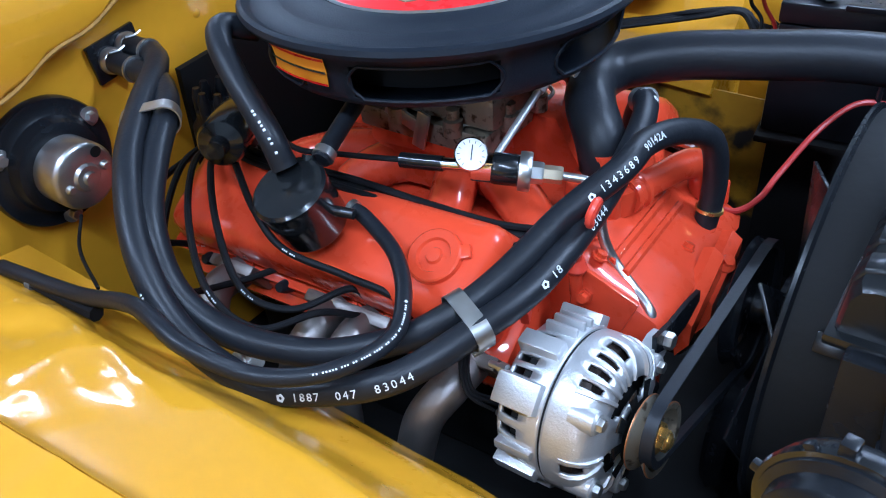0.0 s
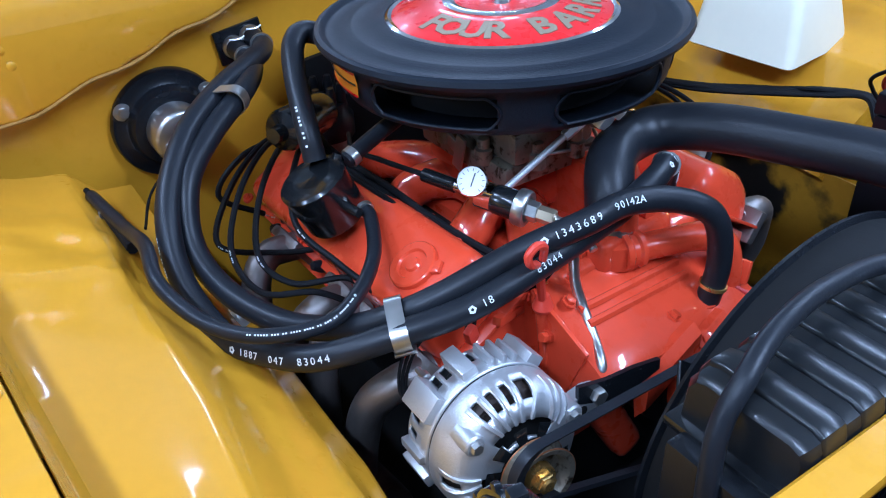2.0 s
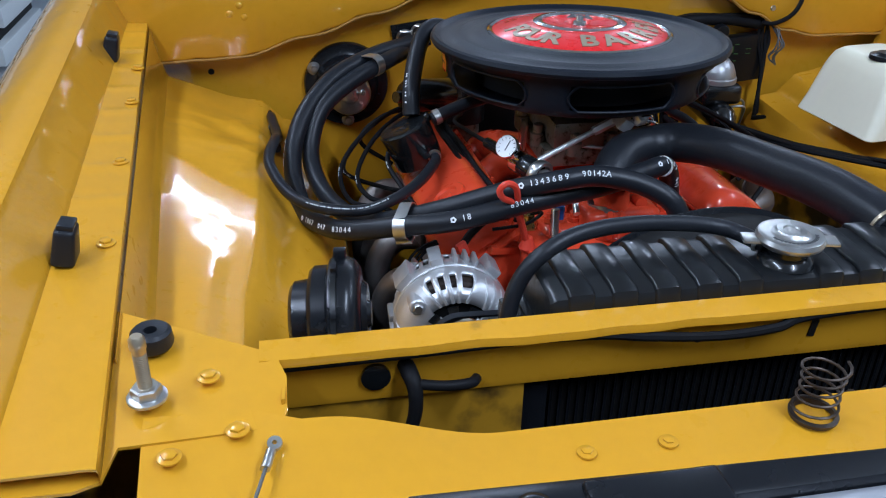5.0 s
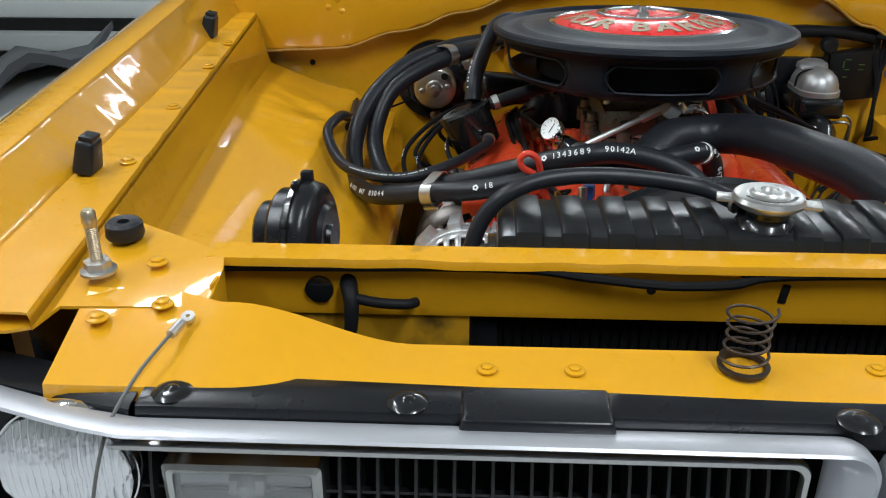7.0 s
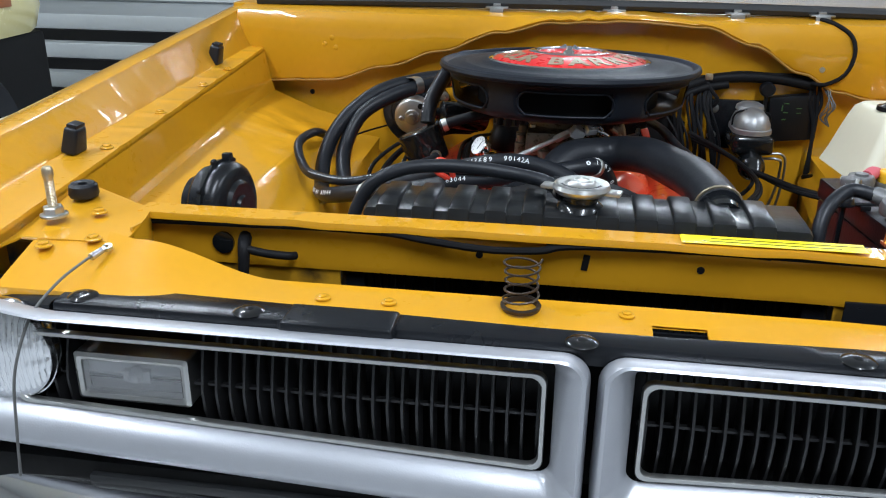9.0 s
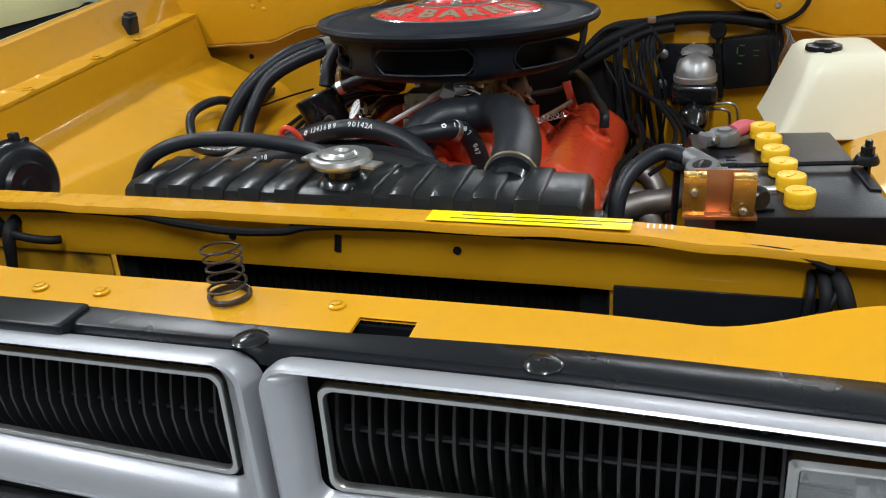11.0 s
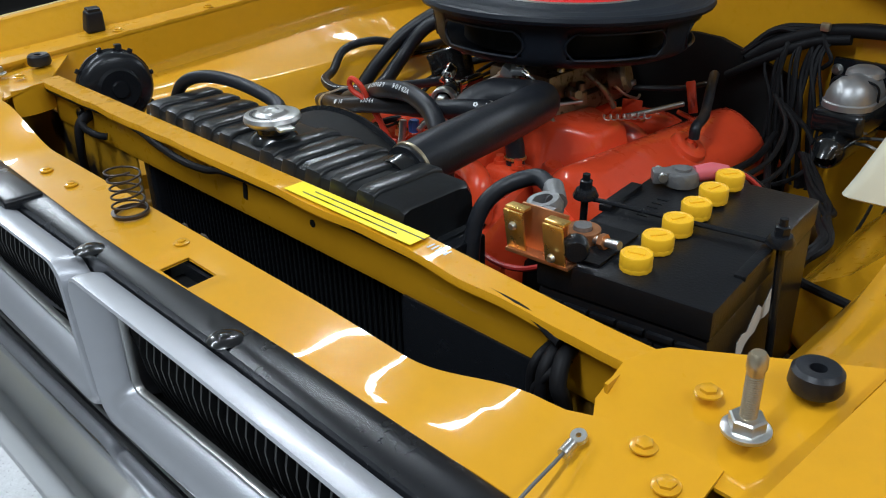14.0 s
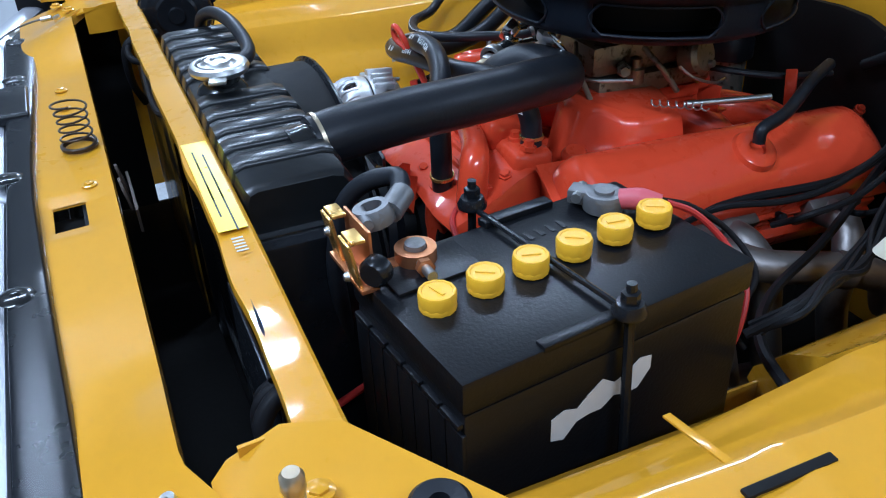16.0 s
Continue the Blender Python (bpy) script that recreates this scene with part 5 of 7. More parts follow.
for k in range(6):
    part("lip", box(0.026, 0.006, 0.006, pose(-0.073 + 0.0285 * k, -0.142, 0.155), 0.002), PLASTIC, case)
part("terminal_shelf", box(0.05, 0.08, 0.004, pose(-0.055, -0.088, 0.1985), 0.0015), PLASTIC, bat)
part("handle_slot", box(0.012, 0.075, 0.006, pose(0.081, -0.035, 0.197), 0.002), PLASTIC, bat)
part("handle_slot", box(0.014, 0.075, 0.008, pose(-0.088, 0.025, 0.199), 0.002), PLASTIC, bat)
part("label", sheet([[Vector((0.0847, -0.062 + 0.0125 * k, 0.112 + 0.0028 * k + v * (0.011 + 0.005 * math.sin(2.1 * k)) + 0.003 * math.sin(5.0 * k))) for k in range(9)] for v in (1, 0, -1)], 0.0006, Vector((-1, 0, 0))), PAPER, bat, "torn white label")
capm = mesh_of("filler_cap", join(lathe([(0.0150, 0), (0.0152, 0.004), (0.0155, 0.006), (0.0157, 0.0146), (0.0148, 0.0165), (0.0128, 0.0168), (0.0120, 0.0158), (0.0, 0.0158)], 12),
                                  box(0.016, 0.0035, 0.0014, pose(0, 0, 0.0163)), lathe([(0.0150, 0.0008), (0.0154, 0.0035), (0.0150, 0.005)], 24)), CAPYEL)
for k in range(6):
    part("filler_cap", capm, None, bat, "yellow screw filler cap", pose(-0.003, -0.1085 + 0.0444 * k, 0.1968 + 0.0008 * k, 0, 0, random.uniform(0, 90)))
for k in range(5):
    part("moulded_bar", box(0.012, 0.004, 0.0008, pose(-0.05, 0.0 + 0.012 * k, 0.1974)), PLASTIC, bat)
tray = tagged(part("battery_tray", join(box(0.20, 0.30, 0.012, pose(0.468, 0.238, 0.720, 0, 0, 7), 0.004), box(0.03, 0.28, 0.32, pose(0.468, 0.238, 0.56), 0.004)), DULLBLACK), "black steel battery tray on the inner fender", "battery tray")

hold = thing("battery_clamp", "black hold-down rod across the battery with two hook bolts", "clamp")
part("bar", tube([(0.350, 0.222, 0.930), (0.372, 0.222, 0.9335), (0.455, 0.236, 0.9335), (0.55, 0.252, 0.9335), (0.566, 0.254, 0.930)], 0.0028, 8, 4), BLACK, hold)
for x, y in ((0.357, 0.221), (0.560, 0.254)):
    part("washer", lathe([(0, 0), (0.0135, 0), (0.0140, 0.003), (0.0105, 0.010), (0, 0.011)], 24, pose(x, y, 0.933)), BLACK, hold)
    part("nut", lathe([(0.0075, 0), (0.0075, 0.009), (0.006, 0.010), (0, 0.010)], 6, pose(x, y, 0.943)), BLACK, hold)
    part("hook_bolt", tube([(x, y, 0.960), (x + (0.008 if x > 0.4 else -0.004), y, 0.80), (x + (0.004 if x > 0.4 else -0.002), y, 0.724)], 0.0042, 8, straight=True), BLACK, hold)

neg = thing("negative_clamp", "grey lead battery clamp with a gold zinc isolator switch", "clamp")
part("post", lathe([(0.010, 0), (0.009, 0.022), (0, 0.022)], 20, pose(0.412, 0.142, 0.924)), LEAD, neg)
part("clamp_ring", lathe([(0.010, 0), (0.018, 0), (0.018, 0.014), (0.010, 0.014)], 24, pose(0.412, 0.142, 0.928), close=True), COPPER, neg)
part("clamp_bolt", tube([(0.428, 0.140, 0.936), (0.458, 0.138, 0.940)], 0.0045, 10, straight=True), STEEL, neg)
part("bolt_head", lathe([(0.008, 0), (0.008, 0.006), (0, 0.007)], 6, look((0.436, 0.1395, 0.937), (0.2, 0.15, 0.90))), COPPER, neg)
part("base_bar", box(0.072, 0.016, 0.004, pose(0.402, 0.090, 0.928, 0, 0, 4), 0.001), COPPER, neg)
part("base_bar", box(0.014, 0.055, 0.004, pose(0.410, 0.118, 0.930), 0.001), COPPER, neg)
part("plate", box(0.052, 0.003, 0.046, pose(0.401, 0.097, 0.952, 0, 0, 4), 0.001), COPPER, neg)
for x in (0.377, 0.424):
    part("blade", box(0.022, 0.003, 0.044, pose(x, 0.082, 0.950, 10, 0, 4), 0.001), BRASS, neg)
    part("blade_lip", box(0.022, 0.012, 0.003, pose(x, 0.086, 0.973, 0, 0, 4), 0.001), BRASS, neg)
    part("blade_screw", lathe([(0, 0.004), (0.003, 0.004), (0.0045, 0.001), (0.0045, 0)], 12, along_y(x, 0.079, 0.956 if x < 0.4 else 0.938)), STEEL, neg)
part("knob", lathe([(0, 0.008), (0.010, 0.008), (0.013, 0.004), (0.013, -0.006), (0, -0.008)], 20, pose(0.437, 0.098, 0.945, 90, 0, 40)), BLACK, neg)
part("top_ring", lathe([(0.010, 0), (0.018, 0), (0.019, 0.008), (0.016, 0.016), (0.010, 0.016)], 24, pose(0.385, 0.118, 0.958, 10, -8, 0), close=True), LEAD, neg)
part("top_bolt", tube([(0.372, 0.108, 0.966), (0.408, 0.104, 0.970)], 0.005, 10, straight=True), LEAD, neg)
part("lug", tube([(0.388, 0.130, 0.966), (0.368, 0.150, 0.970)], 0.011, 12, straight=True), LEAD, neg)
part("earth_cable", tube([(0.372, 0.146, 0.969), (0.340, 0.155, 0.972), (0.310, 0.130, 0.955), (0.298, 0.110, 0.92), (0.30, 0.10, 0.85), (0.28, 0.12, 0.70)], 0.009, 12), RUBBER, neg, "thick black earth cable")

pos = thing("positive_clamp", "grey lead battery clamp with a faded red boot", "clamp")
part("post", lathe([(0.010, 0), (0.009, 0.024), (0, 0.024)], 20, pose(0.408, 0.330, 0.924)), LEAD, pos)
part("ring", lathe([(0.009, 0), (0.019, 0), (0.0195, 0.010), (0.017, 0.016), (0.009, 0.016)], 24, pose(0.408, 0.330, 0.929), close=True), LEAD, pos)
part("jaw", box(0.026, 0.020, 0.014, pose(0.392, 0.318, 0.938, 0, 0, 40), 0.003), LEAD, pos)
part("bolt", tube([(0.400, 0.305, 0.940), (0.380, 0.325, 0.940)], 0.005, 8, straight=True), STEEL, pos)
part("boot", tube([(0.418, 0.340, 0.940), (0.430, 0.354, 0.942), (0.442, 0.368, 0.940)], [0.0095, 0.0105, 0.008], 14), PINK, pos, "faded red rubber boot")
part("cable", tube([(0.442, 0.368, 0.943), (0.447, 0.40, 0.930), (0.460, 0.437, 0.900), (0.490, 0.447, 0.870), (0.497, 0.430, 0.845), (0.48, 0.425, 0.82), (0.50, 0.44, 0.79)], 0.0030, 10), WIRE, pos)
part("cable", tube([(0.444, 0.372, 0.941), (0.453, 0.40, 0.926), (0.472, 0.425, 0.895), (0.500, 0.428, 0.865), (0.515, 0.412, 0.830), (0.508, 0.405, 0.79), (0.49, 0.43, 0.77)], 0.0032, 8), REDWIRE, pos, "red battery cable")

# ---- hoses ----
def hose(name, pts, r, mat, label, seg=16, category="hose", steps=8):
    return tagged(part(name, tube(pts, r, seg, steps), mat), label, category)


def on_hose(pts, r, near, text, size, facing, parent, gap=0.0, flip=False):
    """Lettering that follows a hose from the place nearest to a point, on the side that faces the given way."""
    path = spline(pts, 20)
    if flip:
        path = path[::-1]
    run = [0.0]
    for a, b in zip(path, path[1:]):
        run.append(run[-1] + (b - a).length)
    facing = Vector(facing).normalized()
    out = bmesh.new()
    s = run[min(range(len(path)), key=lambda i: (path[i] - Vector(near)).length)]
    for ch in text:
        me = words(ch, size, WHITEINK, "ink", 0.0002) if ch not in " -@" else None
        w = size * 0.62
        k = max(1, min(len(path) - 2, next((i for i, v in enumerate(run) if v >= s + w / 2), len(path) - 2)))
        f = (s + w / 2 - run[k - 1]) / max(1e-6, run[k] - run[k - 1])
        q = path[k - 1].lerp(path[k], f)
        d = (path[k + 1] - path[k - 1]).normalized()
        nrm = (facing - d * facing.dot(d)).normalized()
        up = nrm.cross(d)
        m = Matrix((d, up, nrm)).transposed().to_4x4()
        m.translation = q + nrm * (r + 0.0002)
        if ch in "-@":
            b = box(w * (0.6 if size < 0.008 else 1.2), size * 0.42, 0.0004) if ch == "-" else lathe([(size * 0.40, 0), (size * 0.40, 0.0004), (size * 0.16, 0.0004), (size * 0.16, 0)], 5, close=True)
            b.transform(m)
            tmp = bpy.data.meshes.new("tmp")
            b.to_mesh(tmp)
            b.free()
            out.from_mesh(tmp)
            bpy.data.meshes.remove(tmp)
        elif me:
            me.transform(m)
            out.from_mesh(me)
            bpy.data.meshes.remove(me)
        s += w + gap
    return part("lettering", out, WHITEINK, parent, "white printed lettering")


def band(path_pts, s_frac, r, width, mat, name, parent, label=""):
    path = spline(path_pts, 20)
    k = int(s_frac * (len(path) - 2)) + 1
    m = look(path[k], path[k] + (path[k + 1] - path[k - 1]))
    return part(name, lathe([(r, -width / 2), (r + 0.0022, -width / 2), (r + 0.0024, width / 2), (r, width / 2)], 24, m, close=True), mat, parent, label)


RH = [(-0.041, 0.432, 0.838), (-0.036, 0.446, 0.885), (-0.008, 0.474, 0.910), (0.04, 0.492, 0.914), (0.083, 0.478, 0.922), (0.115, 0.418, 0.934), (0.142, 0.333, 0.942), (0.165, 0.241, 0.950), (0.177, 0.16, 0.950), (0.180, 0.122, 0.946)]
rhose = hose("radiator_hose", RH, 0.0295, RUBBER, "thick black upper radiator hose from engine to radiator", 20)
band(RH, 0.015, 0.0292, 0.012, STEEL, "wire_clamp", rhose)
band(RH, 0.975, 0.0292, 0.004, BRONZE, "wire_clamp", rhose)

H1 = [(0.022, 0.333, 0.752), (0.031, 0.329, 0.824), (0.016, 0.335, 0.888), (-0.024, 0.356, 0.914), (-0.084, 0.372, 0.925), (-0.141, 0.374, 0.921), (-0.208, 0.400, 0.897), (-0.290, 0.422, 0.866), (-0.338, 0.446, 0.845), (-0.375, 0.483, 0.824), (-0.417, 0.551, 0.807), (-0.449, 0.632, 0.816), (-0.460, 0.692, 0.853), (-0.437, 0.737, 0.908), (-0.385, 0.781, 0.939), (-0.318, 0.835, 0.956), (-0.275, 0.90, 0.955), (-0.258, 0.96, 0.948), (-0.254, 1.02, 0.948)]
H2 = [(0.064, 0.446, 0.806), (0.060, 0.447, 0.862), (0.040, 0.43, 0.906), (0.0, 0.410, 0.910), (-0.07, 0.396, 0.898), (-0.18, 0.384, 0.886), (-0.275, 0.390, 0.864), (-0.347, 0.412, 0.850), (-0.421, 0.454, 0.827), (-0.461, 0.521, 0.809), (-0.480, 0.585, 0.803), (-0.491, 0.654, 0.845), (-0.471, 0.718, 0.899), (-0.415, 0.785, 0.945), (-0.340, 0.850, 0.963), (-0.268, 0.91, 0.965), (-0.232, 0.96, 0.960), (-0.226, 1.02, 0.958)]
h1 = hose("heater_hose", H1, 0.0145, RUBBER, "black rubber heater hose lettered in white, from water pump")
h2 = hose("heater_hose", H2, 0.0145, RUBBER, "black rubber heater hose lettered in white, from intake")
on_hose(H1[::-1], 0.0145, (-0.185, 0.392, 0.906), "@ 1343689  90142A", 0.0116, (-0.30, -0.75, 0.6), h1)
on_hose(H2[::-1], 0.0145, (-0.282, 0.392, 0.863), "@ 18", 0.0116, (-0.35, -0.8, 0.5), h2)
on_hose(H2[::-1], 0.0145, (-0.208, 0.384, 0.882), "83044", 0.0108, (-0.35, -0.8, 0.5), h2)
on_hose(H2[::-1], 0.0145, (0.012, 0.416, 0.911), "@ 1887  047", 0.0108, (0.0, -0.75, 0.65), h2)
on_hose(H2[::-1], 0.0145, (-0.478, 0.555, 0.852), "@ 1887  047  83044", 0.0112, (-0.75, -0.55, 0.40), h2)
on_hose(H2[::-1], 0.0145, (-0.470, 0.66, 0.905), "-- --- -- ----", 0.0055, (-0.95, -0.3, 0.0), h2)
for pts, ob in ((H1, h1), (H2, h2)):
    band(pts, 0.03, 0.0145, 0.004, BRASS, "wire_clamp", ob)
    band(pts, 0.955, 0.0145, 0.004, STEEL, "wire_clamp", ob)
part("end_band", tube([(0.030, 0.42, 0.912), (0.040, 0.435, 0.904)], 0.0152, 16, straight=True), STEEL, h2)


def strap(c, along, up, label):
    """A bright metal strap that holds two hoses side by side."""
    along, up = Vector(along).normalized(), Vector(up).normalized()
    up = (up - along * up.dot(along)).normalized()
    side = along.cross(up)
    m = Matrix((side, up, along)).transposed().to_4x4()
    m.translation = Vector(c)
    ob = part("hose_strap", loft([[m @ Vector((x, z, w)) for x, z in rounded_rect(-0.0165 - g, 0.0165 + g, -0.031 - g, 0.031 + g, 0.0155 + g)] for g, w in ((0, -0.009), (0.0016, -0.009), (0.0016, 0.009), (0, 0.009), (0, -0.009))]), STEEL)
    part("buckle", box(0.005, 0.016, 0.024, m @ pose(-0.018, 0.018, 0), 0.001), STEEL, ob)
    return tagged(ob, label, "hose clamp")


strap((-0.342, 0.427, 0.849), (-0.07, 0.034, -0.015), (-0.2, -0.9, -0.15), "bright metal strap round two heater hoses")
strap((-0.348, 0.826, 0.955), (0.06, 0.062, 0.004), (-0.6, 0.7, -0.1), "bright metal strap round two heater hoses")

H3 = [(-0.264, 0.630, 0.860), (-0.268, 0.607, 0.858), (-0.303, 0.541, 0.857), (-0.349, 0.496, 0.851), (-0.401, 0.473, 0.848), (-0.463, 0.494, 0.849), (-0.501, 0.544, 0.851), (-0.526, 0.597, 0.879), (-0.516, 0.673, 0.884), (-0.512, 0.779, 0.850), (-0.522, 0.901, 0.843)]
h3 = hose("vacuum_hose", H3, 0.0085, RUBBER, "thin black breather hose printed with fine white text", 12)
on_hose(H3, 0.0085, (-0.36, 0.49, 0.85), "@ --- ------ -- --- -- ---- ---- -- --- ----- --", 0.0042, (-0.35, -0.6, 0.7), h3)
band(H3, 0.01, 0.0085, 0.006, STEEL, "wire_clamp", h3)
OV = [(-0.014, 0.078, 0.972), (-0.05, 0.112, 0.978), (-0.134, 0.114, 0.988), (-0.205, 0.104, 0.988), (-0.250, 0.092, 0.974), (-0.275, 0.088, 0.945), (-0.288, 0.080, 0.90), (-0.295, 0.07, 0.82)]
ov = hose("overflow_hose", OV, 0.0088, RUBBER, "black radiator overflow hose from the filler neck")
band(OV, 0.02, 0.0088, 0.004, STEEL, "wire_clamp", ov)
band(OV, 0.97, 0.0088, 0.006, RUBBER, "end_sleeve", ov)
PV = [(-0.292, 0.692, 0.908), (-0.289, 0.712, 0.945), (-0.272, 0.765, 0.985), (-0.252, 0.805, 1.012), (-0.225, 0.825, 1.018), (-0.19, 0.81, 1.005)]
pv = hose("breather_hose", PV, 0.0145, RUBBER, "black breather hose from filter can to air cleaner", 14)
on_hose(PV, 0.0145, (-0.29, 0.70, 0.925), "- -- --- --", 0.007, (-0.7, -0.7, 0.2), pv)
PC = [(-0.262, 0.668, 0.908), (-0.235, 0.673, 0.918), (-0.19, 0.683, 0.930), (-0.14, 0.70, 0.934), (-0.09, 0.71, 0.925)]
pc = hose("vent_hose", PC, 0.0105, RUBBER, "short black vent hose to the carburettor", 12)
band(PC, 0.08, 0.0105, 0.010, STEEL, "spring_clamp", pc, "bright spring clamp")
hose("valve_cover_hose", [(0.220, 0.694, 0.838), (0.220, 0.697, 0.856), (0.213, 0.73, 0.862), (0.20, 0.761, 0.866), (0.174, 0.818, 0.885), (0.15, 0.87, 0.89)], 0.0085, RUBBER, "black vent hose on the valve cover", 12)

# ---- oil separator can on the valve cover ----
can = thing("breather_can", "gloss black oil breather can with hose nipples", "breather", m=pose(-0.284, 0.672, 0.842, -4, -24, 0))
part("can", lathe([(0.0, -0.008), (0.038, -0.008), (0.040, -0.004), (0.0425, 0.05), (0.0435, 0.054), (0.0435, 0.057), (0.040, 0.060), (0.004, 0.0605), (0, 0.059)], 48), GLOSS, can)
part("nipple", tube([(0.0, 0.0, 0.03), (0.014, -0.062, 0.018)], 0.006, 12, straight=True), GLOSS, can)
part("nipple", tube([(0.02, 0.0, 0.04), (0.046, 0.004, 0.058)], 0.008, 12, straight=True), GLOSS, can)

# ---- dipstick, tubes, tag ----
dip = thing("dipstick", "red plastic dipstick loop on a red painted tube", "dipstick")
part("loop", tube([(-0.190, 0.387, 0.872), (-0.203, 0.377, 0.892), (-0.219, 0.368, 0.904), (-0.224, 0.366, 0.917), (-0.215, 0.365, 0.926), (-0.203, 0.368, 0.920), (-0.197, 0.374, 0.905), (-0.190, 0.387, 0.872)], 0.0046, 8, 6), REDTAG, dip, "bright red pull loop")
part("strap", tube([(-0.191, 0.386, 0.874), (-0.182, 0.394, 0.848), (-0.171, 0.403, 0.816)], [0.0058, 0.0052, 0.0050], 8, 6), REDTAG, dip)
part("collar", lathe([(0.011, 0), (0.0125, 0.004), (0.010, 0.010), (0.007, 0.020), (0, 0.020)], 16, pose(-0.169, 0.404, 0.802)), REDTAG, dip)
part("guide_tube", tube([(-0.169, 0.405, 0.806), (-0.167, 0.402, 0.77), (-0.163, 0.40, 0.70), (-0.16, 0.42, 0.6)], 0.0085, 12), RED, dip)
st = thing("coolant_pipe", "bare bent steel pipe with a blue connector", "pipe")
part("pipe", tube([(-0.133, 0.398, 0.866), (-0.133, 0.392, 0.83), (-0.131, 0.378, 0.80), (-0.138, 0.350, 0.778), (-0.150, 0.325, 0.766), (-0.153, 0.318, 0.745), (-0.153, 0.318, 0.70)], 0.0062, 12), STEEL, st)
BLUEP = material("blue_plastic", (0.02, 0.09, 0.32), 0.4, var=0.1, scale=40)
part("connector", lathe([(0.009, 0), (0.009, 0.018), (0.007, 0.02), (0, 0.02)], 6, pose(-0.123, 0.412, 0.845)), BLUEP, st)
part("sender", lathe([(0.011, 0), (0.011, 0.010), (0.008, 0.014), (0.008, 0.022), (0, 0.024)], 6, pose(-0.163, 0.42, 0.828)), BRASS, st)
part("wire", tube([(-0.163, 0.42, 0.85), (-0.15, 0.405, 0.858), (-0.175, 0.40, 0.845), (-0.22, 0.41, 0.835)], 0.0025, 6), WIRE, st)
tabs = thing("wire_clip", "red plastic wire clip by the valve cover", "clip")
part("clip", box(0.016, 0.010, 0.022, pose(-0.262, 0.412, 0.806, 0, -20, 20), 0.003), REDTAG, tabs)
part("wire", tube([(-0.262, 0.415, 0.81), (-0.245, 0.43, 0.822), (-0.22, 0.445, 0.835), (-0.20, 0.47, 0.838)], 0.006, 8), WIRE, tabs)
part("clip", box(0.018, 0.010, 0.008, pose(-0.196, 0.531, 0.834, 0, -30, 10), 0.002), REDTAG, tabs)
loomp = [(-0.16, 0.455, 0.818), (-0.185, 0.50, 0.826), (-0.205, 0.58, 0.838), (-0.215, 0.68, 0.845), (-0.22, 0.80, 0.84), (-0.20, 0.90, 0.83)]
loom = tagged(part("plug_lead_loom", tube(loomp, 0.007, 10), WIRE), "black bundle of leads beside the valve cover", "wiring")
part("lead", tube([(x + 0.006, y, z + 0.009) for x, y, z in loomp], 0.0045, 8), WIRE, loom)
part("lead", tube([(x - 0.010, y, z + 0.006) for x, y, z in loomp[2:]], 0.004, 8), WIRE, loom)

# ---- spark plug leads over the right valve cover ----
leads = thing("spark_plug_leads", "black spark plug leads curling over the valve cover", "wiring")
for pts in ([(-0.225, 0.90, 0.845), (-0.29, 0.855, 0.862), (-0.36, 0.79, 0.845), (-0.41, 0.715, 0.81), (-0.40, 0.66, 0.775), (-0.345, 0.62, 0.775), (-0.30, 0.60, 0.745)],
            [(-0.22, 0.89, 0.850), (-0.285, 0.83, 0.862), (-0.35, 0.755, 0.842), (-0.385, 0.69, 0.805), (-0.365, 0.64, 0.785), (-0.31, 0.605, 0.79), (-0.285, 0.60, 0.755)],
            [(-0.215, 0.88, 0.853), (-0.27, 0.80, 0.863), (-0.315, 0.73, 0.855), (-0.335, 0.67, 0.835), (-0.318, 0.60, 0.815), (-0.30, 0.545, 0.79), (-0.30, 0.52, 0.73)],
            [(-0.225, 0.905, 0.848), (-0.29, 0.88, 0.852), (-0.36, 0.84, 0.82), (-0.40, 0.80, 0.77), (-0.33, 0.78, 0.74), (-0.28, 0.745, 0.745)],
            [(-0.23, 0.91, 0.84), (-0.31, 0.90, 0.835), (-0.36, 0.89, 0.79), (-0.30, 0.885, 0.74)]):
    ld = part("lead", tube(pts, 0.0042, 8), WIRE, leads)
    on_hose(pts, 0.0042, pts[3], "--- ---", 0.004, (-0.6, -0.6, 0.5), ld)
dist = thing("distributor", "black distributor cap behind the engine", "distributor")
part("cap", lathe([(0.045, 0), (0.045, 0.03), (0.038, 0.04), (0.036, 0.055), (0, 0.06)], 32, pose(-0.15, 0.955, 0.80)), PLASTIC, dist)
part("shaft", lathe([(0.035, -0.12), (0.035, 0), (0.045, 0.0)], 24, pose(-0.15, 0.955, 0.80)), OLDZINC, dist)
for k in range(8):
    part("tower", lathe([(0.008, 0.035), (0.008, 0.072), (0.005, 0.085), (0, 0.085)], 10, pose(-0.15 + 0.029 * math.cos(k * 0.785), 0.955 + 0.029 * math.sin(k * 0.785), 0.80)), PLASTIC, dist)
coil = thing("ignition_coil", "dark cylindrical ignition coil beside the firewall", "coil")
part("can", lathe([(0, 0), (0.028, 0), (0.029, 0.004), (0.029, 0.10), (0.026, 0.105), (0.012, 0.11), (0.010, 0.13), (0, 0.13)], 28, pose(-0.20, 0.86, 0.885, 80, 0, -55)), GLOSS, coil)

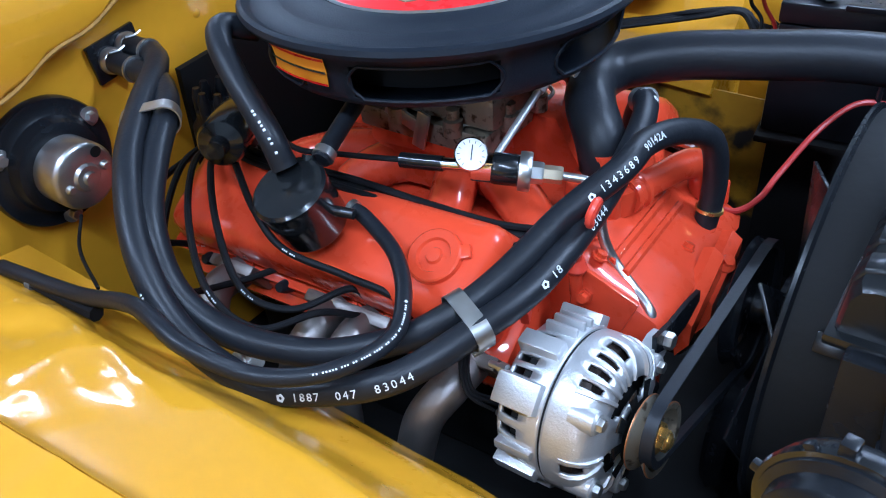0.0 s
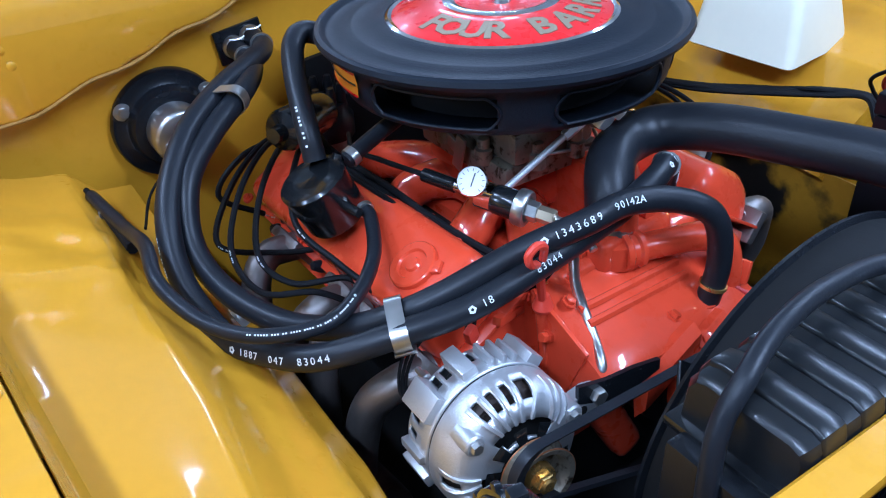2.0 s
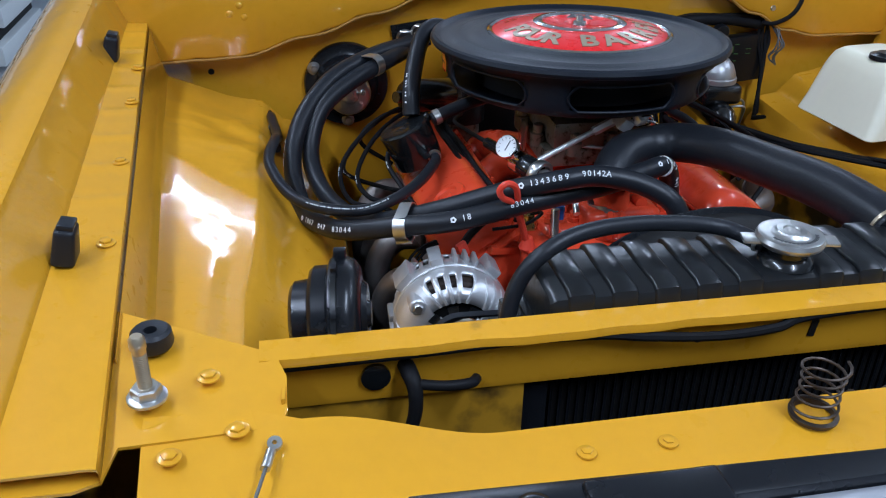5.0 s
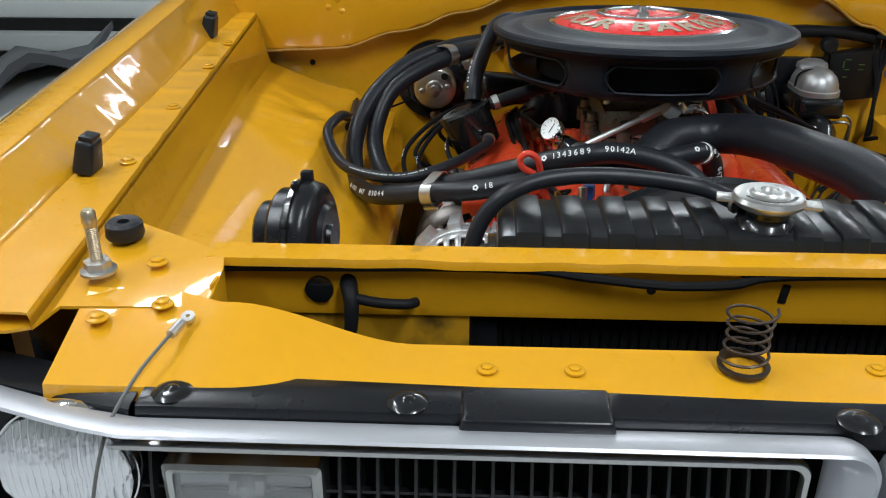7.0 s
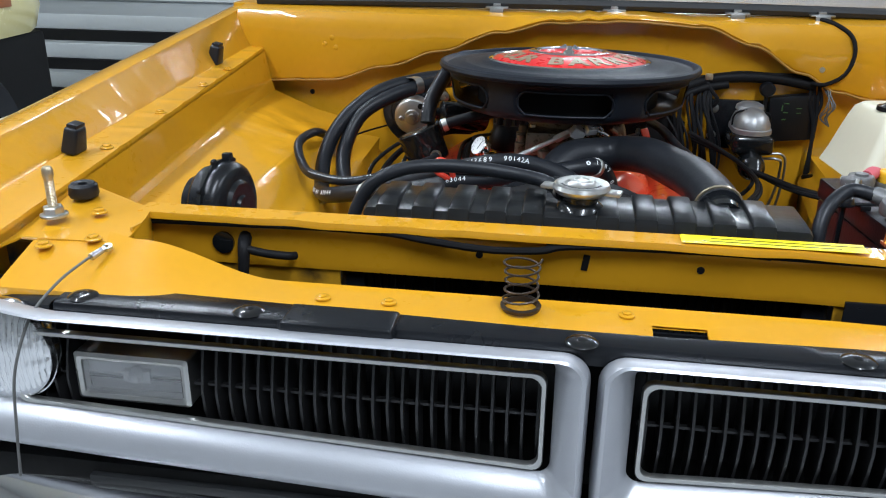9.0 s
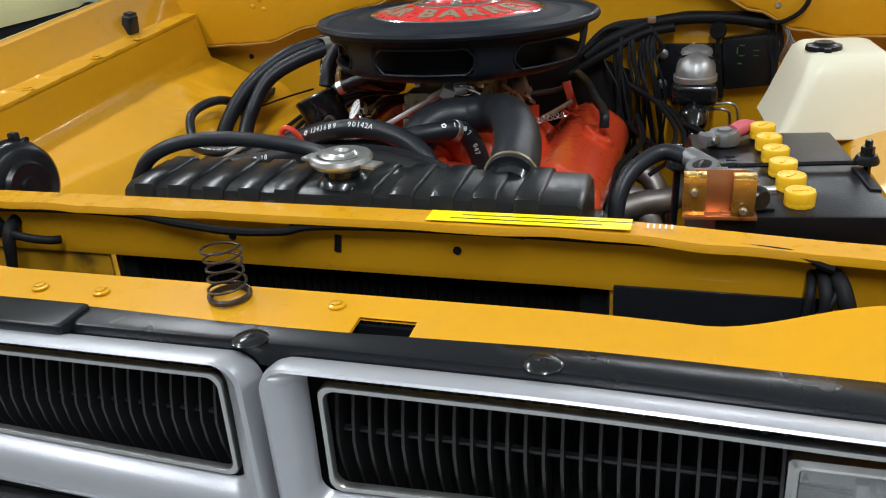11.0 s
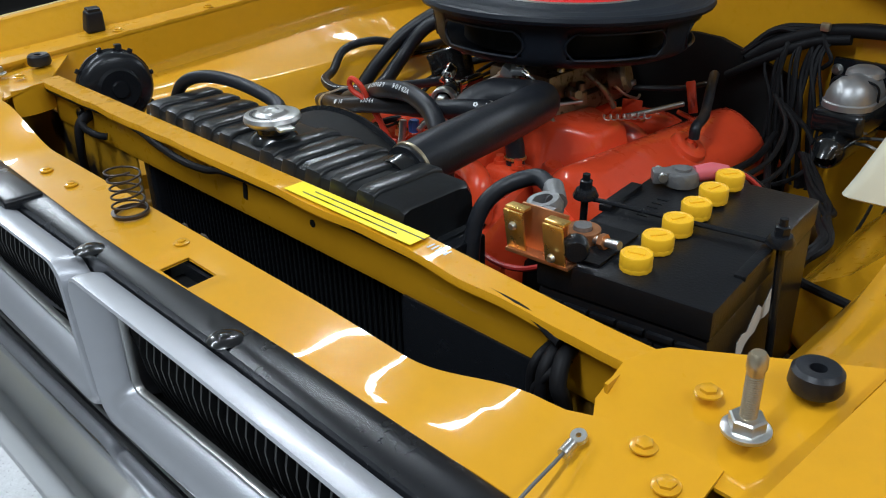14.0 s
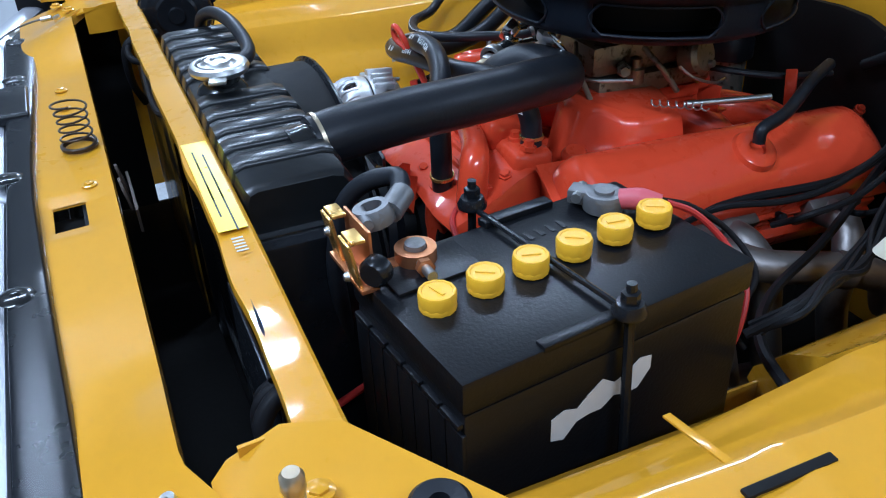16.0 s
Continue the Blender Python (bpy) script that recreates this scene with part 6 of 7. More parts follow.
# ---- horn ----
horn = thing("horn", "black round electric horn beside the radiator", "horn", m=look((-0.457, 0.080, 0.930), (-1.30, 0.20, 0.90)))
part("shell", lathe([(0, 0.030), (0.012, 0.030), (0.014, 0.026), (0.030, 0.027), (0.034, 0.022), (0.048, 0.020), (0.055, 0.015), (0.0575, 0.008), (0.0575, 0.0), (0.056, -0.008), (0.050, -0.011), (0.0495, -0.024), (0.046, -0.028), (0.037, -0.030), (0.035, -0.044), (0.030, -0.048), (0, -0.049)], 48), BLACK, horn)
part("seam", lathe([(0.055, -0.006), (0.060, -0.005), (0.0605, 0.0), (0.055, 0.001)], 48, close=True), GLOSS, horn)
for k in range(8):
    part("seam_lug", box(0.010, 0.008, 0.006, pose(0, 0, -0.002, 0, 0, k * 45 + 12) @ pose(0.060, 0, 0), 0.002), BLACK, horn)
part("terminal", box(0.010, 0.022, 0.012, pose(0.015, 0.055, 0.002), 0.002), BLACK, horn)
hl = thing("horn_wiring", "taped black wiring hanging under the tie bar", "wiring")
part("wrap", tube([(-0.41, 0.040, 0.915), (-0.402, 0.004, 0.912), (-0.398, -0.012, 0.900), (-0.400, -0.016, 0.870), (-0.412, -0.012, 0.835), (-0.43, 0.0, 0.80)], [0.007, 0.0085, 0.0075, 0.0065, 0.006, 0.006], 10), WIRE, hl)
part("branch", tube([(-0.400, -0.008, 0.905), (-0.37, -0.012, 0.902), (-0.345, -0.008, 0.899), (-0.337, 0.002, 0.896)], 0.0052, 10), WIRE, hl)
part("washer", lathe([(0, 0.006), (0.007, 0.006), (0.014, 0.004), (0.014, 0)], 24, along_y(-0.432, 0.010, 0.905)), GLOSS, hl)
part("wire", tube([(-0.52, 0.0, 0.932), (-0.40, -0.002, 0.935), (-0.30, 0.0, 0.936), (-0.22, -0.002, 0.935), (-0.17, -0.006, 0.930), (-0.10, -0.009, 0.925), (-0.04, -0.008, 0.927), (0.0, -0.002, 0.933), (0.12, 0.0, 0.936), (0.30, 0.0, 0.935), (0.45, 0.0, 0.932), (0.50, -0.004, 0.92)], 0.0048, 8), WIRE, hl)
for x in (-0.235, -0.02, 0.21):
    part("clip", box(0.022, 0.008, 0.006, pose(x, 0.002, 0.934, 0, 4, 0), 0.001), DARKYEL, hl)
hw = thing("headlamp_wiring", "taped black headlamp wiring through the support panel", "wiring")
for pts, r in (([(0.500, 0.016, 0.908), (0.506, -0.006, 0.908), (0.512, -0.020, 0.892), (0.516, -0.016, 0.87), (0.518, -0.008, 0.80)], 0.0075),
               ([(0.492, 0.014, 0.910), (0.494, -0.010, 0.904), (0.495, -0.020, 0.880), (0.494, -0.014, 0.80)], 0.006),
               ([(0.484, 0.014, 0.908), (0.482, -0.012, 0.898), (0.480, -0.016, 0.87), (0.484, -0.010, 0.82)], 0.0042),
               ([(0.510, -0.002, 0.908), (0.498, -0.020, 0.892), (0.488, -0.020, 0.872), (0.500, -0.016, 0.85)], 0.004)):
    part("wire", tube(pts, r, 10), WIRE, hw)

# ---- bonnet spring, safety cables, latch bracket ----
pts = []
for k in range(0, 5 * 16 + 1):
    a, u = 2 * math.pi * k / 16, k / 80
    pts.append((-0.052 + (0.0205 - 0.003 * math.sin(math.pi * u)) * math.cos(a), -0.104 + (0.0205 - 0.003 * math.sin(math.pi * u)) * math.sin(a), 0.901 + 0.054 * u ** 0.9))
spring = thing("bonnet_spring", "dark steel bonnet pop-up coil spring on the panel", "spring")
part("coil", tube(pts, 0.0014, 6, 1), SPRING, spring)
part("seat", lathe([(0.021, 0.898), (0.022, 0.902), (0.018, 0.903), (0.017, 0.898)], 28, pose(-0.052, -0.104, 0), close=True), SPRING, spring)
for s in (0, 1):
    f = (lambda x: x) if s == 0 else (lambda x: x + 1.112)
    cable = thing("safety_cable", "thin braided steel safety cable hanging over the grille", "cable")
    dz = -0.009 * s
    path = [(f(-0.527), -0.107, 0.932 + dz), (f(-0.535), -0.135, 0.928 + dz), (f(-0.548), -0.170, 0.915 + dz), (f(-0.560), -0.205, 0.890), (f(-0.568), -0.232, 0.84), (f(-0.572), -0.240, 0.78), (f(-0.575), -0.245, 0.72)]
    if s:
        path = [(0.585, -0.098, 0.9225), (0.586, -0.118, 0.919), (0.586, -0.150, 0.912), (0.587, -0.185, 0.902), (0.588, -0.216, 0.888), (0.589, -0.236, 0.85), (0.589, -0.243, 0.78), (0.589, -0.246, 0.72)]
    part("wire", tube(path, 0.0016, 6), GREYWIRE, cable)
    part("ferrule", tube([path[0], Vector(path[0]).lerp(Vector(path[1]), 0.6)], 0.0042, 10, straight=True), STEEL, cable)
    part("eye", lathe([(0.002, -0.002), (0.006, -0.002), (0.006, 0.002), (0.002, 0.002)], 16, pose(path[0][0] + (0.003 if s == 0 else 0.0), path[0][1] + 0.007, path[0][2] + 0.001, 20, 0, 0), close=True), STEEL, cable)
latch = thing("latch_bracket", "dark rusty bonnet latch bracket behind the panel", "bracket")
part("plate", loft([[Vector((x, -0.062 + dy, z)) for x, z in ((-0.045, 0.842), (0.09, 0.842), (0.085, 0.868), (0.052, 0.876), (0.018, 0.872), (-0.02, 0.866), (-0.045, 0.858))] for dy in (0.0, 0.003)], cap=True), SPRING, latch)
for x, w in ((0.010, 0.018), (0.052, 0.032)):
    tab_ob = part("tab", loft([[Vector((x + dx, -0.066 + dy - 0.006 * (z - 0.86) / 0.03, z)) for dx, z in ((-w / 2, 0.860), (w / 2, 0.860), (w / 2 * 0.8, 0.885), (w / 2 * 0.3, 0.893), (-w / 2 * 0.3, 0.893), (-w / 2 * 0.8, 0.885))] for dy in (0.0, 0.003)], cap=True), SPRING, latch)
    part("hole", lathe([(0, 0.0008), (0.004, 0.0008), (0.0045, 0)], 14, along_y(x, -0.0712, 0.884)), DULLBLACK, tab_ob)

# ---- washer bottle, brake cylinder, blower, heater plate ----
wb = thing("washer_bottle", "milky white plastic washer bottle with a black cap", "washer bottle", m=pose(0.566, 0.690, 0.850, 0, 0, 6))
loops = []
for z, x0, x1, y0, y1, r in ((0.0, -0.080, 0.085, -0.088, 0.100, 0.010), (0.004, -0.086, 0.092, -0.094, 0.106, 0.014), (0.030, -0.074, 0.092, -0.090, 0.106, 0.018), (0.075, -0.056, 0.088, -0.078, 0.106, 0.020), (0.095, -0.048, 0.084, -0.072, 0.104, 0.020), (0.112, -0.042, 0.080, -0.064, 0.098, 0.022), (0.120, -0.034, 0.072, -0.056, 0.088, 0.022), (0.1225, -0.024, 0.062, -0.044, 0.076, 0.018)):
    loops.append([Vector((x, y, z + (0.012 if abs(y - 0.035) < 0.04 and z < 0.005 and x < -0.06 else 0.0))) for x, y in rounded_rect(x0, x1, y0, y1, r)])
part("body", loft(loops, cap=True), MILK, wb)
part("foot", box(0.03, 0.03, 0.006, pose(0.05, -0.102, 0.0), 0.002), MILK, wb)
part("foot_screw", hexbolt(0.005, 0.004, 0.009), STEEL, wb, m=pose(0.05, -0.104, 0.003))
part("cap", join(lathe([(0.0, 0.012), (0.014, 0.012), (0.018, 0.008), (0.026, 0.007), (0.027, 0.0), (0.0, 0.0)], 32), box(0.010, 0.012, 0.012, pose(0.0, -0.028, 0.001), 0.002)), PLASTIC, wb, "black push-on cap", pose(-0.012, -0.006, 0.1215))

DULL = material("dull_plated_lid", (0.36, 0.36, 0.36), 0.42, metal=0.75, var=0.2, scale=30, bump=0.15, bump_scale=90)
mc = thing("brake_cylinder", "brake master cylinder with an aluminium lid on the firewall", "brake cylinder")
part("lid", loft([[Vector((0.365 + x, 0.935 + y, z)) for x, y in rounded_rect(-0.040 + i, 0.040 - i, -0.062 + i, 0.062 - i, 0.0395 - i)] for i, z in ((0.0, 0.868), (0.0, 0.877), (0.003, 0.879), (0.004, 0.888), (0.010, 0.902), (0.020, 0.912), (0.036, 0.917))], cap=True), DULL, mc, "plated steel reservoir lid")
part("lid_step", lathe([(0.03, 0), (0.028, 0.008), (0.018, 0.014), (0, 0.015)], 28, pose(0.365, 0.962, 0.908)), DULL, mc)
part("bail_wire", tube([(0.327, 0.93, 0.872), (0.328, 0.925, 0.90), (0.345, 0.92, 0.912), (0.385, 0.92, 0.910), (0.402, 0.925, 0.90), (0.403, 0.93, 0.872)], 0.002, 6), WIRE, mc)
part("reservoir", box(0.084, 0.128, 0.04, pose(0.365, 0.935, 0.848), 0.012, 3), GLOSS, mc)
part("cylinder", tube([(0.365, 0.99, 0.815), (0.365, 0.862, 0.805), (0.365, 0.845, 0.803)], [0.03, 0.028, 0.016], 20, 6), GLOSS, mc)
part("flange", box(0.13, 0.012, 0.11, pose(0.355, 1.022, 0.86), 0.004), BLACK, mc)
part("flange_bolt", hexbolt(0.007, 0.006, 0.010), STEEL, mc, m=along_y(0.30, 1.016, 0.895))
part("flange_bolt", hexbolt(0.007, 0.006, 0.010), STEEL, mc, m=along_y(0.30, 1.016, 0.835))
for pts in ([(0.392, 0.90, 0.815), (0.42, 0.89, 0.818), (0.432, 0.90, 0.80), (0.43, 0.93, 0.72), (0.40, 0.95, 0.62)], [(0.392, 0.93, 0.815), (0.435, 0.925, 0.82), (0.448, 0.93, 0.79), (0.445, 0.95, 0.70), (0.42, 0.96, 0.62)]):
    part("brake_pipe", tube(pts, 0.0028, 8), STEEL, mc)

fb = thing("fuse_box", "black plastic relay box with green markings on the firewall", "relay box")
part("box", box(0.10, 0.03, 0.10, pose(0.465, 1.013, 0.882, 0, -6, 0), 0.006), PLASTIC, fb)
GREEN = material("green_ink", (0.035, 0.10, 0.02), 0.5, var=0.2, scale=80)
for x, z, w, h in ((0.44, 0.905, 0.004, 0.022), (0.448, 0.915, 0.016, 0.003), (0.448, 0.895, 0.016, 0.003), (0.446, 0.880, 0.014, 0.004), (0.475, 0.905, 0.018, 0.002), (0.475, 0.895, 0.016, 0.002)):
    part("mark", box(w * 0.6, 0.001, h * 0.6, pose(x, 0.9975, z)), GREEN, fb)

blower = thing("blower_motor", "black flanged heater blower motor with a bare metal end", "blower motor", m=along_y(-0.372, 1.026, 0.860))
part("flange", lathe([(0, 0.03), (0.044, 0.034), (0.056, 0.030), (0.062, 0.016), (0.070, 0.012), (0.081, 0.012), (0.083, 0.008), (0.083, 0), (0, 0)], 56), BLACK, blower)
mot = part("motor", lathe([(0.042, 0.025), (0.042, 0.070), (0.040, 0.074), (0.036, 0.076), (0.018, 0.077), (0.015, 0.081), (0.009, 0.082), (0.008, 0.088), (0, 0.089)], 40), STEEL, blower, "bare metal motor end")
for a in (30, 150, 270):
    part("flange_nut", hexbolt(0.008, 0.009, 0.013), STEEL, blower, m=pose(0.072 * math.cos(radians(a)), 0.072 * math.sin(radians(a)), 0.012))
for a in (10, 190):
    part("motor_screw", lathe([(0, 0.006), (0.004, 0.006), (0.006, 0.003), (0.006, 0)], 12, pose(0.026 * math.cos(radians(a)), 0.026 * math.sin(radians(a)), 0.0765)), STEEL, mot)
part("motor_hole", lathe([(0, 0.001), (0.007, 0.001), (0.007, 0)], 14, pose(0.02, 0.025, 0.0768)), DULLBLACK, mot)
hp = tagged(part("heater_plate", box(0.075, 0.006, 0.052, pose(-0.241, 1.025, 0.951, 0, -8, 0), 0.002), BLACK), "black plate for the heater pipes on the firewall", "plate")

# ---- wiring and small things on the right inner fender ----
stub = thing("wire_stub", "taped black wire end on the inner fender", "wiring")
part("wire", tube([(-0.524, 0.918, 0.845), (-0.520, 0.87, 0.842), (-0.517, 0.81, 0.838), (-0.515, 0.75, 0.84)], [0.004, 0.006, 0.007, 0.0085], 8), WIRE, stub)
part("tie", lathe([(0.006, -0.004), (0.0085, -0.004), (0.0085, 0.004), (0.006, 0.004)], 12, look((-0.519, 0.85, 0.840), (-0.516, 0.80, 0.838)), close=True), GREYWIRE, stub)
part("thin_wire", tube([(-0.49, 0.78, 0.842), (-0.46, 0.85, 0.845), (-0.42, 0.90, 0.85)], 0.002, 6), WIRE, stub)
stin = thing("grease_stud", "white threaded stud with a washer on the inner fender", "stud")
part("stud", lathe([(0.0045, -0.006), (0.0045, 0.02), (0.006, 0.022), (0.006, 0.032), (0.004, 0.036), (0, 0.036)], 12, pose(-0.440, 0.635, 0.776)), DIAL, stin)
part("washer", lathe([(0, 0), (0.018, 0), (0.019, 0.002), (0.008, 0.004), (0, 0.004)], 20, pose(-0.440, 0.635, 0.772, 8, -12, 0)), STEEL, stin)
part("bracket", box(0.05, 0.03, 0.006, pose(-0.45, 0.64, 0.768, 8, -12, 0), 0.002), DULLBLACK, stin)
altw = thing("alternator_wiring", "thin wires hanging to the alternator's rear terminals", "wiring")
for dx in (0.0, 0.008, 0.016):
    part("wire", tube([(-0.285 + dx, 0.46, 0.80), (-0.325 + dx, 0.45, 0.785), (-0.345 + dx * 0.5, 0.43, 0.755), (-0.335 + dx, 0.405, 0.735)], 0.0022, 6), WIRE, altw)
part("terminal", lathe([(0.004, 0), (0.004, 0.012), (0, 0.012)], 8, pose(-0.335, 0.40, 0.735, 60, 0, -30)), STEEL, altw)
hose("battery_feed", [(0.068, 0.345, 0.772), (0.091, 0.316, 0.757), (0.15, 0.303, 0.748), (0.206, 0.296, 0.759), (0.28, 0.27, 0.80), (0.345, 0.235, 0.815), (0.362, 0.17, 0.80), (0.345, 0.10, 0.75), (0.32, 0.04, 0.70)], 0.0042, REDWIRE, "thin red cable crossing to the engine", 8, "wiring")

# ---- wiring loom on the firewall, left side of the bay ----
lo = thing("firewall_loom", "tangled black wiring loom across the firewall", "wiring")
random.seed(5)
for k in range(7):
    j = [random.uniform(-0.008, 0.008) for _ in range(12)]
    part("strand", tube([(0.14, 0.99 + j[0], 0.90 + j[1]), (0.19, 0.995 + j[2], 0.945 + j[3]), (0.25, 1.005 + j[4], 0.956 + j[5]), (0.33, 1.01 + j[6], 0.967 + j[7]), (0.41, 1.01 + j[8], 0.967 + j[9]), (0.50, 1.005 + j[10], 0.968 + j[11])], 0.0045, 7), WIRE, lo)
part("tape", tube([(0.15, 0.985, 0.895), (0.20, 0.990, 0.930), (0.27, 1.002, 0.957), (0.34, 1.006, 0.967), (0.42, 1.006, 0.966), (0.50, 1.004, 0.955)], [0.010, 0.013, 0.012, 0.012, 0.011, 0.012], 10), WIRE, lo)
part("tape", tube([(0.12, 0.975, 0.860), (0.19, 0.980, 0.905), (0.26, 0.992, 0.940), (0.32, 0.998, 0.952)], 0.009, 10), WIRE, lo)
for k in range(13):
    x = 0.205 + 0.0075 * k
    j = [random.uniform(-0.014, 0.014) for _ in range(6)]
    part("drop", tube([(x, 1.0, 0.955), (x + j[0] - 0.005, 0.975, 0.90 + j[1]), (x + 0.012 + j[2], 0.95, 0.82 + j[3]), (x + 0.02 + j[4], 0.93 + j[5], 0.70)], 0.0028 + 0.001 * (k % 3), 7), WIRE, lo)
for k in range(4):
    j = [random.uniform(-0.01, 0.01) for _ in range(6)]
    part("drop", tube([(0.495 + 0.006 * k, 1.005, 0.965), (0.50 + j[0] + 0.006 * k, 1.0, 0.92), (0.505 + j[1], 0.99, 0.86 + j[2]), (0.50 + j[3], 0.97, 0.74)], 0.0038, 7), WIRE, lo)
for k in range(5):
    j = [random.uniform(-0.012, 0.012) for _ in range(4)]
    part("thin_wire", tube([(0.505, 1.0, 0.97), (0.525 + j[0], 0.985, 0.945 + j[1]), (0.535 + j[2], 0.975, 0.915), (0.525 + j[3], 0.985, 0.89), (0.54, 0.99, 0.87)], 0.0016, 5), GREYWIRE, lo)
part("loop_wire", tube([(0.49, 1.03, 1.093), (0.52, 1.0, 1.085), (0.553, 0.985, 1.062), (0.562, 0.975, 1.025), (0.548, 0.972, 0.985), (0.515, 0.98, 0.962), (0.49, 0.99, 0.962)], 0.0045, 8), WIRE, lo)
part("round_plug", lathe([(0.0, 0.018), (0.013, 0.018), (0.016, 0.014), (0.016, 0.0), (0, 0)], 24, along_y(0.402, 1.0, 0.945)), PLASTIC, lo)
part("plug_stem", box(0.008, 0.008, 0.05, pose(0.403, 1.0, 0.915), 0.002), PLASTIC, lo)
part("clip", box(0.016, 0.012, 0.014, pose(0.277, 0.992, 0.968), 0.003), BRONZE, lo)
part("clip", lathe([(0, 0.014), (0.005, 0.014), (0.008, 0.008), (0.008, 0)], 12, along_y(0.505, 0.995, 0.992)), STEEL, lo)
part("thin_wire", tube([(0.27, 1.0, 0.965), (0.285, 0.985, 0.94), (0.30, 0.98, 0.918), (0.285, 0.985, 0.90)], 0.004, 6), WIRE, lo)
left = thing("fender_wiring", "thin black wiring along the battery-side inner fender", "wiring")
part("wire", tube([(0.50, 0.97, 0.76), (0.55, 0.85, 0.80), (0.585, 0.70, 0.81), (0.60, 0.52, 0.80), (0.60, 0.40, 0.79), (0.585, 0.25, 0.77), (0.58, 0.10, 0.74)], 0.006, 8), WIRE, left)
part("wire", tube([(0.24, 0.92, 0.78), (0.30, 0.80, 0.77), (0.36, 0.68, 0.765), (0.42, 0.55, 0.77), (0.50, 0.46, 0.79), (0.59, 0.42, 0.80)], 0.006, 8), WIRE, left)
part("wire", tube([(0.26, 0.90, 0.80), (0.28, 0.78, 0.79), (0.25, 0.66, 0.778), (0.24, 0.58, 0.765), (0.24, 0.53, 0.72)], 0.006, 8), WIRE, left)
part("wire", tube([(0.59, 0.42, 0.80), (0.62, 0.47, 0.82), (0.64, 0.44, 0.83), (0.62, 0.41, 0.815), (0.60, 0.44, 0.80)], 0.003, 6), WIRE, left)
wire_tab = tagged(part("metal_tab", box(0.060, 0.006, 0.002, pose(0.703, 0.203, 0.951, 0, -9, 2), 0.0008), YELLOW), "small yellow painted metal tab on the fender edge", "tab")
stk = tagged(part("caution_sticker", box(0.201, 0.026, 0.0005, pose(0.2215, 0.0092, 0.9476)), STICKY), "bright yellow sticker on the tie bar", "sticker")
for k in range(6):
    part("bar", box(0.05 + 0.02 * (k % 3), 0.0016, 0.0003, pose(0.17 + 0.02 * (k % 2) + 0.045 * (k // 2), 0.004 + 0.009 * (k % 2), 0.9480)), DARKINK, stk)
stamp = tagged(part("stamp_marks", join(*[box(0.002, 0.010, 0.0004, pose(0.337 + 0.0055 * k, 0.009, 0.9473)) for k in range(5)]), PAPER), "small white stamped marks on the tie bar", "marking")

# ---- the workshop behind ----
van = thing("parked_car", "pale yellow parked car beyond the fender", "car")
loops = []
for y in (0.2, 0.5, 2.6, 2.95, 3.15):
    k = 0.0 if y < 2.9 else (y - 2.9) * 0.5
    loops.append([Vector((x + (-k if x > -3 else k), y, z)) for x, z in ((-2.62, 0.74), (-2.58, 0.85), (-2.60, 1.0), (-2.70, 1.10), (-4.0, 1.12), (-4.1, 0.9), (-4.08, 0.74))])
part("body", loft(loops, cap=True), PALE, van)
part("lower_body", box(1.40, 2.85, 0.50, pose(-3.35, 1.65, 0.49), 0.03), DULLBLACK, van)
part("marker_lamp", box(0.012, 0.10, 0.04, pose(-2.588, 2.70, 0.90), 0.004), material("dull_amber", (0.35, 0.12, 0.04), 0.3), van)
for y in (0.75, 2.45):
    part("wheel", lathe([(0.17, -0.09), (0.29, -0.095), (0.315, -0.07), (0.315, 0.07), (0.29, 0.095), (0.17, 0.09)], 32, pose(-2.72, y, 0.318, 0, 90, 0), close=True), RUBBER, van)
stack = thing("panel_stack", "grey sheet metal panels stacked on a rack", "rack")
for k, z in enumerate((0.10, 0.27, 0.44, 0.61)):
    part("shelf_panel", box(2.4, 0.9, 0.10, pose(-3.1, 4.5 + 0.12 * k, z), 0.01), SHUTTER, stack)
    if k < 3:
        part("spacer", box(2.3, 0.8, 0.07, pose(-3.1, 4.55 + 0.12 * k, z + 0.085)), DULLBLACK, stack)
part("white_panel", box(2.0, 0.04, 0.28, pose(-3.2, 5.3, 0.80, -20, 0, 0), 0.01), material("white_enamel", (0.72, 0.74, 0.74), 0.35), stack)
part("leg", box(0.06, 0.06, 0.06, pose(-2.0, 4.5, 0.03)), DULLBLACK, stack)
part("leg", box(0.06, 0.06, 0.06, pose(-4.2, 4.5, 0.03)), DULLBLACK, stack)
tagged(part("tool_cabinet", box(0.9, 0.5, 1.3, pose(-2.35, 6.4, 0.65), 0.02), BLUE), "blue enamelled steel tool cabinet", "cabinet")
tagged(part("floor_mat", sheet([[Vector((-2.1 + 0.1 * i, 1.5 + 0.13 * j, 0.55 + 0.05 * math.sin(i * 1.3 + j) + 0.03 * i)) for i in range(5)] for j in range(9)], 0.03), CLOTH), "dark grey cover over a stand", "cover")
tagged(part("trestle", box(0.4, 1.0, 0.58, pose(-1.9, 2.0, 0.29), 0.02), SHUTTER), "grey stand under the dark cover", "stand")
tagged(part("work_bench", box(0.8, 2.0, 0.6, pose(2.3, 2.0, 0.30), 0.02), SHUTTER), "grey work bench by the wall", "bench")
tagged(part("orange_box", box(0.16, 0.12, 0.10, pose(2.05, 1.85, 0.65), 0.01), material("orange_plastic", (0.75, 0.16, 0.02), 0.4)), "orange plastic tool box on the bench", "tool box")
tagged(part("blue_tray", box(0.12, 0.16, 0.06, pose(2.02, 2.05, 0.63), 0.01), BLUEP), "blue plastic tray on the bench", "tray")

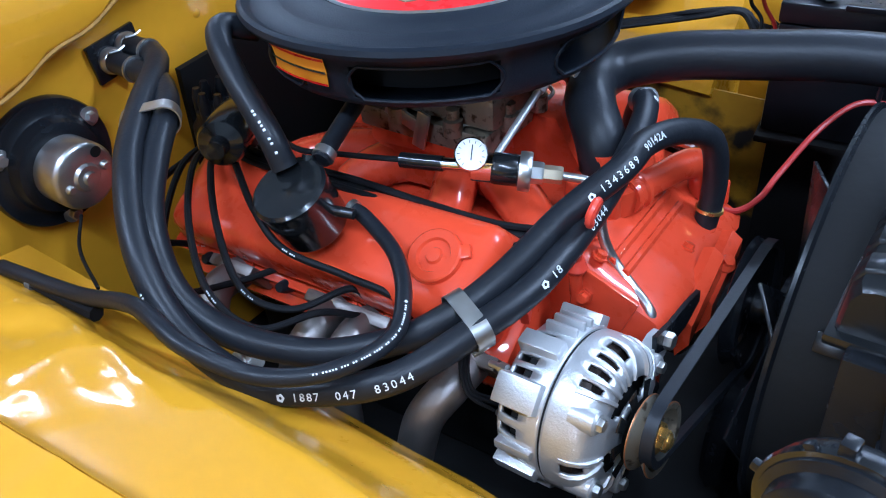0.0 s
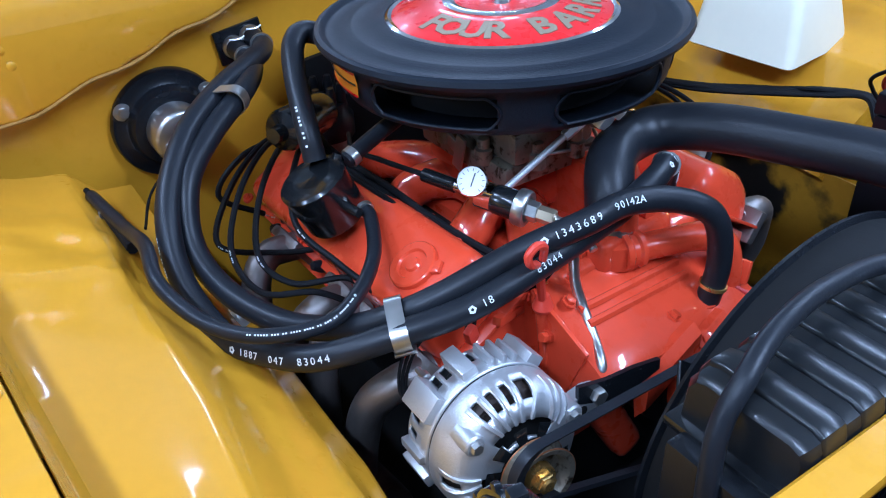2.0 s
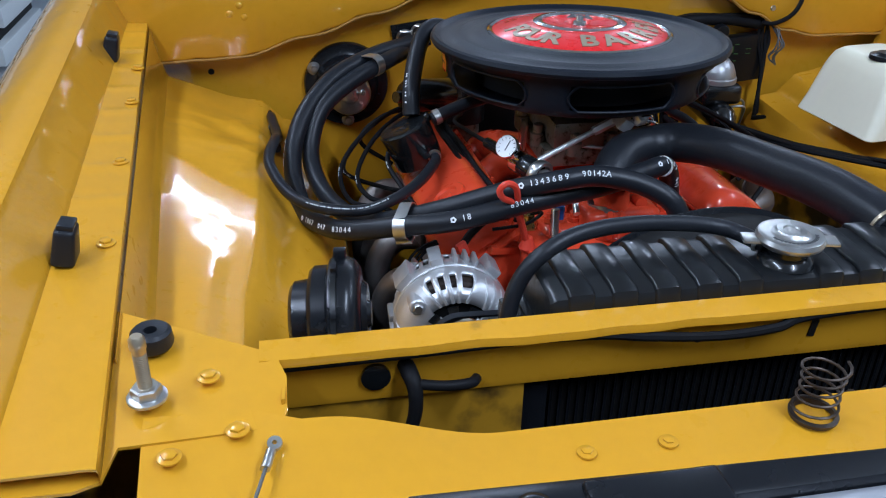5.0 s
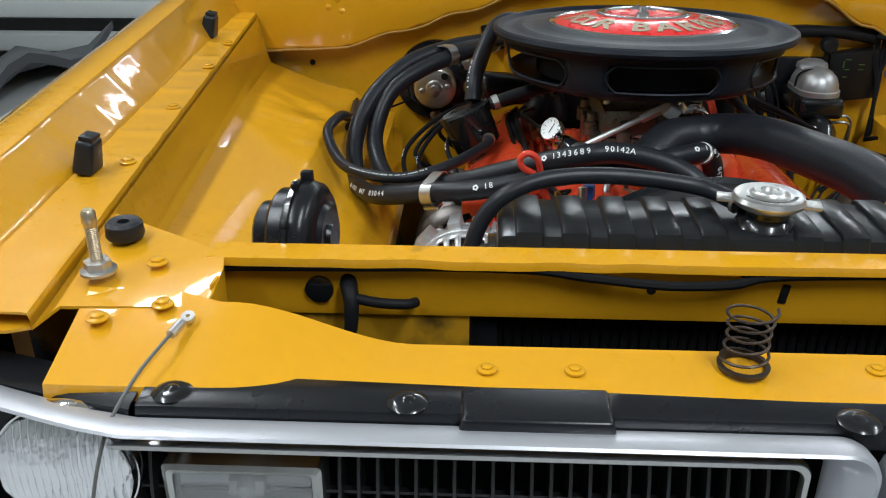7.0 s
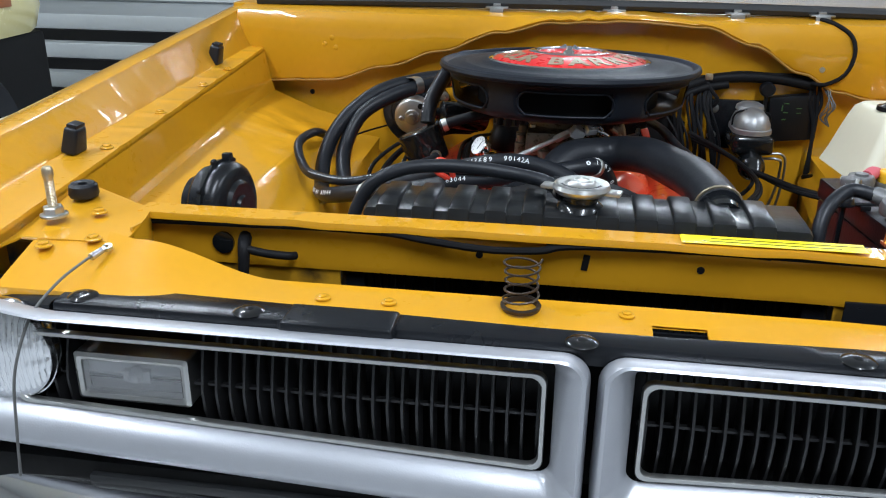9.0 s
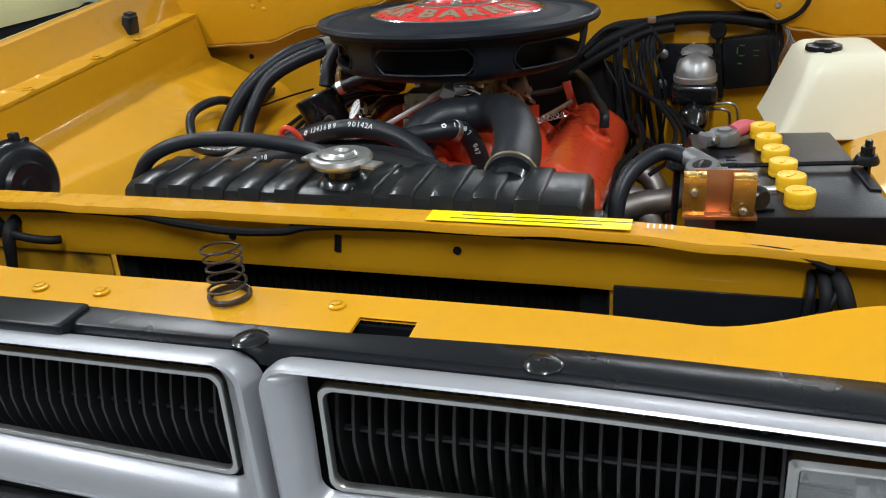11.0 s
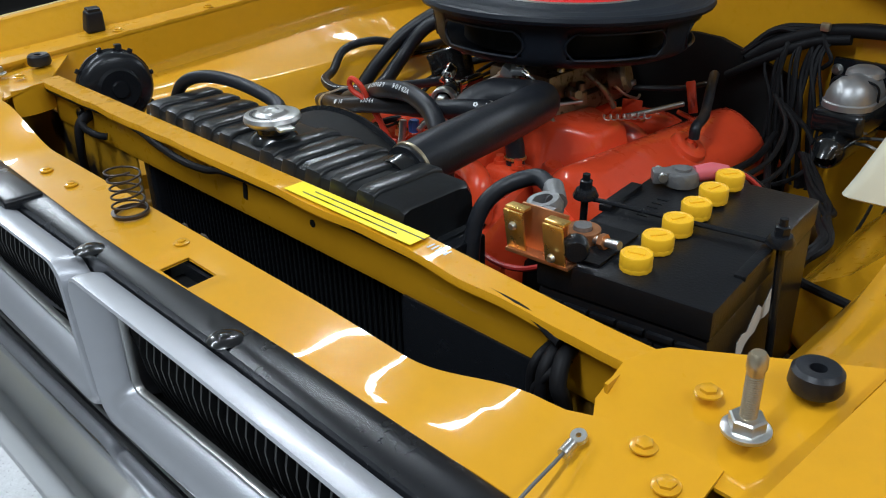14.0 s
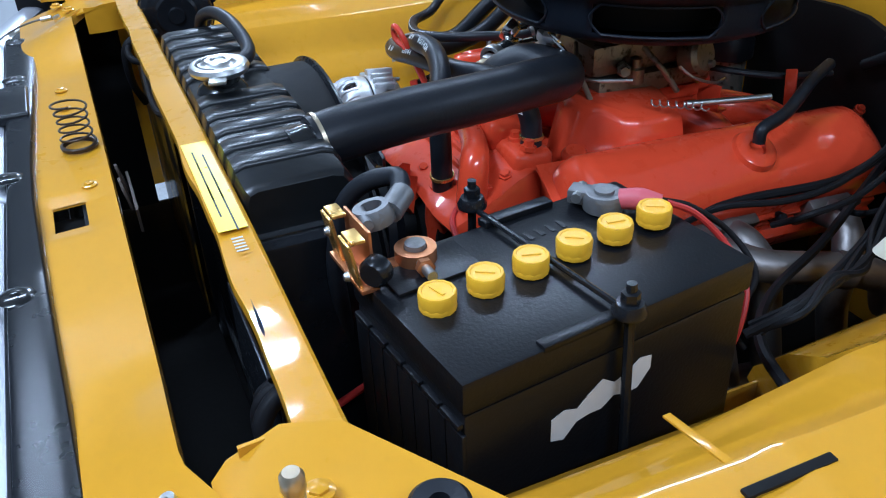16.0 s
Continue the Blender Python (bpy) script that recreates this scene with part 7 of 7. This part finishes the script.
# ---- dark leads along the battery-side valve cover ----
side = thing("valve_cover_leads", "black plug leads lying beside the valve cover", "wiring")
for pts in ([(0.24, 0.92, 0.86), (0.30, 0.84, 0.842), (0.338, 0.72, 0.830), (0.335, 0.64, 0.822), (0.303, 0.572, 0.815), (0.262, 0.545, 0.775)],
            [(0.245, 0.93, 0.85), (0.315, 0.85, 0.832), (0.352, 0.74, 0.815), (0.345, 0.67, 0.80), (0.30, 0.66, 0.765)],
            [(0.25, 0.94, 0.84), (0.325, 0.88, 0.82), (0.36, 0.81, 0.795), (0.33, 0.78, 0.765), (0.285, 0.78, 0.755)]):
    part("lead", tube(pts, 0.0042, 8), WIRE, side)

# ---- dimples on the cowl, and a stray seam on the firewall ----
for x, z in ((-0.564, 1.027), (-0.582, 1.012), (-0.556, 1.005), (-0.10, 0.955)):
    part("dimple", lathe([(0, 0.0022), (0.004, 0.0018), (0.0065, 0.0)], 16, along_y(x, 0.9845 if z > 0.96 else 1.0295, z)), YELLOW, body)
part("drain_hole", lathe([(0, 0.0008), (0.006, 0.0008), (0.006, 0)], 16, along_y(-0.63, 1.0295, 0.893)), DULLBLACK, body)

# ---- more loose wiring below the washer bottle ----
more = thing("loose_loom", "loose black wires lying on the battery-side inner fender", "wiring")
random.seed(11)
for k in range(6):
    j = [random.uniform(-0.012, 0.012) for _ in range(10)]
    part("wire", tube([(0.36 + j[0], 0.80, 0.815), (0.42 + j[1], 0.70 + j[2], 0.812 + 0.3 * j[3]), (0.475 + j[3], 0.60 + j[4], 0.822), (0.505 + j[5], 0.53 + j[6], 0.835 + 0.3 * j[7]), (0.52 + j[7], 0.47, 0.842), (0.505 + j[8], 0.43 + j[9], 0.82)], 0.003 + 0.0008 * (k % 3), 7), WIRE, more)

# ---- linkage and brackets on the battery side of the carburettor ----
part("throttle_shaft", tube([(0.118, 0.655, 0.862), (0.135, 0.71, 0.862), (0.152, 0.77, 0.862)], 0.0045, 10), STEEL, carb)
part("choke_housing", lathe([(0, -0.006), (0.026, -0.006), (0.028, 0.0), (0.028, 0.018), (0.022, 0.024), (0, 0.024)], 28, pose(0.062, 0.70, 0.905, 0, 75, 20)), OLDZINC, carb)
part("choke_screw", lathe([(0, 0.030), (0.005, 0.030), (0.006, 0.024), (0, 0.024)], 10, pose(0.062, 0.70, 0.905, 0, 75, 20) @ pose(0.014, 0.008, 0)), STEEL, carb)
part("fuel_inlet", lathe([(0.010, 0), (0.010, 0.022), (0.007, 0.024), (0.007, 0.036), (0, 0.036)], 6, pose(0.045, 0.60, 0.900, 0, 80, -30)), OLDZINC, carb)
part("fast_idle_rod", tube([(0.09, 0.66, 0.905), (0.098, 0.68, 0.888), (0.094, 0.72, 0.872), (0.08, 0.75, 0.868)], 0.0022, 6), STEEL, carb)
part("bowl_screw", lathe([(0, 0.005), (0.005, 0.005), (0.006, 0.0)], 10, CM @ pose(0.055, -0.06, 0.072)), STEEL, carb)
part("bowl_screw", lathe([(0, 0.005), (0.005, 0.005), (0.006, 0.0)], 10, CM @ pose(0.055, 0.06, 0.072)), STEEL, carb)
part("bowl_screw", lathe([(0, 0.005), (0.005, 0.005), (0.006, 0.0)], 10, CM @ pose(-0.055, -0.06, 0.072)), STEEL, carb)
part("vacuum_hose", tube([(0.05, 0.72, 0.885), (0.09, 0.76, 0.880), (0.12, 0.82, 0.872), (0.13, 0.90, 0.865)], 0.005, 8), RUBBER, carb)
part("cable_bracket", join(box(0.034, 0.004, 0.036, pose(0.111, 0.20, 0.022, 0, 0, 20), 0.0015), box(0.034, 0.02, 0.004, pose(0.114, 0.208, 0.004, 0, 0, 20), 0.0015)), RED, engine)
part("lifting_bracket", join(box(0.016, 0.005, 0.055, pose(0.170, 0.290, 0.040, -16, -14, 25), 0.002), box(0.042, 0.018, 0.005, pose(0.176, 0.275, 0.010, 0, 20, 25), 0.002)), RED, engine)

# ---- shroud clips and heater pipe stubs ----
part("shroud_lip", lathe([(0.222, 0.002), (0.227, 0.002), (0.228, 0.006), (0.222, 0.009)], 72, along_y(-0.01, 0.190, 0.735), close=True), BLACK, shroud)
for a in (150,):
    part("shroud_clip", box(0.020, 0.010, 0.030, along_y(-0.01, 0.190, 0.735) @ pose(0.226 * math.cos(radians(a)), 0.226 * math.sin(radians(a)), 0.050, 0, 0, a - 90), 0.003), BLACK, shroud)
for x, z in ((-0.254, 0.948), (-0.226, 0.958)):
    part("pipe_stub", lathe([(0.0165, 0), (0.0175, 0.004), (0.0165, 0.010), (0.0148, 0.012), (0.0148, 0.0)], 24, along_y(x, 1.0215, z), close=True), STEEL, hp)
    part("spring_clamp", tube([(x - 0.012, 1.000, z + 0.018), (x - 0.004, 1.000, z + 0.0165), (x + 0.004, 1.000, z + 0.0165), (x + 0.012, 1.000, z + 0.019)], 0.0016, 6), STEEL, hp)
